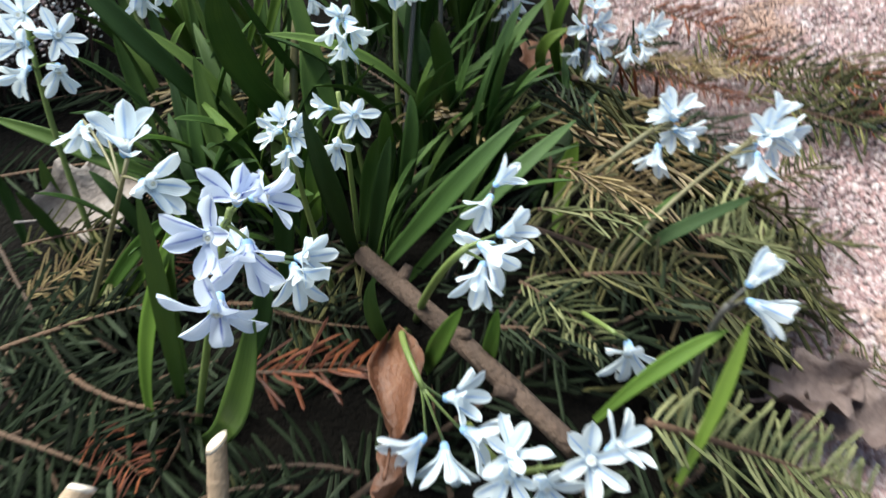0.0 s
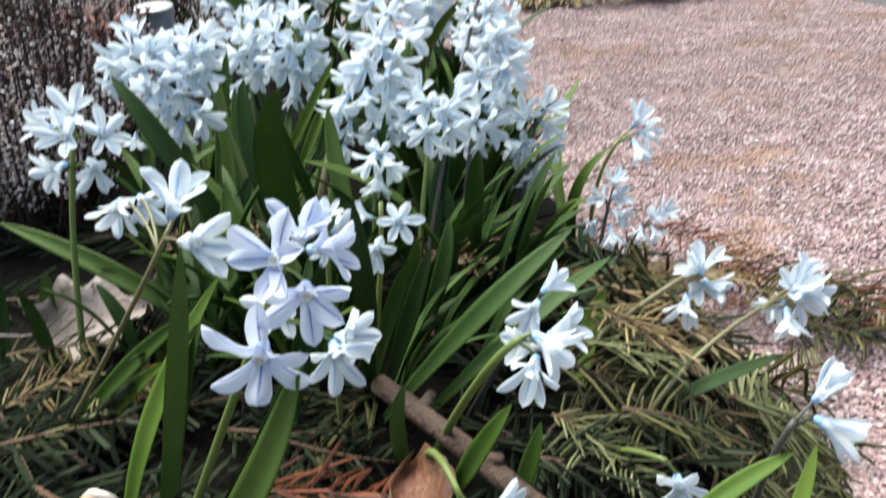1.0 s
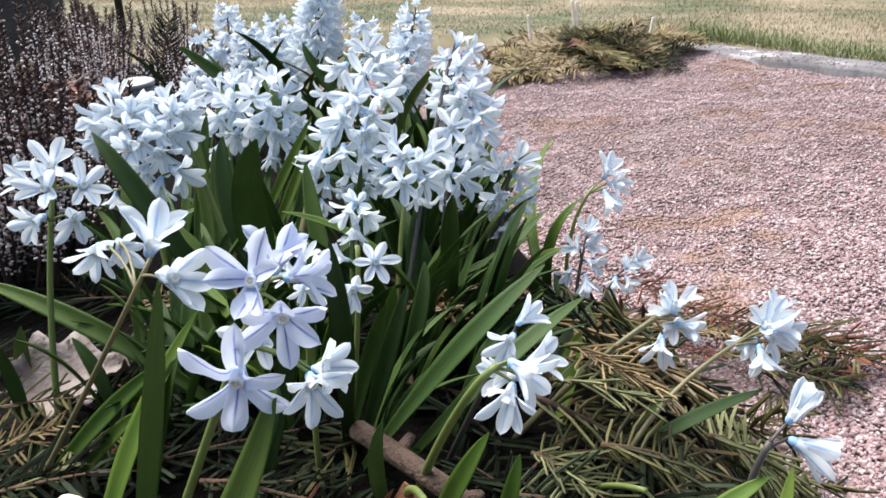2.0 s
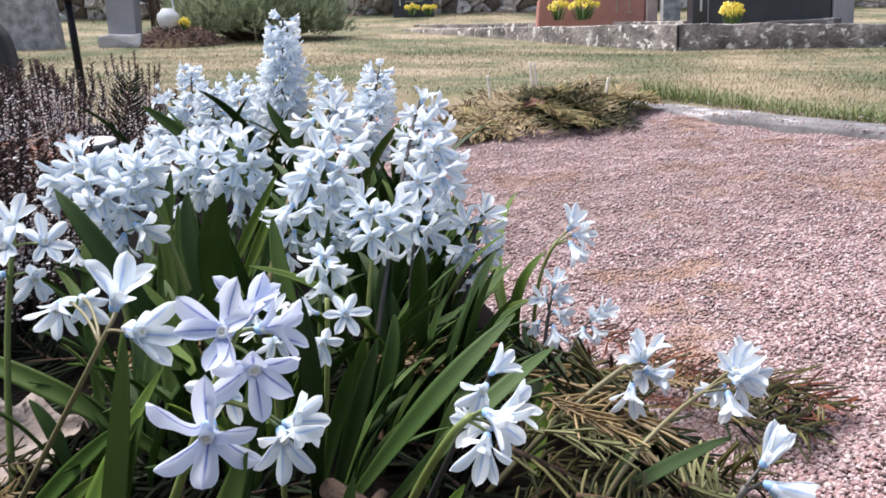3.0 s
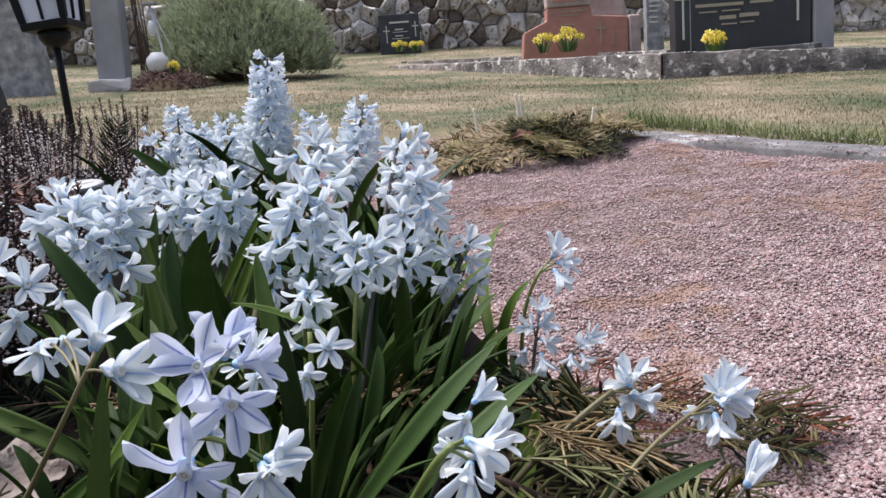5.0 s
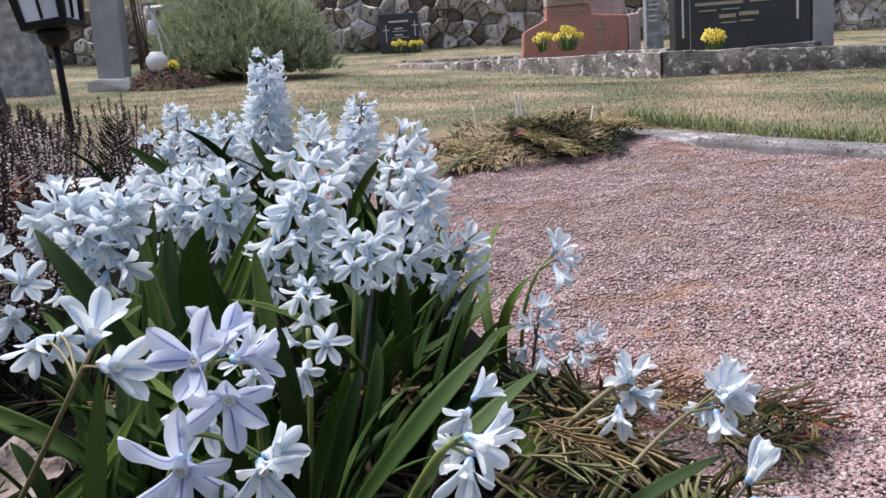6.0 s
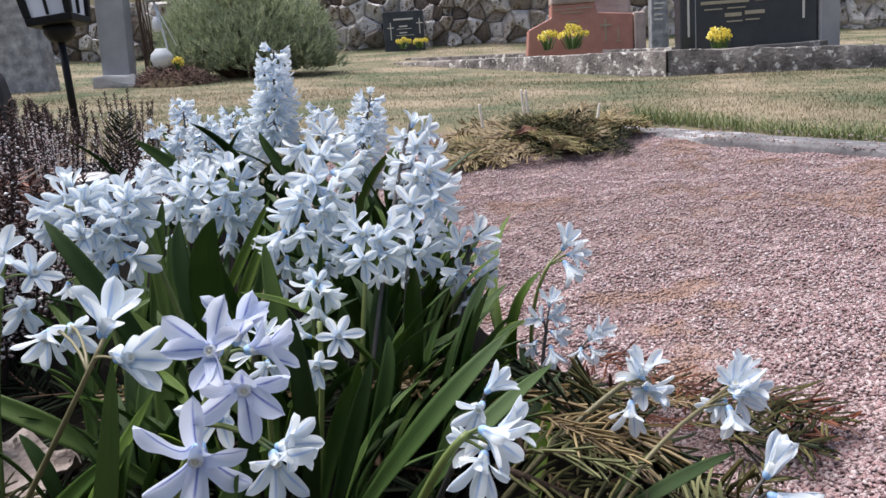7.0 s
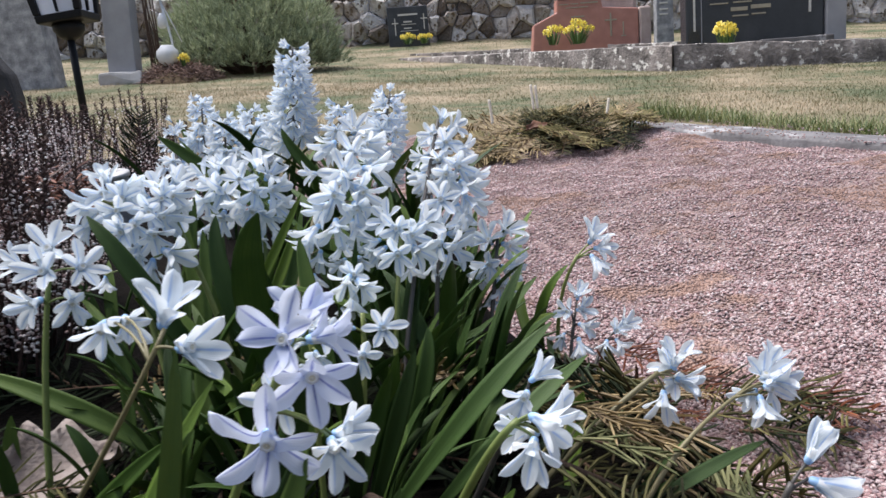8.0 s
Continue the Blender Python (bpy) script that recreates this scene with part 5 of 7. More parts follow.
gravel_edge_squill = flower_plant(0.045, 0.130, "squill with white flowers held out over the gravel")
floret(gravel_edge_squill, (0.0590, 0.1201, 0.0736), (0.37, -0.39, 0.84), 38, 4, 0.42, 0.92, 0.90)
floret(gravel_edge_squill, (0.0610, 0.1185, 0.0714), (0.83, -0.53, 0.14), 38, 10, 0.42, 0.81, 0.83)
floret(gravel_edge_squill, (0.0589, 0.1168, 0.0687), (0.45, -0.54, -0.71), 36, 4, 0.42, 0.89, 0.30)
stem_to_florets(gravel_edge_squill, (0.045, 0.130, -0.034), (0.032, 0.120, 0.039), (0.052, 0.115, 0.069), 0.0014, 0.0009, STEM_GREEN)
leaf(gravel_edge_squill, (0.045, 0.130, -0.034), (0.012, 0.100, 0.041), (0.046, 0.112, 0.065), 0.0080, (-0.500, -0.600, 0.600), PALE_LEAF, 0.3, 0)
leaf(gravel_edge_squill, (0.045, 0.130, -0.034), (0.003, 0.090, 0.038), (0.036, 0.101, 0.042), 0.0090, (-0.400, -0.600, 0.800), PALE_LEAF, 0.3, 0)
leaf(gravel_edge_squill, (0.045, 0.130, -0.034), (0.031, 0.140, 0.058), (0.033, 0.070, -0.000), 0.0070, (0.600, -0.700, 0.400), LEAF, 0.3, 0)
leaf(gravel_edge_squill, (0.045, 0.130, -0.034), (0.005, 0.180, 0.049), (0.044, 0.251, 0.077), 0.0090, (-0.500, -0.600, 0.500), LEAF, 0.3, 0)

tall_squill = flower_plant(-0.167, 0.460, "tall squill with a dense upright white spike")
raceme(tall_squill, (-0.167, 0.460, 0.035), (-0.158, 0.460, 0.126), (-0.149, 0.460, 0.218), 51, 0.572343, 13, STEM_DARK, 1.0976, False, 0.0117)
tuft(tall_squill, -0.167, 0.460, 4, 13, 0.14, 0.011, 0.5, LEAF, None)

back_spike_squill = flower_plant(-0.085, 0.343, "squill with a dense white spike")
raceme(back_spike_squill, (-0.085, 0.343, 0.025), (-0.072, 0.361, 0.096), (-0.057, 0.380, 0.167), 41, 0.573685, 14, STEM_DARK, 0.9996, False, 0.01014)
tuft(back_spike_squill, -0.085, 0.343, 3, 14, 0.125, 0.011, 0.5, LEAF, None)

back_spike_squill = flower_plant(-0.109, 0.420, "squill with a short white spike")
raceme(back_spike_squill, (-0.109, 0.420, 0.032), (-0.107, 0.420, 0.097), (-0.106, 0.420, 0.162), 19, 0.730912, 15, STEM_DARK, 0.931, False, 0.0078)
tuft(back_spike_squill, -0.109, 0.420, 2, 15, 0.125, 0.011, 0.5, LEAF, None)

back_squill = flower_plant(-0.271, 0.550, "squill with a white head at the back of the bed")
raceme(back_squill, (-0.271, 0.550, 0.045), (-0.269, 0.550, 0.113), (-0.268, 0.550, 0.182), 26, 0.648045, 16, STEM_DARK, 0.98, False, 0.00936)
tuft(back_squill, -0.271, 0.550, 2, 16, 0.125, 0.011, 0.5, LEAF, None)

back_squill = flower_plant(-0.198, 0.478, "squill with a white head at the back of the bed")
raceme(back_squill, (-0.198, 0.478, 0.037), (-0.204, 0.499, 0.101), (-0.210, 0.520, 0.164), 29, 0.634194, 17, STEM_DARK, 0.98, False, 0.01014)
tuft(back_squill, -0.198, 0.478, 2, 17, 0.125, 0.011, 0.5, LEAF, None)

back_squill = flower_plant(-0.226, 0.458, "squill with a white head at the back of the bed")
raceme(back_squill, (-0.226, 0.458, 0.034), (-0.227, 0.469, 0.096), (-0.227, 0.480, 0.158), 26, 0.670016, 18, STEM_DARK, 0.98, False, 0.01014)
tuft(back_squill, -0.226, 0.458, 2, 18, 0.125, 0.011, 0.5, LEAF, None)

back_squill = flower_plant(-0.199, 0.527, "squill with a white head at the back of the bed")
raceme(back_squill, (-0.199, 0.527, 0.042), (-0.196, 0.539, 0.101), (-0.194, 0.550, 0.160), 22, 0.674724, 19, STEM_DARK, 0.931, False, 0.00936)
tuft(back_squill, -0.199, 0.527, 2, 19, 0.125, 0.011, 0.5, LEAF, None)

back_squill = flower_plant(-0.274, 0.452, "squill with a low white head at the back of the bed")
raceme(back_squill, (-0.274, 0.452, 0.034), (-0.286, 0.501, 0.095), (-0.299, 0.550, 0.156), 20, 0.558622, 20, STEM_DARK, 0.931, False, 0.00936)
tuft(back_squill, -0.274, 0.452, 2, 20, 0.125, 0.011, 0.5, LEAF, None)

leafy_squill = flower_plant(-0.137, 0.306, "clump of erect dark green squill leaves")
tuft(leafy_squill, -0.137, 0.306, 3, 21, 0.125, 0.011, 0.5, LEAF, None)

leafy_squill = flower_plant(-0.089, 0.252, "clump of erect dark green squill leaves")
tuft(leafy_squill, -0.089, 0.252, 3, 22, 0.125, 0.011, 0.5, LEAF, None)

back_squill = flower_plant(-0.046, 0.224, "squill with a white head behind the spike")
raceme(back_squill, (-0.046, 0.224, 0.014), (-0.030, 0.237, 0.075), (-0.020, 0.250, 0.136), 15, 0.718402, 23, STEM_DARK, 0.931, False, 0.0078)
tuft(back_squill, -0.046, 0.224, 2, 23, 0.125, 0.011, 0.5, LEAF, None)

between_leaves = flower_plant(-0.120, 0.120, "clump of upright dark green squill leaves between the flower heads")
leaf(between_leaves, (-0.167, 0.125, 0.032), (-0.163, 0.135, 0.076), (-0.158, 0.145, 0.113), 0.0080, (0.1, -0.95, 0.3), LEAF, 0.30, 6)
leaf(between_leaves, (-0.156, 0.120, 0.032), (-0.158, 0.130, 0.068), (-0.165, 0.140, 0.106), 0.0085, (0.1, -0.95, 0.3), LEAF, 0.30, 6)
leaf(between_leaves, (-0.149, 0.110, 0.035), (-0.149, 0.120, 0.068), (-0.151, 0.130, 0.096), 0.0070, (0.1, -0.95, 0.3), LEAF, 0.30, 6)
leaf(between_leaves, (-0.134, 0.105, 0.036), (-0.114, 0.115, 0.076), (-0.094, 0.125, 0.112), 0.0055, (0.1, -0.95, 0.3), PALE_LEAF, 0.60, 6)
leaf(between_leaves, (-0.124, 0.100, 0.036), (-0.105, 0.110, 0.072), (-0.097, 0.120, 0.097), 0.0060, (0.1, -0.95, 0.3), PALE_LEAF, 0.60, 6)
leaf(between_leaves, (-0.116, 0.120, 0.029), (-0.102, 0.130, 0.070), (-0.099, 0.140, 0.088), 0.0085, (0.1, -0.95, 0.3), LEAF, 0.30, 6)
leaf(between_leaves, (-0.069, 0.150, 0.016), (-0.070, 0.160, 0.041), (-0.062, 0.170, 0.093), 0.0100, (0.1, -0.95, 0.3), LEAF, 0.30, 6)
leaf(between_leaves, (-0.034, 0.140, 0.023), (-0.034, 0.150, 0.052), (-0.033, 0.160, 0.089), 0.0090, (0.1, -0.95, 0.3), LEAF, 0.30, 6)
leaf(between_leaves, (-0.053, 0.160, 0.019), (-0.045, 0.170, 0.057), (-0.030, 0.180, 0.097), 0.0080, (0.1, -0.95, 0.3), PALE_LEAF, 0.50, 6)

leafy_squill = flower_plant(-0.090, 0.070, "clump of broad dark green squill leaves")
leaf(leafy_squill, (-0.090, 0.070, -0.006), (-0.112, 0.020, 0.083), (-0.088, 0.000, 0.118), 0.0155, (0.200, -1.000, 0.200), LEAF, 0.2, 0)
leaf(leafy_squill, (-0.100, 0.070, -0.006), (-0.131, 0.060, 0.081), (-0.128, 0.080, 0.109), 0.0100, (0.500, -0.900, 0.200), LEAF, 0.3, 0)
leaf(leafy_squill, (-0.120, 0.070, -0.006), (-0.147, 0.030, 0.089), (-0.175, 0.047, 0.117), 0.0105, (0.500, -0.800, 0.500), LEAF, 0.3, 0)
leaf(leafy_squill, (-0.080, 0.090, -0.006), (-0.100, 0.070, 0.050), (-0.104, 0.050, 0.098), 0.0075, (-0.300, -0.900, 0.300), LEAF, 0.3, 0)

leafy_squill = flower_plant(-0.130, 0.400, "clump of dark green squill leaves at the back")
leaf(leafy_squill, (-0.130, 0.400, 0.029), (-0.222, 0.380, 0.118), (-0.251, 0.360, 0.146), 0.0130, (0.100, -0.800, 0.600), LEAF, 0.3, 0)
leaf(leafy_squill, (-0.050, 0.350, 0.029), (-0.135, 0.330, 0.116), (-0.144, 0.340, 0.145), 0.0100, (0.000, -1.000, 0.200), LEAF, 0.3, 0)
leaf(leafy_squill, (0.000, 0.320, 0.029), (-0.047, 0.220, 0.106), (-0.029, 0.260, 0.137), 0.0120, (-0.400, -0.800, 0.300), LEAF, 0.3, 0)
leaf(leafy_squill, (0.000, 0.340, 0.029), (-0.045, 0.240, 0.104), (-0.033, 0.260, 0.127), 0.0110, (-0.400, -0.800, 0.300), LEAF, 0.3, 0)


# leaf clumps that fill the bed between the flower stems
fill = random.Random(77)
for k in range(30):
    fx, fy = fill.uniform(-0.15, -0.02), fill.uniform(0.03, 0.30)
    clump = flower_plant(fx, fy, "tuft of erect dark green squill leaves")
    tuft(clump, fx, fy, 4, 300 + k, fill.uniform(0.075, 0.10), 0.0078, 0.5, LEAF)
for k in range(12):
    fx, fy = fill.uniform(-0.22, -0.02), fill.uniform(0.30, 0.56)
    clump = flower_plant(fx, fy, "tuft of dark green squill leaves at the back of the bed")
    tuft(clump, fx, fy, 3, 400 + k, 0.10, 0.009, 0.5)
for k in range(10):
    fx, fy = fill.uniform(-0.06, -0.01), fill.uniform(-0.02, 0.06)
    clump = flower_plant(fx, fy, "young tuft of narrow green squill leaves")
    tuft(clump, fx, fy, 3, 500 + k, 0.072, 0.0062, 0.6, LEAF, 0.1)
for k in range(6):
    fx, fy = fill.uniform(-0.26, -0.19), fill.uniform(0.07, 0.2)
    clump = flower_plant(fx, fy, "tuft of dark green squill leaves beside the heather")
    tuft(clump, fx, fy, 3, 700 + k, 0.075, 0.009, 0.6)
for k in range(16):
    fx, fy = fill.uniform(-0.05, 0.0), fill.uniform(0.02, 0.20)
    clump = flower_plant(fx, fy, "tuft of bright green squill leaves leaning to the gravel")
    tuft(clump, fx, fy, 3, 600 + k, fill.uniform(0.065, 0.09), 0.0084, 0.45, LEAF, fill.uniform(-0.6, 0.8))
for k in range(14):
    fx, fy = fill.uniform(-0.16, -0.06), fill.uniform(-0.02, 0.06)
    clump = flower_plant(fx, fy, "tuft of narrow green squill leaves under the flower heads")
    tuft(clump, fx, fy, 3, 800 + k, fill.uniform(0.055, 0.085), 0.0066, 0.6, PALE_LEAF if k % 5 == 0 else LEAF)


# ---- fir branches ----
def fir_branch(seed, skin, length=0.16, sides=3, label="", flat=0.9, needle=0.029, pitch=0.0056, wide=0.0014, loose=1.0, thick=0.0021):
    """A flat spray: a bent twig with side twigs, all combed with two rows of blunt needles. Built along +x, lying on z = 0."""
    r = random.Random(seed)
    ob = thing("fir_branch", (0, 0, 0), label, "fir branch", "cut fir branches on the bed")
    wv, wf, nv, nf = [], [], [], []

    def twig(a, ang, ln, rad):
        bend = r.uniform(-0.35, 0.35)
        p1 = a + Vector((math.cos(ang), math.sin(ang), 0.12)) * ln * 0.5
        p2 = a + Vector((math.cos(ang + bend), math.sin(ang + bend), r.uniform(-0.05, 0.12))) * ln
        m = max(5, int(ln / 0.012))
        line = [bezier(a, p1, p2, i / m) for i in range(m + 1)]
        tube_data(line, [rad * (1 - 0.7 * i / m) for i in range(m + 1)], 6, wv, wf)
        count = int(ln / pitch)
        for k in range(count):
            s = (k + 0.5) / count
            p, t = bezier(a, p1, p2, s), (bezier(a, p1, p2, min(1, s + 0.02)) - bezier(a, p1, p2, s - 0.02)).normalized()
            across = Vector((-t.y, t.x, 0)).normalized()
            for sg in (-1, 1):
                if r.random() < 0.08:
                    continue
                ln_n = needle * r.uniform(0.7, 1.12) * (1 - 0.45 * max(0, s - 0.75) / 0.25) * min(1, 0.55 + s * 3)
                d = (across * sg * flat + t * (0.5 + loose * r.uniform(-0.25, 0.25)) + Vector((0, 0, 0.25 + loose * r.uniform(-0.4, 0.4)))).normalized()
                sag = Vector((0, 0, (-0.15 + loose * r.uniform(-0.35, 0.35)) * ln_n))
                w = d.cross(Vector((0, 0, 1))).normalized() * wide
                h = w.cross(d).normalized() * 0.0007
                n0 = len(nv)
                swing = t * (0.2 + loose * r.uniform(-0.3, 0.3)) * ln_n
                for q, kw in ((0.0, 0.45), (0.4, 0.9), (0.93, 0.78)):
                    c = p + d * ln_n * q + (sag + swing) * q * q
                    nv.extend((c + w * kw, c + h, c - w * kw, c - h))
                nv.append(p + d * ln_n + sag + swing)
                for q in (0, 4):
                    for e in range(4):
                        nf.append((n0 + q + e, n0 + q + (e + 1) % 4, n0 + q + 4 + (e + 1) % 4, n0 + q + 4 + e))
                for e in range(4):
                    nf.append((n0 + 8 + e, n0 + 8 + (e + 1) % 4, n0 + 12))
        return p1, p2

    a = Vector((-length / 2, 0, 0.004))
    p1, p2 = twig(a, 0.0, length, thick)
    for k in range(sides):
        s = 0.18 + 0.6 * (k + r.random() * 0.6) / max(1, sides)
        twig(bezier(a, p1, p2, s), (1 if k % 2 else -1) * r.uniform(0.6, 0.95), length * r.uniform(0.35, 0.55), thick * 0.62)
    hang(new("twig", mesh_of("twig", wv, wf, [TWIG])), ob)
    tagged(hang(new("needles", mesh_of("needles", nv, nf, [skin], flat=True)), ob), kind="stuff")
    return ob


GREEN_L, OLIVE_L = "cut dark green fir branch lying on the soil", "olive-green fir branch with drying needles"
PALE_L = "pale olive fir spray on a reddish twig"
RUST_L, TAN_L = "dead rust-orange fir twig among green ones", "dry tan fir branch with bleached needles"
SPRAYS = {
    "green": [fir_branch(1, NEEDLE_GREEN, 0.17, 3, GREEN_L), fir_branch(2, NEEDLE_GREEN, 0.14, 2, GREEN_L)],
    "olive": [fir_branch(4, NEEDLE_OLIVE, 0.16, 2, OLIVE_L), fir_branch(5, NEEDLE_OLIVE, 0.13, 1, OLIVE_L)],
    "rust": [fir_branch(7, NEEDLE_RUST, 0.085, 1, RUST_L), fir_branch(8, NEEDLE_RUST, 0.11, 1, RUST_L)],
    "tan": [fir_branch(9, NEEDLE_TAN, 0.14, 2, TAN_L), fir_branch(10, NEEDLE_TAN, 0.10, 1, TAN_L)],
}
SPRAYS["heap"] = [fir_branch(11, NEEDLE_HEAP, 0.19, 3, "fading olive-brown fir branch in the heap", needle=0.034, wide=0.002, loose=0.6), fir_branch(12, NEEDLE_HEAP, 0.16, 2, "fading olive-brown fir branch in the heap", needle=0.032, wide=0.002, loose=0.6), fir_branch(13, NEEDLE_TAN, 0.17, 3, "dead tan fir branch in the heap", needle=0.034, wide=0.002, loose=0.6)]
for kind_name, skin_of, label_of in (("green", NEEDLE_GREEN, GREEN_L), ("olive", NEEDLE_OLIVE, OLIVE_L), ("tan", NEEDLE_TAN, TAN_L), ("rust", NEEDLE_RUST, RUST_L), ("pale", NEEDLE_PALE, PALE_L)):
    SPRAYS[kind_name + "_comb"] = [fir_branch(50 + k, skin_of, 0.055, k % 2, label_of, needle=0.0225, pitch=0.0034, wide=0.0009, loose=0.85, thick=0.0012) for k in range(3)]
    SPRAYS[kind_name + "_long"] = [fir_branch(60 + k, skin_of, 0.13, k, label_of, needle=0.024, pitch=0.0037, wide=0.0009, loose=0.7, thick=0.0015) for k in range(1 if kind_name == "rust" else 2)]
USED = set()


def litter_z(x, y):
    return max(bed_z(x, y), 0.0565 * x + 0.1131 * y - 0.12)


def lay(kind, which, x, y, turn, up=0.006, pitch=None, roll=0.0, size=1.0, floor=None):
    """Lays a copy of a spray on the bed, along its slope. turn: the way its tip points, in degrees."""
    src = SPRAYS[kind][which % len(SPRAYS[kind])]
    floor = floor or litter_z
    c, s, h = math.cos(radians(turn)), math.sin(radians(turn)), 0.05
    if pitch is None:
        pitch = math.degrees(math.atan2(floor(x + h * c, y + h * s) - floor(x - h * c, y - h * s), 2 * h))
    across = math.degrees(math.atan2(floor(x - h * s, y + h * c) - floor(x + h * s, y - h * c), 2 * h))
    m = Matrix.Translation((x, y, floor(x, y) + up)) @ Matrix.Rotation(radians(turn), 4, "Z") @ Matrix.Rotation(radians(-pitch), 4, "Y") @ Matrix.Rotation(radians(roll + across), 4, "X") @ Matrix.Scale(size, 4)
    if src.name not in USED:
        USED.add(src.name)
        src.matrix_basis = m
        return src
    ob = copy_thing(src, m)
    ob.scale = (size, size, size)
    return ob


# the sprays that stand out
lay("olive_comb", 0, 0.163, -0.002, 25, 0.010, roll=0, size=0.74)
lay("green_comb", 1, 0.115, -0.065, 8, 0.008, roll=0, size=1.18)
lay("green_comb", 2, 0.077, -0.090, 49, 0.008, roll=0, size=1.30)
lay("pale_comb", 0, 0.038, -0.021, 14, 0.026, roll=-22, size=0.78)
lay("pale_comb", 1, 0.100, 0.021, 52, 0.026, roll=-18, size=1.20)
lay("pale_comb", 2, 0.119, 0.012, 48, 0.022, roll=0, size=1.20)
lay("olive_comb", 3, 0.054, -0.036, 28, 0.018, roll=-10, size=0.93)
lay("pale_comb", 4, 0.026, -0.054, -30, 0.016, roll=-10, size=0.68)
lay("olive_comb", 5, 0.165, 0.128, 3, 0.016, roll=0, size=0.87)
lay("olive_comb", 0, -0.191, -0.008, 11, 0.024, roll=0, size=0.77)
lay("tan_comb", 1, -0.188, -0.028, 48, 0.022, roll=0, size=0.60)
lay("pale_comb", 2, -0.169, -0.052, 21, 0.020, roll=0, size=0.63)
lay("olive_comb", 3, -0.159, -0.022, 13, 0.016, roll=0, size=0.60)
lay("pale_long", 3, 0.093, -0.092, 19, 0.034, roll=0, size=1.00)
lay("tan_comb", 4, 0.042, -0.005, -9, 0.026, roll=-25, size=0.74)
lay("pale_comb", 5, 0.042, -0.004, -15, 0.020, roll=-15, size=0.66)
lay("pale_long", 6, 0.101, 0.037, 47, 0.014, roll=0, size=0.72)
lay("tan_long", 7, 0.123, 0.248, -27, 0.016, roll=-15, size=0.73)
lay("rust_long", 8, 0.119, 0.237, -36, 0.010, roll=-15, size=0.66)
lay("olive_comb", 9, 0.192, 0.223, -20, 0.012, roll=0, size=1.17)
lay("tan_comb", 10, -0.021, 0.050, -31, 0.024, roll=-25, size=1.03)
lay("rust_comb", 11, -0.067, -0.087, -8, 0.018, roll=-20, size=0.98)
lay("green_comb", 12, -0.176, -0.057, 19, 0.018, roll=0, size=1.28)
lay("green_long", 13, -0.198, -0.038, -46, 0.014, roll=10, size=0.85)
lay("green_comb", 14, -0.138, -0.096, -37, 0.014, roll=0, size=1.27)
lay("green_comb", 15, -0.130, -0.091, -175, 0.012, roll=0, size=0.95)
lay("green_comb", 16, 0.025, -0.062, 8, 0.012, roll=0, size=0.92)
lay("green_comb", 17, -0.069, -0.110, 166, 0.010, roll=0, size=0.99)
lay("olive_long", 18, 0.099, 0.085, 56, 0.010, roll=0, size=1.30)
lay("olive_long", 19, 0.116, 0.047, 39, 0.010, roll=0, size=1.16)
lay("olive_comb", 20, 0.100, 0.003, 10, 0.010, roll=0, size=0.74)
lay("green_comb", 21, -0.163, -0.106, -19, 0.010, roll=0, size=1.30)
lay("olive_comb", 22, 0.039, -0.020, -55, 0.008, roll=0, size=0.72)
lay("green_comb", 23, -0.073, -0.052, -31, 0.006, roll=0, size=0.92)
lay("rust_comb", 24, -0.132, -0.110, -34, 0.014, roll=0, size=0.60)
lay("rust_comb", 25, -0.146, -0.009, -55, 0.010, roll=0, size=0.60)
lay("tan_comb", 26, -0.122, 0.123, -62, 0.020, roll=0, size=0.89)
lay("olive_comb", 27, 0.032, -0.029, 24, 0.006, roll=0, size=0.77)
lay("olive_comb", 28, 0.132, 0.038, 52, 0.006, roll=0, size=1.30)
lay("green_comb", 29, -0.014, 0.012, -39, 0.004, roll=0, size=0.88)
lay("olive_comb", 30, 0.200, 0.186, -37, 0.008, roll=0, size=1.16)
lay("green_comb", 31, -0.176, -0.049, 152, 0.010, roll=0, size=0.97)
lay("olive_comb", 32, 0.098, -0.027, 41, 0.008, roll=0, size=1.30)
lay("green_comb", 33, -0.009, -0.031, 135, 0.004, roll=0, size=0.76)
lay("rust_comb", 34, 0.224, 0.196, 4, 0.006, roll=0, size=0.60)
lay("green_comb", 35, -0.087, -0.121, 174, 0.012, roll=0, size=0.94)
lay("green_comb", 36, 0.052, -0.027, 21, 0.004, roll=0, size=0.93)
lay("olive_comb", 37, 0.013, 0.068, 25, 0.006, roll=0, size=0.66)
lay("green_comb", 38, 0.040, 0.082, 157, 0.004, roll=0, size=0.75)
lay("olive_comb", 0, 0.186, 0.212, -9, 0.010, size=1.20)
lay("green_long", 1, 0.092, 0.089, 61, 0.010, size=1.20)
lay("rust_comb", 2, 0.225, 0.209, -56, 0.008, size=1.20)
lay("olive_long", 3, 0.129, 0.095, 52, 0.008, size=1.20)
lay("tan_comb", 4, 0.053, 0.012, 11, 0.016, size=0.76)
lay("green_comb", 5, 0.197, 0.183, -33, 0.006, size=1.20)
lay("rust_comb", 6, 0.161, 0.259, -61, 0.016, size=0.97)
lay("olive_comb", 7, 0.235, 0.226, -58, 0.008, size=1.11)
lay("rust_comb", 8, 0.122, 0.310, -57, 0.014, size=1.13)
lay("green_comb", 9, 0.187, 0.254, -35, 0.004, size=1.12)
lay("rust", 0, -0.327, 0.300, 10, 0.094, size=1.0)
lay("rust", 1, -0.338, 0.300, 10, 0.077, size=1.0)
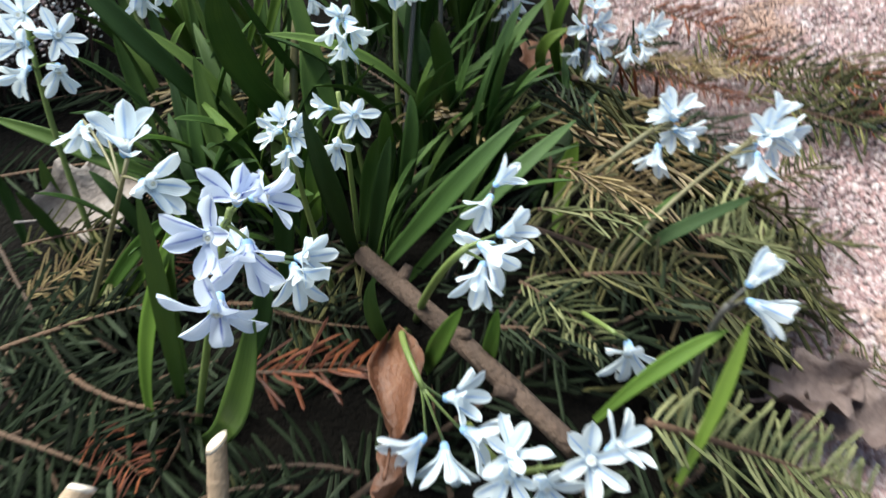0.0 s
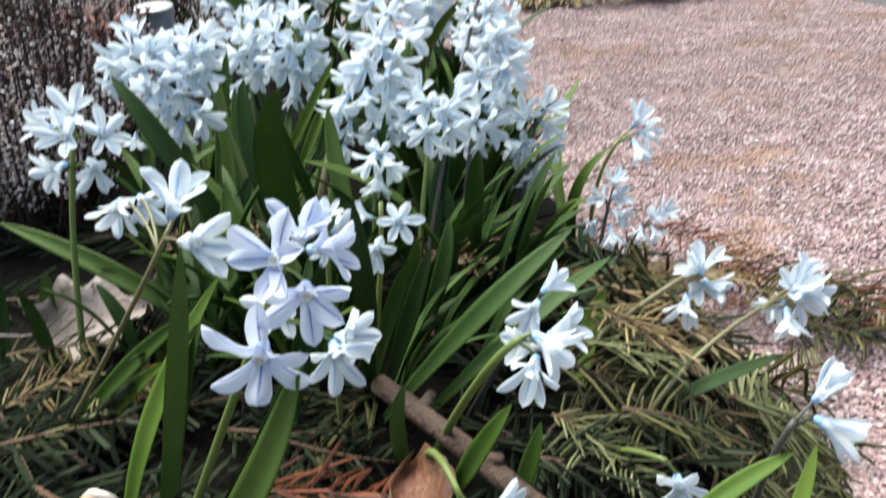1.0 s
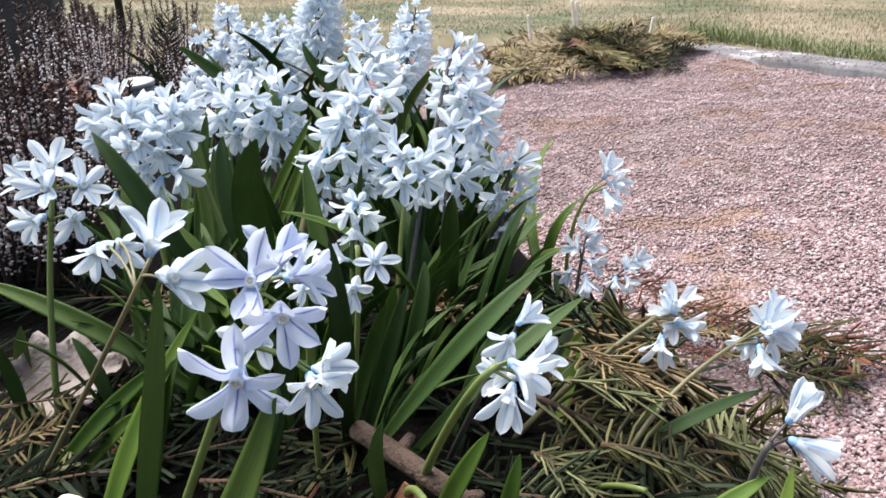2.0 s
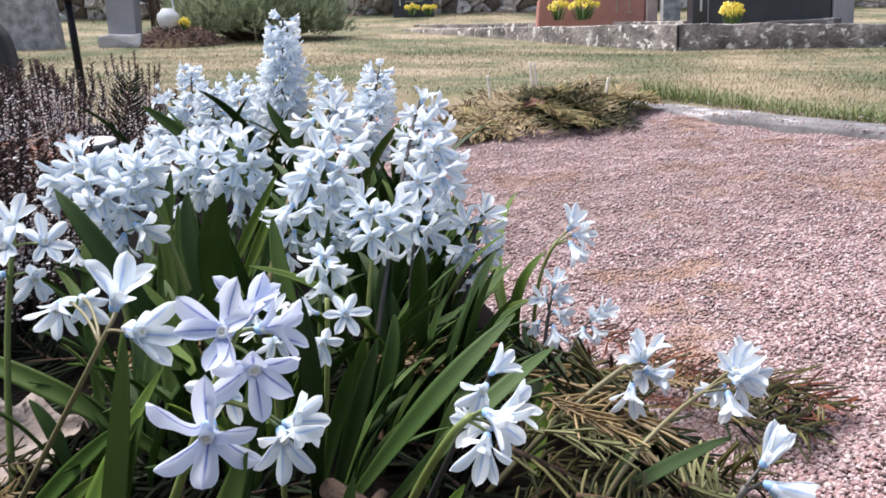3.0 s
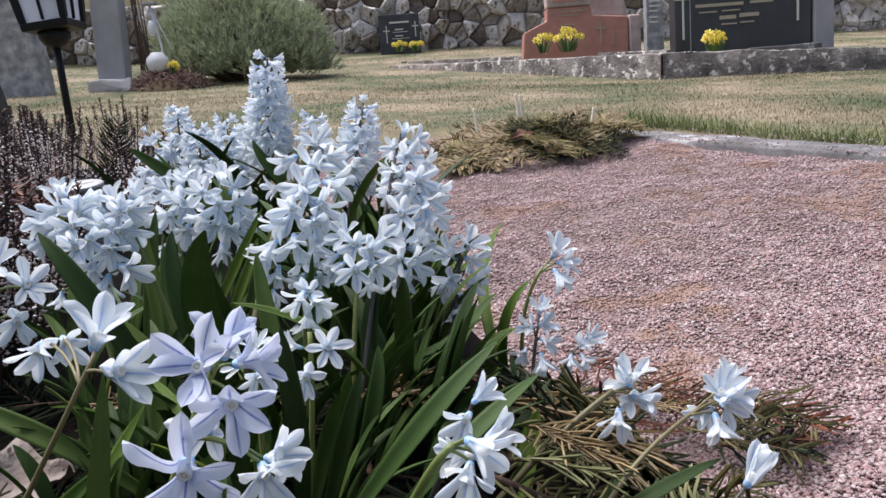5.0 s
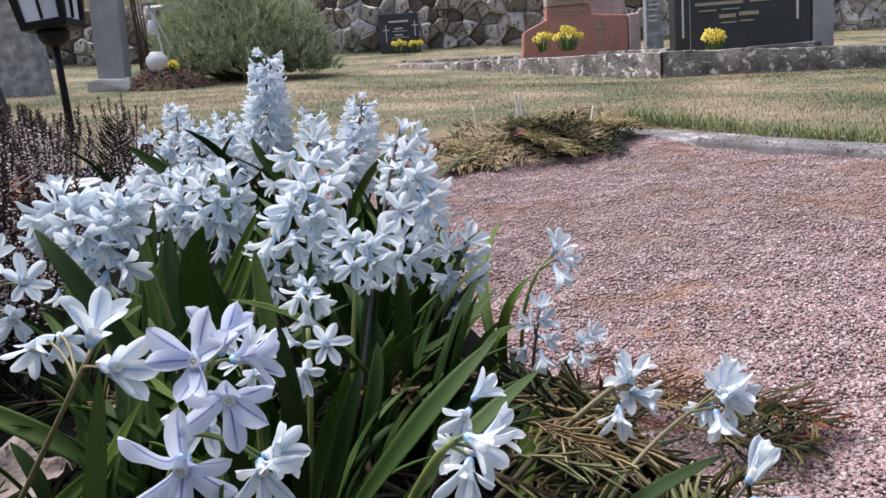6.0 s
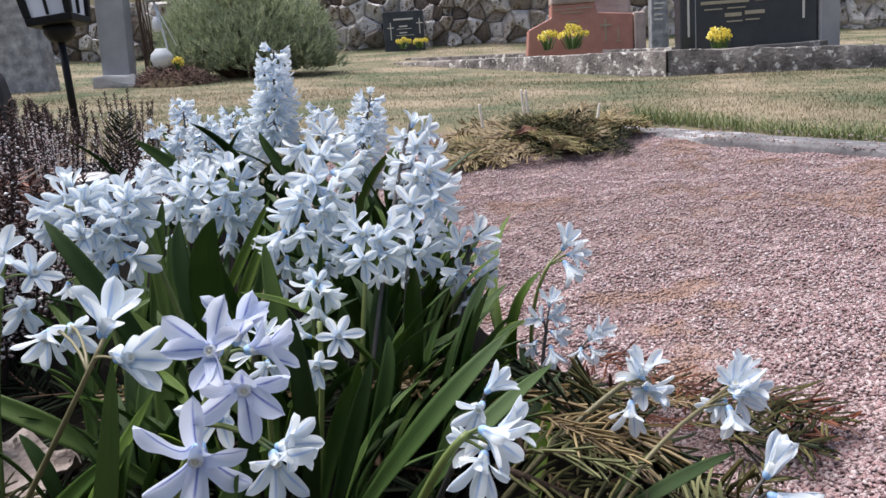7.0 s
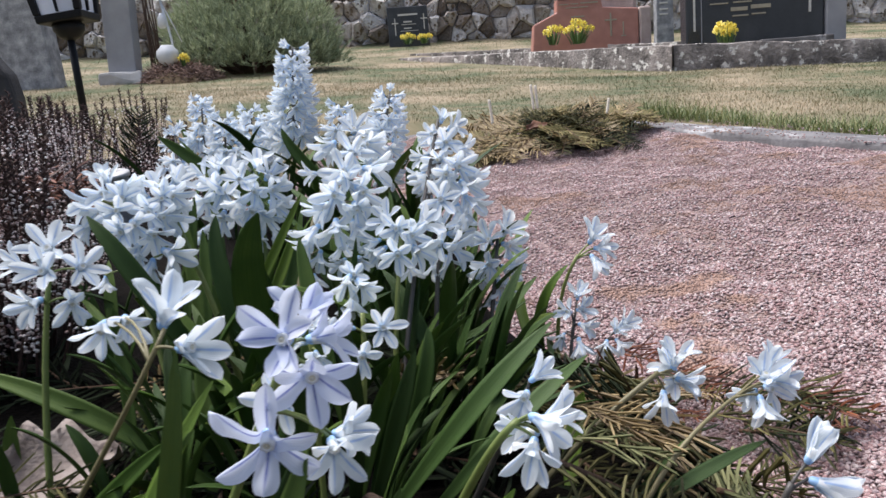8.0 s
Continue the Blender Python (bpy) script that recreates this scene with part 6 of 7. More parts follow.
lay("rust", 0, -0.313, 0.300, 10, 0.084, size=1.0)
lay("rust", 1, 0.085, 0.10, 170, 0.014)
lay("tan", 0, 0.095, 0.125, 155, 0.012, size=0.8)
lay("olive", 1, 0.095, 0.085, -8, 0.008)
lay("olive", 0, 0.10, 0.16, 25, 0.008, size=0.8)
lay("tan", 0, 0.075, 0.19, 20, 0.010, size=0.85)
lay("tan", 1, 0.085, 0.155, -25, 0.012)
lay("green", 1, 0.03, 0.22, -30, 0.006)
litter = random.Random(21)
for k in range(14):
    ly = litter.uniform(0.04, 0.29)
    lx = litter.uniform(0.04, 0.105 if ly < 0.13 else 0.165 - 0.25 * max(0.0, ly - 0.2))
    kind = litter.choices(["olive", "green", "tan", "rust"], [4, 3, 1.6, 1.2])[0]
    lay(kind + "_comb", litter.randrange(3), lx, ly, litter.uniform(-60, 60), litter.uniform(0.002, 0.012), roll=litter.uniform(-10, 10), size=litter.uniform(0.9, 1.3))
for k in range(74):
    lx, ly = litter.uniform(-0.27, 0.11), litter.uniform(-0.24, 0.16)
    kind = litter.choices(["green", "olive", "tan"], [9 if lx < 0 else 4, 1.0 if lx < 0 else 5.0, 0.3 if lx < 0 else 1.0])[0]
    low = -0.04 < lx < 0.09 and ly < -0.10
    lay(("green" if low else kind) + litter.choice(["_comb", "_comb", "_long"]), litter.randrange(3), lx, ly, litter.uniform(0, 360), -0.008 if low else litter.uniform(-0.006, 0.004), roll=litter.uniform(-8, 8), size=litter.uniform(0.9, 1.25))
for k in range(7):
    ly = -0.24 + 0.06 * k
    lay(litter.choice(["green_comb", "olive_comb", "olive_comb"]), k, bed_edge(ly) - 0.045 + litter.uniform(-0.015, 0.01), ly, litter.uniform(-45, 35), 0.003, size=0.75)


# a green sprig upright among the heather
for k, (turn, tip) in enumerate(((78, 80), (108, 84))):
    lay("green_long", k, -0.412 + 0.012 * k, 0.70, turn, 0.085, pitch=tip, size=1.15, floor=bed_z)


# the heap of cut branches at the back of the plot
def heap_z(x, y):
    k = max(0.0, 1 - ((x - 0.22) / 0.24) ** 2 - ((y - 1.46) / 0.22) ** 2)
    return 0.0565 * x + 0.1131 * y - 0.122 + 0.034 * k


heap_core = sheet("heap_litter", np.linspace(0.03, 0.41, 25), np.linspace(1.33, 1.69, 25), lambda x, y: heap_z(x, y) - 0.014, LITTER)
tagged(heap_core, "dark needle litter under the heap of branches", "litter", kind="structure")
for k in range(84):
    a, q = litter.uniform(0, 6.28), litter.random() ** 0.85
    hx, hy = 0.215 + 0.19 * q * math.cos(a), 1.445 + 0.18 * q * math.sin(a)
    kind = litter.choices(["tan", "heap", "olive", "green"], [4, 3, 1, 0.2] if hx < 0.17 else [1, 3, 5, 1])[0]
    lay("heap" if kind == "tan" else kind, 2 if kind == "tan" else litter.randrange(2), hx, hy, math.degrees(a) + litter.uniform(-40, 40), litter.uniform(-0.002, 0.014), roll=litter.uniform(-25, 25), size=litter.uniform(0.75, 1.0), floor=heap_z)


# ---- sticks and dead leaves ----
def stick(name, a, b, r0, r1, skin, label, bend=0.0, cut=None):
    a, b = Vector(a), Vector(b)
    ob = thing(name, a, label, "stick")
    mid = (a + b) / 2 + Vector((0, 0, bend))
    rr = random.Random(label)
    line = [bezier(a, mid, b, i / 14) for i in range(15)]
    v, f = tube_data(line, [(r0 + (r1 - r0) * i / 14) * rr.uniform(0.96, 1.04) for i in range(15)], 10)
    d = (b - a).normalized()
    side = d.cross(Vector((0.3, 0.2, 1))).normalized()

    def slant(points):
        return [p + d * 0.75 * (p - b).dot(side) if (p - b).length < 1.6 * r1 else p for p in points]

    hang(new("shaft", mesh_of("shaft", slant(v) if cut else v, f, [skin])), ob)
    for k in range(3 if skin is BARK else 0):
        p, d = line[3 + 4 * k], Vector((rr.uniform(-1, 1), rr.uniform(-1, 1), 0.8)).normalized()
        tube_part("knot", [p, p + d * r0 * 1.3, p + d * r0 * 2.2], [r0 * 0.75, r0 * 0.6, r0 * 0.45], skin, ob)
    if cut:
        v, f = tube_data([b - d * r1 * 0.4, b + d * r1 * 0.12, b + d * r1 * 0.2], [r1 * 1.04, r1 * 0.98, r1 * 0.6], 10)
        hang(new("cut_end", mesh_of("cut_end", slant(v), f, [cut])), ob, "pale freshly cut end")
    return ob


def dead_leaf(pos, turn, tilt, roll, length, width, skin, label, lobes=4, curl=0.5, seed=1):
    """A lobed, curled dead leaf with a raised midrib and a stalk."""
    r = random.Random(seed)
    ob = thing("dead_leaf", pos, label, "dead leaf")
    rows, cols, verts, faces = 22, 9, [], []
    for under in (0, 1):
        for i in range(rows):
            s = i / (rows - 1)
            w = width / 2 * math.sin(math.pi * min(1, s * 0.93 + 0.05)) ** 0.75 * (1 + 0.28 * math.sin(s * lobes * 6.28 + seed))
            for j in range(cols):
                u = -1 + 2 * j / (cols - 1)
                z = curl * width * (0.35 * u * u + 0.25 * math.sin(3 * s + seed) * u) + 0.10 * length * math.sin(2.6 * s + seed * 0.7) + 0.03 * width * math.cos(9 * s + 2 * abs(u))
                z += 0.0009 * (1 - min(1, abs(u) * 3))
                verts.append((length * (s - 0.5), u * w, z + 0.0006 * noise.noise(Vector((s * 9, u * 4, seed))) * 3 - 0.0005 * under))
    n = rows * cols
    for i in range(rows - 1):
        for j in range(cols - 1):
            q = (i * cols + j, i * cols + j + 1, (i + 1) * cols + j + 1, (i + 1) * cols + j)
            faces.append(q)
            faces.append(tuple(n + e for e in reversed(q)))
        for j, flip in ((0, 1), (cols - 1, 0)):
            q = (i * cols + j, (i + 1) * cols + j, n + (i + 1) * cols + j, n + i * cols + j)
            faces.append(q if flip else tuple(reversed(q)))
    m = Matrix.Translation(pos) @ Matrix.Rotation(radians(turn), 4, "Z") @ Matrix.Rotation(radians(tilt), 4, "Y") @ Matrix.Rotation(radians(roll), 4, "X")
    blade = hang(new("blade", mesh_of("blade", verts, faces, [skin])), ob)
    blade.matrix_basis = m
    e = Vector((-length / 2, 0, 0.1 * length * math.sin(seed * 0.7)))
    v, f = tube_data([e + Vector((0.004, 0, 0)), e + Vector((-0.006, 0.001, 0.001)), e + Vector((-0.014, 0.003, 0.004))], [0.0005, 0.0006, 0.0008], 5)
    hang(new("leaf_stalk", mesh_of("leaf_stalk", v, f, [skin])), ob).matrix_basis = m
    return ob

stick("fallen_stick", (-0.054, -0.023, 0.008), (0.029, -0.115, 0.003), 0.0042, 0.0036, BARK, "brown barked stick lying across the fir branches", 0.004)
stick("cut_stem", (-0.086, -0.140, -0.012), (-0.083, -0.122, 0.018), 0.0036, 0.0034, PEELED, "upright cut stem with a pale end", 0.0, CUT_WOOD)
stick("cut_stem", (-0.093, -0.194, 0.065), (-0.072, -0.180, 0.083), 0.0027, 0.0027, PEELED, "slanting peeled stem with a pale cut end", 0.0, CUT_WOOD)
dead_leaf((-0.193, 0.026, 0.008), 25, -8, 34, 0.049, 0.040, DRY_GREY, "pale grey dead oak leaf propped on the branches", 3, 0.55, 2)
dead_leaf((-0.033, -0.093, 0.007), 95, -10, 25, 0.044, 0.015, DRY_BROWN, "curled glossy brown dead leaf", 1, 1.9, 3)
dead_leaf((-0.028, -0.122, 0.002), 80, 10, -30, 0.03, 0.014, DRY_BROWN, "curled brown dead leaf under the flowers", 2, 0.9, 5)
dead_leaf((0.139, -0.020, -0.087), 20, 5, 20, 0.05, 0.032, DRY_MAUVE, "greyish brown dead oak leaf at the edge of the gravel", 3, 1.0, 4)
dead_leaf((0.155, -0.030, -0.095), -30, 10, -10, 0.045, 0.03, DRY_MAUVE, "crumpled greyish dead leaf at the edge of the gravel", 3, 0.8, 6)
dead_leaf((0.133, 0.075, -0.066), 10, 5, 15, 0.034, 0.017, DRY_MAUVE, "folded brown dead leaf on the gravel", 2, 0.6, 7)
dead_leaf((0.020, 0.217, -0.036), 60, 0, 10, 0.05, 0.028, DRY_BROWN, "brown dead leaf beside the squill leaves", 2, 0.7, 8)
stick("pale_stake", (0.179, 1.360, 0.132), (0.175, 1.360, 0.183), 0.0031, 0.0027, BARE_WOOD, "thin pale stake standing in the branch heap")
stick("pale_stake", (0.187, 1.360, 0.132), (0.184, 1.360, 0.181), 0.0031, 0.0027, BARE_WOOD, "thin pale stake standing in the branch heap")
stick("pale_stake", (0.335, 1.380, 0.112), (0.340, 1.380, 0.143), 0.0031, 0.0027, BARE_WOOD, "short pale stake standing in the branch heap")
stick("pale_stake", (0.092, 1.360, 0.109), (0.087, 1.360, 0.159), 0.0031, 0.0027, BARE_WOOD, "thin pale stake standing in the branch heap")
dead_leaf((0.189, 1.360, 0.091), 30, 0, 30, 0.07, 0.03, DRY_BROWN, "tan dead leaf caught in the branch heap", 2, 0.7, 9)
dead_leaf((0.308, 1.380, 0.087), 140, 0, 20, 0.05, 0.035, DRY_GREY, "pale dead leaf on the branch heap", 2, 0.5, 10)

# ---- heather ----
def heather(seed, stems=30, height=0.15, spread_r=0.055):
    r = random.Random(seed)
    ob = thing("heather", (0, 0, 0), "withered heather with pale dry bells on dark stems", "heather", "heather in the flower bed")
    wv, wf, places, sizes = [], [], [], []
    for k in range(stems):
        a, q = r.uniform(0, 6.28), r.random() ** 0.5
        base = Vector((0.35 * spread_r * q * math.cos(a), 0.35 * spread_r * q * math.sin(a), -0.005))
        h = height * r.uniform(0.5, 1.0)
        tip = Vector((spread_r * q * math.cos(a), spread_r * q * math.sin(a), h))
        mid = Vector(((base.x + tip.x) * 0.6, (base.y + tip.y) * 0.6, h * 0.4))
        line = [bezier(base, mid, tip, i / 6) for i in range(7)]
        tube_data(line, [0.0011 * (1 - 0.6 * i / 6) for i in range(7)], 5, wv, wf)
        n = 40
        for i in range(n):
            s = 0.3 + 0.62 * (i + r.random()) / n
            p = bezier(base, mid, tip, s)
            b = i * 2.4 + k
            d = 0.0030 * r.uniform(0.6, 1.3)
            places.append((p.x + d * math.cos(b), p.y + d * math.sin(b), p.z))
            sizes.append(0.0017 * r.uniform(0.65, 1.2))
        for i in range(14):
            s = 0.86 + 0.14 * i / 14
            p = bezier(base, mid, tip, s)
            b = i * 2.4
            q2 = p + Vector((0.0035 * math.cos(b), 0.0035 * math.sin(b), 0.003))
            tube_data([p, q2], [0.0009, 0.0004], 4, wv, wf)
    tagged(hang(new("twiggy_growth", mesh_of("twiggy_growth", wv, wf, [HEATH_STEM])), ob), kind="stuff")
    bells = scatter("blossom", np.array(places), np.array(sizes), HEATH_BELL, (0.85, 1.0), 0.06)
    tagged(hang(bells, ob), kind="stuff")
    return ob


HEATHERS = [heather(31), heather(32, 22, 0.17, 0.045), heather(33, 30, 0.12, 0.06)]
heath = random.Random(9)
heath_rows = ((0.16, -0.30), (0.24, -0.33), (0.33, -0.35), (0.28, -0.43), (0.46, -0.44), (0.44, -0.50), (0.54, -0.42), (0.56, -0.56), (0.64, -0.34), (0.66, -0.48), (0.68, -0.64), (0.78, -0.56), (0.80, -0.40), (0.82, -0.72), (0.92, -0.62), (0.94, -0.48), (0.96, -0.80), (1.04, -0.68), (0.20, -0.36), (0.14, -0.35), (0.155, -0.33), (0.185, -0.30), (0.22, -0.30))
for k, (hy, hx) in enumerate(heath_rows):
    hx, hy = hx + heath.uniform(-0.015, 0.015), hy + heath.uniform(-0.015, 0.015)
    src = HEATHERS[k % 3]
    m = Matrix.Translation((hx, hy, bed_z(hx, hy))) @ Matrix.Rotation(heath.uniform(0, 6.28), 4, "Z")
    if k < 3:
        src.matrix_basis = m
    else:
        copy_thing(src, m)


# ---- edging, kerbs, terraces ----
def strip(name, points, width, height, skin, label, cuts=40, rough=0.004, category="kerb", drop=0.08):
    """A long stone or concrete edging that follows a line of (x, y, z of its top)."""
    verts, faces = [], []
    a, b = Vector(points[0]), Vector(points[1])
    d = (b - a)
    side = Vector((-d.y, d.x, 0)).normalized()
    e = math.copysign(0.004, width)
    prof = [(0.0, -drop - height), (0.0, -0.006), (e, 0.0), (width * 0.5, 0.001), (width - e, 0.0), (width, -0.006), (width, -drop - height)]
    for i in range(cuts + 1):
        p = a + d * i / cuts
        for u, z in prof:
            q = p + side * u + Vector((0, 0, z))
            verts.append(q + rough * noise.noise_vector(q * 14))
    n = len(prof)
    for i in range(cuts):
        for k in range(n - 1):
            faces.append((i * n + k, i * n + k + 1, (i + 1) * n + k + 1, (i + 1) * n + k))
    faces += [tuple(range(n)), tuple(cuts * n + k for k in reversed(range(n)))]
    ob = new(name, mesh_of(name, verts, faces, [skin]))
    return tagged(ob, label, category, kind="structure")


def on_plane(x, y, up):
    return (x, y, 0.0565 * x + 0.1131 * y - 0.122 + up)


strip("edging", (on_plane(slab_x(-1.3), -1.3, 0.006), on_plane(slab_x(1.78), 1.78, 0.006)), -0.13, 0.02, CONCRETE, "weathered grey concrete edging with white stains round the gravel", 70, 0.003)
strip("edging", (on_plane(-0.12, 1.78, 0.006), on_plane(slab_x(1.78) + 0.06, 1.79, 0.012)), 0.12, 0.02, CONCRETE, "weathered grey concrete edging along the lawn", 40, 0.003)
strip("kerb", ((1.25, 4.0, 0.382), (3.9, 4.0, 0.262)), 0.14, 0.05, OLD_GRANITE, "lichened dark granite kerb in front of the black headstone", 60, 0.010, drop=0.2)
strip("kerb", ((-0.33, 6.5, 0.574), (1.235, 4.0, 0.380)), 0.14, 0.05, OLD_GRANITE, "lichened granite kerb running back beside the lawn", 60, 0.010, drop=0.2)
strip("kerb", ((-0.25, 7.0, 0.640), (1.75, 4.95, 0.44)), 0.14, 0.05, OLD_GRANITE, "low dark granite kerb before the red headstone", 60, 0.010, drop=0.2)
terrace = new("terrace", mesh_of("terrace", [(1.3, 4.1, 0.365), (4.2, 4.1, 0.24), (4.4, 6.4, 0.42), (1.75, 5.05, 0.42)], [(0, 1, 2, 3)], [GRASS]))
tagged(terrace, "short grass on the raised grave behind the kerb", "lawn", kind="structure")


spill = []
for y, u in zip(rng.uniform(0.1, 1.74, 1500), rng.uniform(0, 1, 1500)):
    x = slab_x(y) + 0.12 * u ** 2.2
    spill.append(on_plane(x, y, 0.008))
tagged(scatter("spilled_chips", np.array(spill), 0.0014 + 0.0024 * rng.beta(1.4, 3.4, len(spill)), PEBBLE), "granite chips spilled onto the concrete edging", "gravel", kind="stuff")


# ---- headstones ----
def slab_outline(name, outline, y, depth, skin, parent, label="", bevel=0.008):
    bm = bmesh.new()
    vs = [bm.verts.new((x, y, z)) for x, z in outline]
    f = bm.faces.new(vs)
    ext = bmesh.ops.extrude_face_region(bm, geom=[f])
    for v in ext["geom"]:
        if isinstance(v, bmesh.types.BMVert):
            v.co.y += depth
    bmesh.ops.recalc_face_normals(bm, faces=bm.faces)
    bmesh.ops.bevel(bm, geom=bm.edges[:], offset=bevel, segments=2, affect="EDGES", profile=0.5)
    return part(name, bm, skin, parent, label)


def bar(parent, x0, x1, z0, z1, y, skin, name="inscription", slope=0.0):
    """A thin raised bar on a stone's face."""
    if name == "inscription":
        z0, z1 = z0 + 0.2 * (z1 - z0), z1 - 0.2 * (z1 - z0)
    return part(name, block((x1 - x0, 0.006, z1 - z0), ((x0 + x1) / 2, y - 0.002, (z0 + z1) / 2), 0.001, lean=slope), skin, parent)


def cross(parent, x, z0, z1, y, arm, w, skin):
    bar(parent, x - w / 2, x + w / 2, z0, z1, y, skin, "cross_post")
    zc = z0 + 0.7 * (z1 - z0)
    bar(parent, x - arm / 2, x - w / 2, zc - w / 2, zc + w / 2, y, skin, "cross_arm")
    bar(parent, x + w / 2, x + arm / 2, zc - w / 2, zc + w / 2, y, skin, "cross_arm")


black = thing("headstone", (1.92, 4.62, 0.30), "wide polished black granite headstone with pale lettering and inlaid staves", "headstone")
slab_outline("stone", [(1.505, 0.30), (1.505, 0.93), (1.60, 0.99), (2.24, 0.99), (2.335, 0.93), (2.335, 0.30)], 4.6, 0.12, BLACK_GRANITE, black)
slab_outline("side_pillar", [(2.345, 0.26), (2.345, 0.92), (2.465, 0.90), (2.465, 0.26)], 4.58, 0.16, GREY_GRANITE, black, "rough grey granite side pillar")
bar(black, 1.595, 1.600, 0.38, 0.95, 4.6, GREY_GRANITE, "groove_strip")
for x0, x1, z0, z1 in ((1.63, 1.92, 0.655, 0.685), (1.96, 2.10, 0.660, 0.685), (1.65, 1.76, 0.625, 0.638), (1.79, 1.90, 0.627, 0.640), (1.775, 1.875, 0.575, 0.612), (1.895, 2.015, 0.582, 0.619), (1.785, 1.88, 0.548, 0.562), (1.90, 1.985, 0.552, 0.566), (1.70, 2.02, 0.76, 0.80), (1.74, 1.98, 0.70, 0.72)):
    bar(black, x0, x1, z0, z1, 4.6, GILT)
cross(black, 1.555, 0.48, 0.82, 4.6, 0.10, 0.012, INLAY)
cross(black, 2.25, 0.545, 0.86, 4.6, 0.10, 0.014, INLAY)
foot_block = thing("plinth", (2.1, 4.44, 0.34), "low pale concrete plinth before the headstone", "plinth")
part("block", roughen(block((0.43, 0.10, 0.10), (2.1, 4.47, 0.345), 0.006), 0.004, 9), CONCRETE, foot_block)

red = thing("headstone", (1.06, 5.55, 0.50), "stepped red granite headstone with a pale name band, cross and candle", "headstone")
slab_outline("stone", [(0.675, 0.42), (0.70, 0.672), (0.865, 0.745), (0.868, 0.83), (1.182, 0.83), (1.195, 0.762), (1.448, 0.738), (1.445, 0.42)], 5.5, 0.14, RED_GRANITE, red)
slab_outline("name_band", [(0.868, 0.832), (0.868, 0.91), (0.93, 0.98), (1.12, 0.98), (1.18, 0.90), (1.182, 0.832)], 5.49, 0.15, PINK_GRANITE, red, "rough pale pink name band", 0.012)
slab_outline("side_block", [(1.452, 0.42), (1.452, 0.745), (1.535, 0.745), (1.535, 0.42)], 5.49, 0.18, PINK_GRANITE, red, "rough pinkish grey flank", 0.012)
cross(red, 1.247, 0.555, 0.715, 5.5, 0.085, 0.011, GILT)
bar(red, 1.332, 1.340, 0.56, 0.65, 5.5, GILT, "candle")
bar(red, 1.318, 1.354, 0.548, 0.557, 5.5, GILT, "candle_foot")
for x0, x1, z0, z1 in ((0.91, 1.14, 0.86, 0.895), (0.885, 0.95, 0.79, 0.803), (0.965, 1.02, 0.79, 0.803), (1.035, 1.16, 0.79, 0.806), (0.93, 1.09, 0.765, 0.776), (0.965, 1.06, 0.70, 0.715)):
    bar(red, x0, x1, z0, z1, 5.49 if z0 > 0.83 else 5.5, GILT if z0 < 0.83 else RED_GRANITE)

rough_top = thing("boulder", (1.35, 5.95, 0.6), "pale rough granite block behind the red headstone", "boulder")
part("stone", roughen(block((0.34, 0.2, 0.5), (1.36, 5.98, 0.72), 0.03), 0.03, 7), PINK_GRANITE, rough_top)

narrow = thing("headstone", (1.92, 6.52, 0.62), "narrow dark grey headstone with pale lettering", "headstone")
slab_outline("stone", [(1.845, 0.45), (1.855, 1.12), (1.99, 1.12), (1.995, 0.45)], 6.5, 0.1, DARK_STONE, narrow)
for z0 in (0.93, 0.89, 0.85, 0.80, 0.76):
    bar(narrow, 1.875, 1.965 - 0.02 * (z0 < 0.86), z0, z0 + 0.022, 6.5, INLAY)

plaque = thing("headstone", (-0.285, 8.42, 0.84), "small black granite headstone against the wall with two crosses", "headstone")
slab_outline("stone", [(-0.503, 0.80), (-0.503, 1.228), (-0.072, 1.222), (-0.068, 0.80)], 8.38, 0.12, BLACK_GRANITE, plaque)
cross(plaque, -0.425, 0.93, 1.11, 8.38, 0.07, 0.010, INLAY)
cross(plaque, -0.115, 0.98, 1.14, 8.38, 0.07, 0.010, INLAY)
for x0, x1, z0, z1 in ((-0.39, -0.18, 1.125, 1.155), (-0.335, -0.245, 1.055, 1.078), (-0.36, -0.20, 1.035, 1.044), (-0.335, -0.25, 0.99, 1.01), (-0.37, -0.18, 0.968, 0.977)):
    bar(plaque, x0, x1, z0, z1, 8.38, INLAY)

tall_grey = thing("headstone", (-2.15, 5.25, 0.5), "tall narrow grey granite headstone on a pale plinth", "headstone")
slab_outline("stone", [(-2.255, 0.52), (-2.232, 1.45), (-2.035, 1.45), (-2.065, 0.52)], 5.2, 0.13, GREY_GRANITE, tall_grey)
part("plinth", roughen(block((0.29, 0.24, 0.10), (-2.15, 5.24, 0.488), 0.015), 0.022, 14), PALE_STONE, tall_grey, "pale weathered plinth")

dark_left = thing("headstone", (-2.75, 5.1, 0.45), "tall speckled dark stone headstone", "headstone")
slab_outline("stone", [(-3.05, 0.45), (-2.98, 1.5), (-2.60, 1.5), (-2.535, 0.45)], 5.0, 0.18, DARK_STONE, dark_left)

own = thing("headstone", (-1.15, 1.45, 0.0), "dark polished headstone with a sloping shoulder beside the heather", "headstone")
slab_outline("stone", [(-1.55, -0.02), (-1.55, 0.40), (-1.02, 0.39), (-0.955, 0.335), (-0.922, 0.29), (-0.912, 0.24), (-0.905, -0.02)], 1.4, 0.05, SLATE, own, "", 0.01)

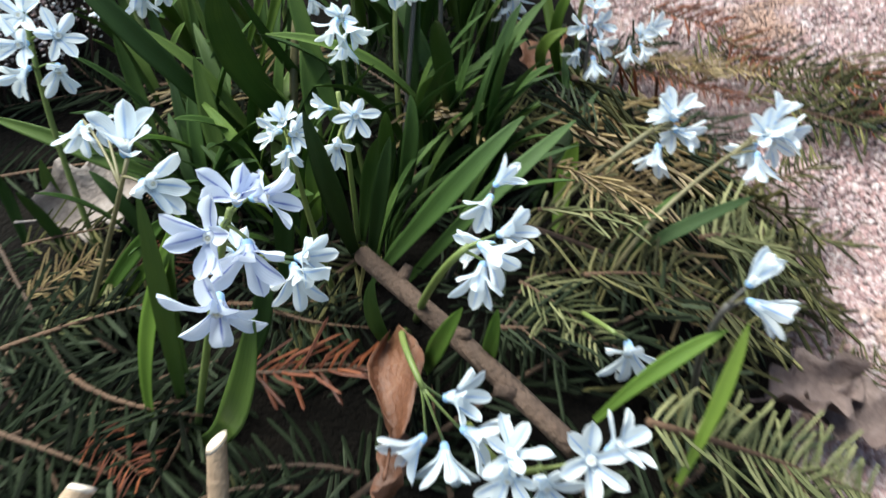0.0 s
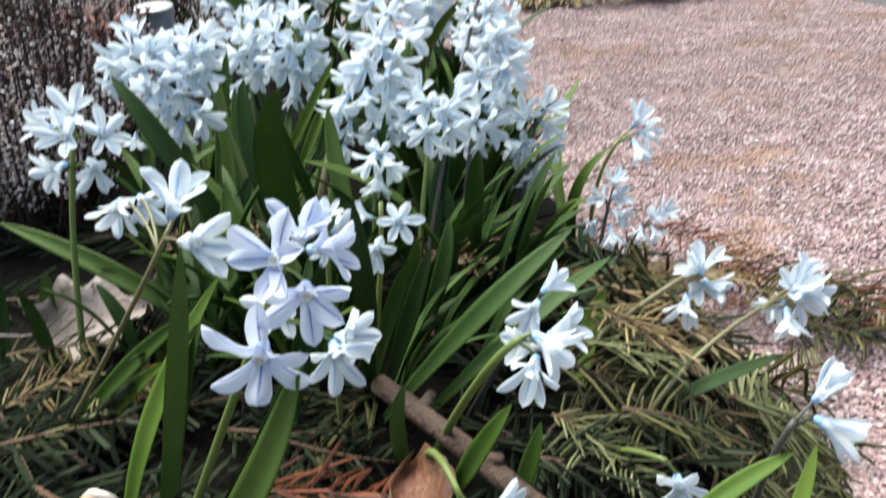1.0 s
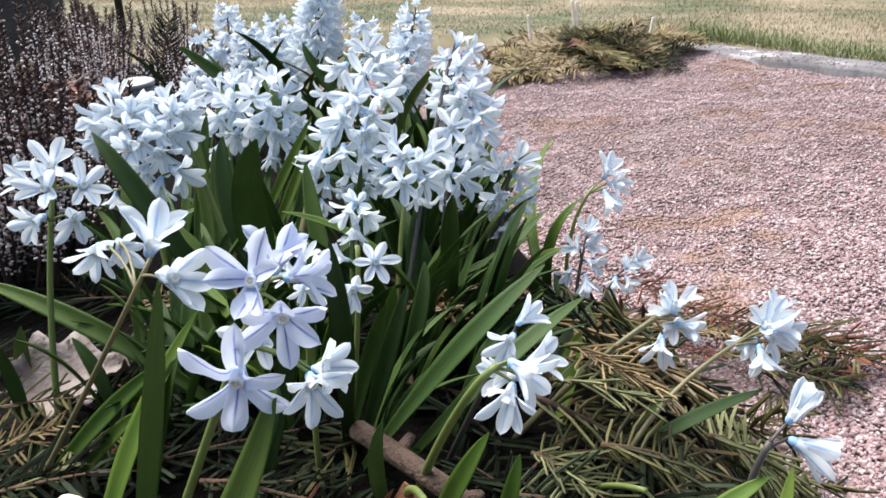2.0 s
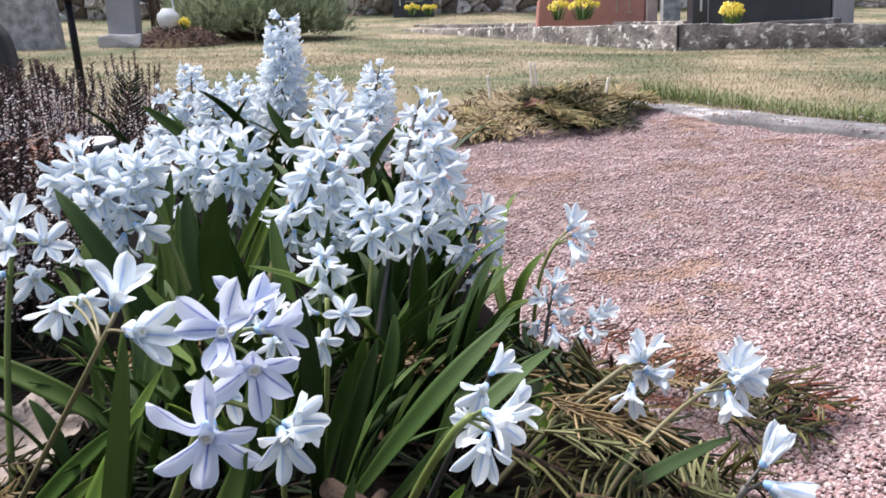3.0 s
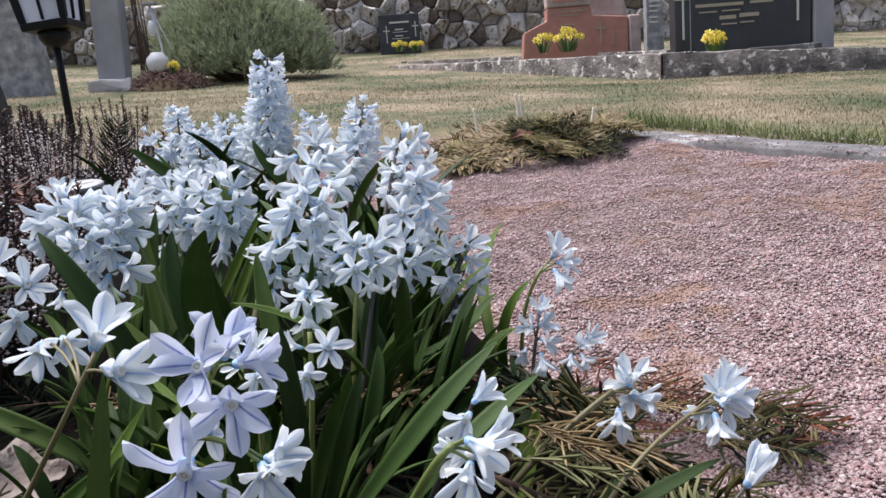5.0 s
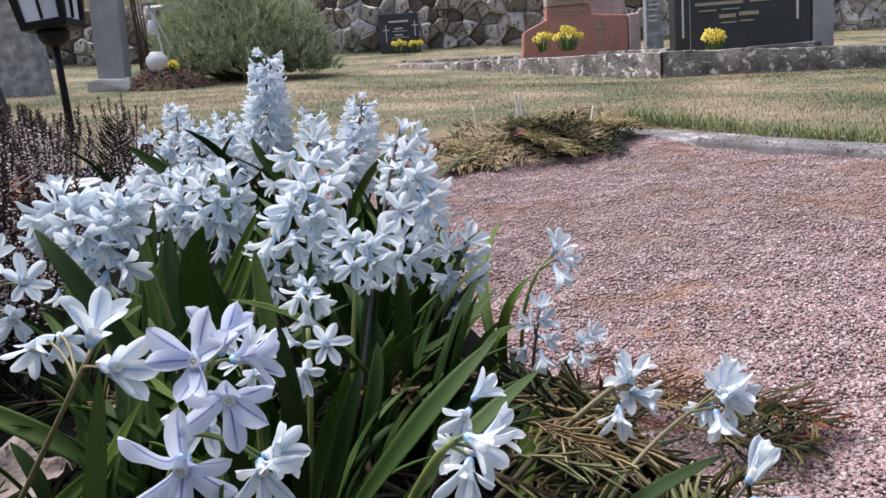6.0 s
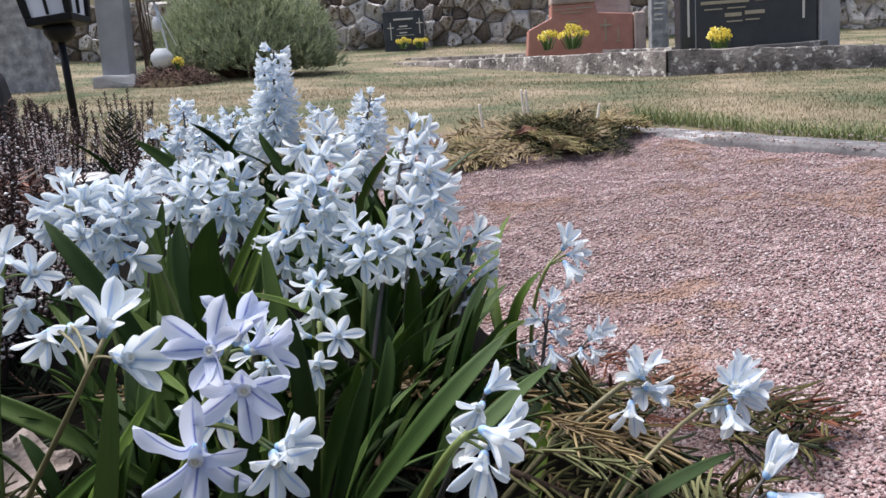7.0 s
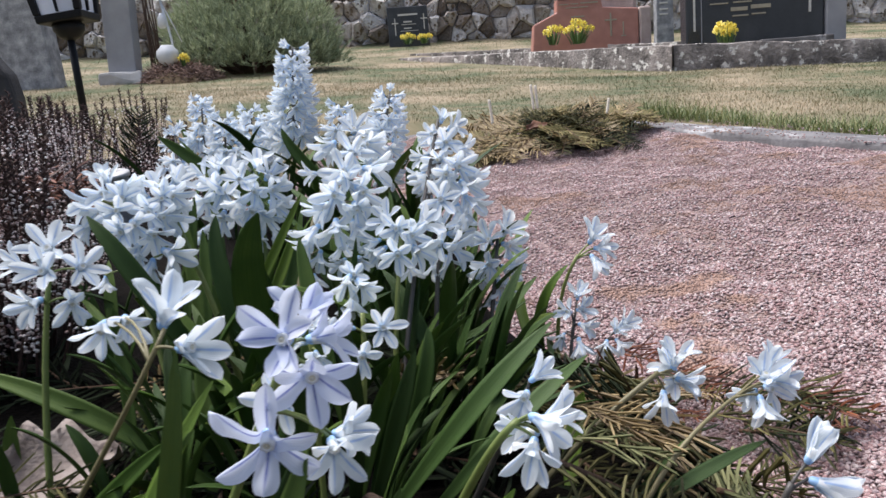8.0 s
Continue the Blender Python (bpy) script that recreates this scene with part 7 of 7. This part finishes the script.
# ---- field stone wall ----
wall = new("stone_wall", mesh_of("stone_wall", [(x, y, lawn_z(x, 8.5) + z) for x in (-9, -6, -3, 0, 3, 6, 9) for y, z in ((8.74, -0.3), (8.74, 0.50), (9.1, 0.56), (9.1, -0.3))], [(4 * i + k, 4 * i + (k + 1) % 4, 4 * i + 4 + (k + 1) % 4, 4 * i + 4 + k) for i in range(6) for k in range(4)], [WALL_CORE], flat=True))
tagged(wall, "old dry stone wall of rounded mossy field stones", "stone wall", kind="structure")
ws = random.Random(4)


def clip_cell(poly, mx, mz, nx, nz):
    """The part of a polygon on the near side of the line through (mx, mz) with the normal (nx, nz)."""
    out = []
    for (ax, az), (bx, bz) in zip(poly, poly[1:] + poly[:1]):
        da, db = (ax - mx) * nx + (az - mz) * nz, (bx - mx) * nx + (bz - mz) * nz
        if da <= 0:
            out.append((ax, az))
        if da * db < 0:
            t = da / (da - db)
            out.append((ax + t * (bx - ax), az + t * (bz - az)))
    return out


def wall_stone(cell, cx, cz, seed):
    """An angular stone that fills its cell of the wall: a bulging, chipped face with broken edges."""
    r = random.Random(seed)
    bm = bmesh.new()
    depth, tilt_x, tilt_z = r.uniform(0.03, 0.075), r.uniform(-0.4, 0.4), r.uniform(-0.5, 0.2)
    rings = []
    for shrink, y in ((1.08, 0.16), (1.07, 0.02), (1.0, -0.5 * depth), (0.74, -depth)):
        ring = []
        for k, (px, pz) in enumerate(cell):
            for f in (0.0, 0.5):
                qx, qz = cell[(k + 1) % len(cell)]
                ux, uz = px + f * (qx - px), pz + f * (qz - pz)
                s = shrink * r.uniform(0.93, 1.03)
                vx, vz = (ux - cx) * s, (uz - cz) * s
                ring.append(bm.verts.new((vx, y + (tilt_x * vx + tilt_z * vz) * (y < 0) + r.uniform(-0.008, 0.008), vz)))
        rings.append(ring)
    for lower, upper in zip(rings, rings[1:]):
        for k in range(len(lower)):
            bm.faces.new((lower[k], lower[(k + 1) % len(lower)], upper[(k + 1) % len(lower)], upper[k]))
    bm.faces.new(rings[-1])
    me = bpy.data.meshes.new("stone")
    bmesh.ops.recalc_face_normals(bm, faces=bm.faces)
    bm.to_mesh(me)
    bm.free()
    me.materials.append(FIELD_STONE)
    ob = hang(new("stone", me), wall)
    ob.matrix_basis = Matrix.Translation((cx, 8.70 + r.uniform(-0.04, 0.05), cz))


seeds = []
for row in range(5):
    x = -5.9 + 0.13 * (row % 2)
    while x < 5.9:
        step = ws.choice([0.10, 0.15, 0.22, 0.36])
        seeds.append((x + step / 2, 0.02 + 0.135 * row + ws.uniform(-0.08, 0.08)))
        x += step
for k, (sx, sz) in enumerate(seeds):
    cell = [(sx - 0.3, -0.1), (sx + 0.3, -0.1), (sx + 0.3, 0.64 + 0.05 * noise.noise(Vector((sx * 2, 0, 0)))), (sx - 0.3, 0.64)]
    for ox, oz in seeds:
        if 0 < abs(ox - sx) + abs(oz - sz) < 0.9:
            cell = clip_cell(cell, (sx + ox) / 2, (sz + oz) / 2, ox - sx, oz - sz)
    if len(cell) > 2:
        base = lawn_z(sx, 8.5)
        wall_stone([(px, pz + base) for px, pz in cell], sx, sz + base, k)


# ---- pine bush ----
def pine_bush(x, y, rx, ry, rz, seed):
    r = random.Random(seed)
    z0 = ground_z(x, y)
    ob = thing("pine_bush", (x, y, z0), "rounded dwarf mountain pine with dense grey-green needles", "bush")
    wv, wf, nv, nf = [], [], [], []
    for k in range(26):
        a, e = r.uniform(0, 6.28), r.uniform(0.15, 1.3)
        tip = Vector((x + rx * 0.8 * math.cos(a) * math.cos(e), y + ry * 0.8 * math.sin(a) * math.cos(e), z0 + 0.08 + rz * 0.8 * math.sin(e)))
        base = Vector((x + 0.1 * math.cos(a), y + 0.1 * math.sin(a), z0 - 0.02))
        tube_data([bezier(base, (base + tip) / 2 - Vector((0, 0, 0.05)), tip, i / 5) for i in range(6)], [0.02 * (1 - 0.13 * i) for i in range(6)], 6, wv, wf)
    lumps = []
    for k in range(46):
        a, e = k * 2.39996, math.asin(min(1.0, -0.25 + 1.25 * (k + 0.5) / 46))
        q = r.uniform(0.66, 0.86)
        lumps.append((Vector((x + rx * q * math.cos(a) * math.cos(e), y + ry * q * math.sin(a) * math.cos(e), z0 + 0.14 + (rz - 0.22) * q * 1.12 * max(-0.12, math.sin(e)))), r.uniform(0.13, 0.21)))
    for k in range(16):
        a = k * 0.3927 + r.uniform(-0.1, 0.1)
        lumps.append((Vector((x + rx * 0.74 * math.cos(a), y + ry * 0.74 * math.sin(a), z0 + r.uniform(0.07, 0.13))), r.uniform(0.12, 0.17)))
    for k in range(7000):
        centre, size = lumps[k % len(lumps)]
        a, e = r.uniform(0, 6.28), math.asin(r.uniform(-0.5, 1.0))
        out = Vector((math.cos(a) * math.cos(e), math.sin(a) * math.cos(e), math.sin(e)))
        p = centre + Vector((out.x * size, out.y * size, out.z * size * 0.72)) * r.uniform(0.72, 1.06)
        if p.z < z0 + 0.02:
            continue
        grow = (out + Vector((0, 0, 0.7))).normalized()
        for j in range(13):
            d = (grow + Vector((r.uniform(-1, 1), r.uniform(-1, 1), r.uniform(-0.5, 1))) * 0.62).normalized()
            ln = r.uniform(0.028, 0.05)
            w = d.cross(Vector((r.uniform(-1, 1), r.uniform(-1, 1), 0.3))).normalized() * 0.0032
            n0 = len(nv)
            s = p + grow * 0.011 * (j % 5)
            nv.extend((s - w, s + w, s + d * ln))
            nf.append((n0, n0 + 1, n0 + 2))
    tagged(hang(new("inner_wood", mesh_of("inner_wood", wv, wf, [BARK])), ob), kind="stuff")
    tagged(hang(new("crown", mesh_of("crown", nv, nf, [PINE])), ob), kind="stuff")
    return ob


pine_bush(-1.40, 5.8, 0.66, 0.48, 0.70, 3)


# ---- daffodils ----
def bloom_mesh():
    verts, faces = [], []
    for r_, z in ((0.006, 0.0), (0.008, 0.012), (0.011, 0.020)):
        verts += [Vector((r_ * math.cos(i * math.pi / 6), r_ * math.sin(i * math.pi / 6), z)) for i in range(12)]
    faces += [(12 * q + i, 12 * q + (i + 1) % 12, 12 * (q + 1) + (i + 1) % 12, 12 * (q + 1) + i) for q in range(2) for i in range(12)]
    for k in range(6):
        a = (2 * k + 0.5) * math.pi / 6
        c, s = math.cos(a), math.sin(a)
        last = (2 * k, 2 * k + 1)
        for r_, w, z in ((0.014, 0.0075, 0.002), (0.024, 0.006, 0.0), (0.030, 0.0008, -0.003)):
            n0 = len(verts)
            verts += [Vector((r_ * c + w * s, r_ * s - w * c, z)), Vector((r_ * c - w * s, r_ * s + w * c, z))]
            faces.append((last[0], last[1], n0 + 1, n0))
            last = (n0, n0 + 1)
    return mesh_of("bloom", verts, faces, [YELLOW])


BLOOM = bloom_mesh()


def daffodils(x, y, z, n, wide, high, seed, label):
    r = random.Random(seed)
    ob = thing("daffodil_clump", (x, y, z), label, "daffodils", "daffodils on the graves")
    v, f = [], []
    for k in range(n * 5):
        a, q = r.uniform(0, 6.28), r.random()
        base = Vector((x + 0.25 * wide * q * math.cos(a), y + 0.25 * wide * q * math.sin(a), z - 0.01))
        tip = base + Vector((0.3 * wide * math.cos(a), 0.3 * wide * math.sin(a), high * r.uniform(0.5, 0.95)))
        side = Vector((-math.sin(a), math.cos(a), 0)) * 0.004
        mid = (base + tip) / 2 + Vector((0, 0, 0.01))
        n0 = len(v)
        v += [base - side, base + side, mid + side, mid - side, tip]
        f += [(n0, n0 + 1, n0 + 2, n0 + 3), (n0 + 3, n0 + 2, n0 + 4)]
    tagged(hang(new("leaves", mesh_of("leaves", v, f, [DAFF_LEAF])), ob), kind="stuff")
    for k in range(n):
        a, q = k * 2.4, math.sqrt((k + 0.5) / n)
        p = Vector((x + 0.5 * wide * q * math.cos(a), y + 0.3 * wide * q * math.sin(a), z + high * (1.0 - 0.28 * q) * r.uniform(0.66, 1.1)))
        b = hang(new("bloom", BLOOM), ob)
        b.matrix_basis = facing(p, (math.cos(a) * 0.6, -0.8 + 0.4 * math.sin(a), r.uniform(0.0, 0.6)), r.uniform(0, 6), r.uniform(0.8, 1.05))
    return ob


daffodils(1.645, 4.32, 0.345, 13, 0.135, 0.165, 1, "clump of yellow daffodils before the black headstone")
daffodils(0.787, 5.2, 0.515, 8, 0.14, 0.12, 3, "clump of yellow daffodils before the red headstone")
daffodils(0.955, 5.2, 0.51, 14, 0.20, 0.14, 4, "clump of yellow daffodils before the red headstone")
daffodils(-0.30, 8.2, 0.83, 9, 0.16, 0.09, 5, "low yellow daffodils before the small headstone")
daffodils(-0.125, 8.2, 0.825, 9, 0.16, 0.09, 6, "low yellow daffodils before the small headstone")
daffodils(-1.715, 5.15, 0.56, 7, 0.06, 0.07, 7, "yellow daffodils beside the white vase")


# ---- lantern ----
def lantern(x, y, z_foot, z):
    ob = thing("grave_lantern", (x, y, z_foot), "black iron lantern with frosted panes on a thin post", "lantern")
    v, f = tube_data([Vector((x, y, z_foot)), Vector((x - 0.004, y, (z + z_foot) / 2)), Vector((x - 0.008, y, z - 0.02))], [0.011, 0.0105, 0.0105], 12)
    hang(new("post", mesh_of("post", v, f, [IRON])), ob)
    prof = [(0.011, z - 0.032), (0.030, z - 0.022), (0.042, z - 0.004), (0.043, z + 0.012), (0.030, z + 0.02)]
    v, f = tube_data([Vector((x - 0.008, y, q)) for _, q in prof], [q for q, _ in prof], 18)
    hang(new("bowl", mesh_of("bowl", v, f, [IRON])), ob)
    xc, w, zb, h = x - 0.004, 0.128, z + 0.016, 0.23
    tip = Matrix.Translation((xc, y, zb)) @ Matrix.Rotation(radians(-5), 4, "Y") @ Matrix.Translation((-xc, -y, -zb))

    def tilted(size, centre, bevel, taper=1.0):
        bm = block(size, centre, bevel, taper=taper)
        for v in bm.verts:
            k = 1 + 0.105 * (v.co.z - zb) / (w / 2)
            v.co.x, v.co.y = xc + (v.co.x - xc) * k, y + (v.co.y - y) * k
        bm.transform(tip)
        return bm

    part("floor_plate", tilted((w, w, 0.022), (xc, y, zb + 0.011), 0.004), IRON, ob)
    for sx in (-1, 1):
        for sy in (-1, 1):
            part("corner_bar", tilted((0.018, 0.018, h), (xc + sx * (w / 2 - 0.009), y + sy * (w / 2 - 0.009), zb + 0.022 + h / 2), 0.003), IRON, ob)
    for k, (dx, dy, sx, sy) in enumerate(((0, -1, w - 0.036, 0.004), (0, 1, w - 0.036, 0.004), (-1, 0, 0.004, w - 0.036), (1, 0, 0.004, w - 0.036))):
        pane = part("pane", tilted((sx, sy, h - 0.004), (xc + dx * (w / 2 - 0.012), y + dy * (w / 2 - 0.012), zb + 0.022 + h / 2), 0.0005), FROST, ob, "white frosted pane")
        pane.visible_shadow = False
        part("glazing_bar", tilted((0.006 if dx == 0 else 0.008, 0.008 if dx == 0 else 0.006, h - 0.006), (xc + dx * (w / 2 - 0.007), y + dy * (w / 2 - 0.007), zb + 0.022 + h / 2), 0.001), IRON, ob)
    part("roof", tilted((w + 0.03, w + 0.03, 0.08), (xc, y, zb + 0.022 + h + 0.04), 0.006, taper=0.35), IRON, ob)
    return ob


lantern(-1.036, 2.0, ground_z(-1.036, 2.0), 0.447)


# ---- small things by the far graves and in the bed ----
def lathe(prof, x, y, sides=20):
    return tube_data([Vector((x, y, z)) for _, z in prof], [r for r, _ in prof], sides)


vase = thing("vase", (-1.835, 5.2, 0.56), "round white ceramic vase on the twiggy mound", "vase")
v, f = lathe([(0.03, 0.565), (0.06, 0.59), (0.076, 0.63), (0.070, 0.665), (0.045, 0.69), (0.04, 0.70)], -1.835, 5.2)
hang(new("body", mesh_of("body", v, f, [PLASTER])), vase)
tripod = thing("hanging_stake", (-1.80, 5.26, 0.5), "white stake with a small hanging white lantern", "stake")
tube_part("stake", [Vector((-1.80, 5.26, 0.5)), Vector((-1.815, 5.26, 0.75)), Vector((-1.862, 5.26, 1.02))], [0.008, 0.008, 0.009], PLASTER, tripod)
tube_part("brace", [Vector((-1.745, 5.26, 0.72)), Vector((-1.80, 5.26, 0.86)), Vector((-1.85, 5.26, 0.98))], [0.004, 0.004, 0.004], PLASTER, tripod)
v, f = lathe([(0.02, 0.82), (0.032, 0.84), (0.028, 0.89), (0.012, 0.92)], -1.86, 5.25, 12)
hang(new("small_lantern", mesh_of("small_lantern", v, f, [PLASTER])), tripod)
part("cap", block((0.10, 0.06, 0.018), (-1.865, 5.26, 1.03), 0.004), DARK_STONE, tripod)

mound = thing("twig_mound", (-1.80, 5.25, 0.44), "low mound of brown twigs and dead stems", "mound")
mv, mf, mr = [], [], random.Random(12)
for k in range(900):
    a, q = mr.uniform(0, 6.28), mr.random() ** 0.6
    p = Vector((-1.80 + 0.29 * q * math.cos(a), 5.25 + 0.2 * q * math.sin(a), 0.445 + 0.115 * (1 - q * q) + 0.012 * mr.random()))
    d = Vector((mr.uniform(-1, 1), mr.uniform(-1, 1), mr.uniform(-0.2, 0.6))).normalized() * mr.uniform(0.03, 0.08)
    tube_data([p - d, p + d], [0.0045, 0.003], 4, mv, mf)
tagged(hang(new("brushwood", mesh_of("brushwood", mv, mf, [TWIGGY])), mound), kind="stuff")
v, f = lathe([(0.28, 0.39), (0.24, 0.45), (0.16, 0.51), (0.06, 0.535)], -1.80, 5.25)
hang(new("core", mesh_of("core", v, f, [LITTER])), mound)
shrub = thing("bare_shrub", (-1.99, 5.35, 0.45), "bare upright grey stems beside the tall headstone", "shrub")
for k in range(9):
    bx = -1.985 + 0.018 * (k % 5) - 0.02
    tube_part("stem", [Vector((bx, 5.35, 0.44)), Vector((bx + mr.uniform(-0.03, 0.02), 5.35, 0.8)), Vector((bx + mr.uniform(-0.07, 0.03), 5.35, 1.3))], [0.006, 0.005, 0.003], BARK, shrub, sides=5)

candle = thing("grave_candle", (-0.35, 0.49, bed_z(-0.35, 0.49)), "leaning round grave candle with a dull tin lid among the heather", "candle")
cz = bed_z(-0.35, 0.49)
v, f = lathe([(0.016, cz), (0.0175, cz + 0.005), (0.0175, 0.108), (0.016, 0.112)], -0.35, 0.49)
hang(new("glass", mesh_of("glass", v, f, [DARK_STONE])), candle)
v, f = lathe([(0.0185, 0.1115), (0.019, 0.113), (0.019, 0.1155), (0.0178, 0.1165), (0.010, 0.1162)], -0.35, 0.49, 28)
hang(new("lid", mesh_of("lid", v, f, [TIN])), candle, "dull silver tin lid")
candle.matrix_basis = Matrix.Translation((0.005, 0, -0.002)) @ candle.matrix_basis @ Matrix.Rotation(radians(10), 4, "X")

# ---- grass ----
def grass(n, y0, y1, h0, h1, seed, band=False):
    g = np.random.default_rng(seed)
    pts = []
    for y, u in zip(y0 + (y1 - y0) * g.uniform(0, 1, n) ** 1.25, g.uniform(-1, 1, n)):
        x = slab_x(y) + 0.23 + 0.05 * u if band else u * 0.68 * (y + 0.45)
        if not band and (y < 1.22 + 0.7 * smooth(-0.5, -0.2, x) and x < slab_x(y) + 0.19) or (y > 4.0 and x > 1.25 and y < 5.0):
            continue
        pts.append((x, y, ground_z(x, y) - 0.002))
    p = np.array(pts)
    m = len(p)
    patch = np.array([noise.noise(Vector((x * 1.7, y * 1.7, 0.5))) for x, y, _ in pts])
    a, ln = g.uniform(0, 6.28, m), g.uniform(h0, h1, m) * (0.8 + 0.5 * patch)
    lean = g.uniform(0.2, 1.3, m)
    d = np.stack([np.cos(a) * lean, np.sin(a) * lean, np.ones(m)], -1)
    d /= np.linalg.norm(d, axis=1, keepdims=True)
    s = np.stack([-np.sin(a), np.cos(a), np.zeros(m)], -1) * (0.0006 + 0.00013 * p[:, 1:2])
    sag = np.stack([np.cos(a), np.sin(a), -0.7 * np.ones(m)], -1) * (0.35 * ln)[:, None]
    v = np.stack([p - s, p + s, p + d * ln[:, None] * 0.6 + s * 0.8, p + d * ln[:, None] * 0.6 - s * 0.8, p + d * ln[:, None] + sag * 0.5], 1).reshape(-1, 3)
    base = 5 * np.arange(m)[:, None]
    f = np.concatenate([base + [0, 1, 2], base + [0, 2, 3], base + [3, 2, 4]], 0)
    me = bpy.data.meshes.new("grass")
    me.vertices.add(len(v))
    me.vertices.foreach_set("co", v.astype(np.float32).ravel())
    me.loops.add(f.size)
    me.loops.foreach_set("vertex_index", f.astype(np.int32).ravel())
    me.polygons.add(len(f))
    me.polygons.foreach_set("loop_start", np.arange(0, f.size, 3, dtype=np.int32))
    me.update(calc_edges=True)
    me.materials.append(GREEN_BLADE if band else BLADE)
    return tagged(new("grass", me), "taller fresh green grass along the edging" if band else "patchy yellow and green spring grass blades", "grass", kind="stuff")


grass(150000, 0.9, 4.2, 0.006, 0.021, 1)
grass(80000, 3.6, 8.6, 0.010, 0.028, 2)
grass(6500, 0.2, 1.75, 0.025, 0.065, 3, True)
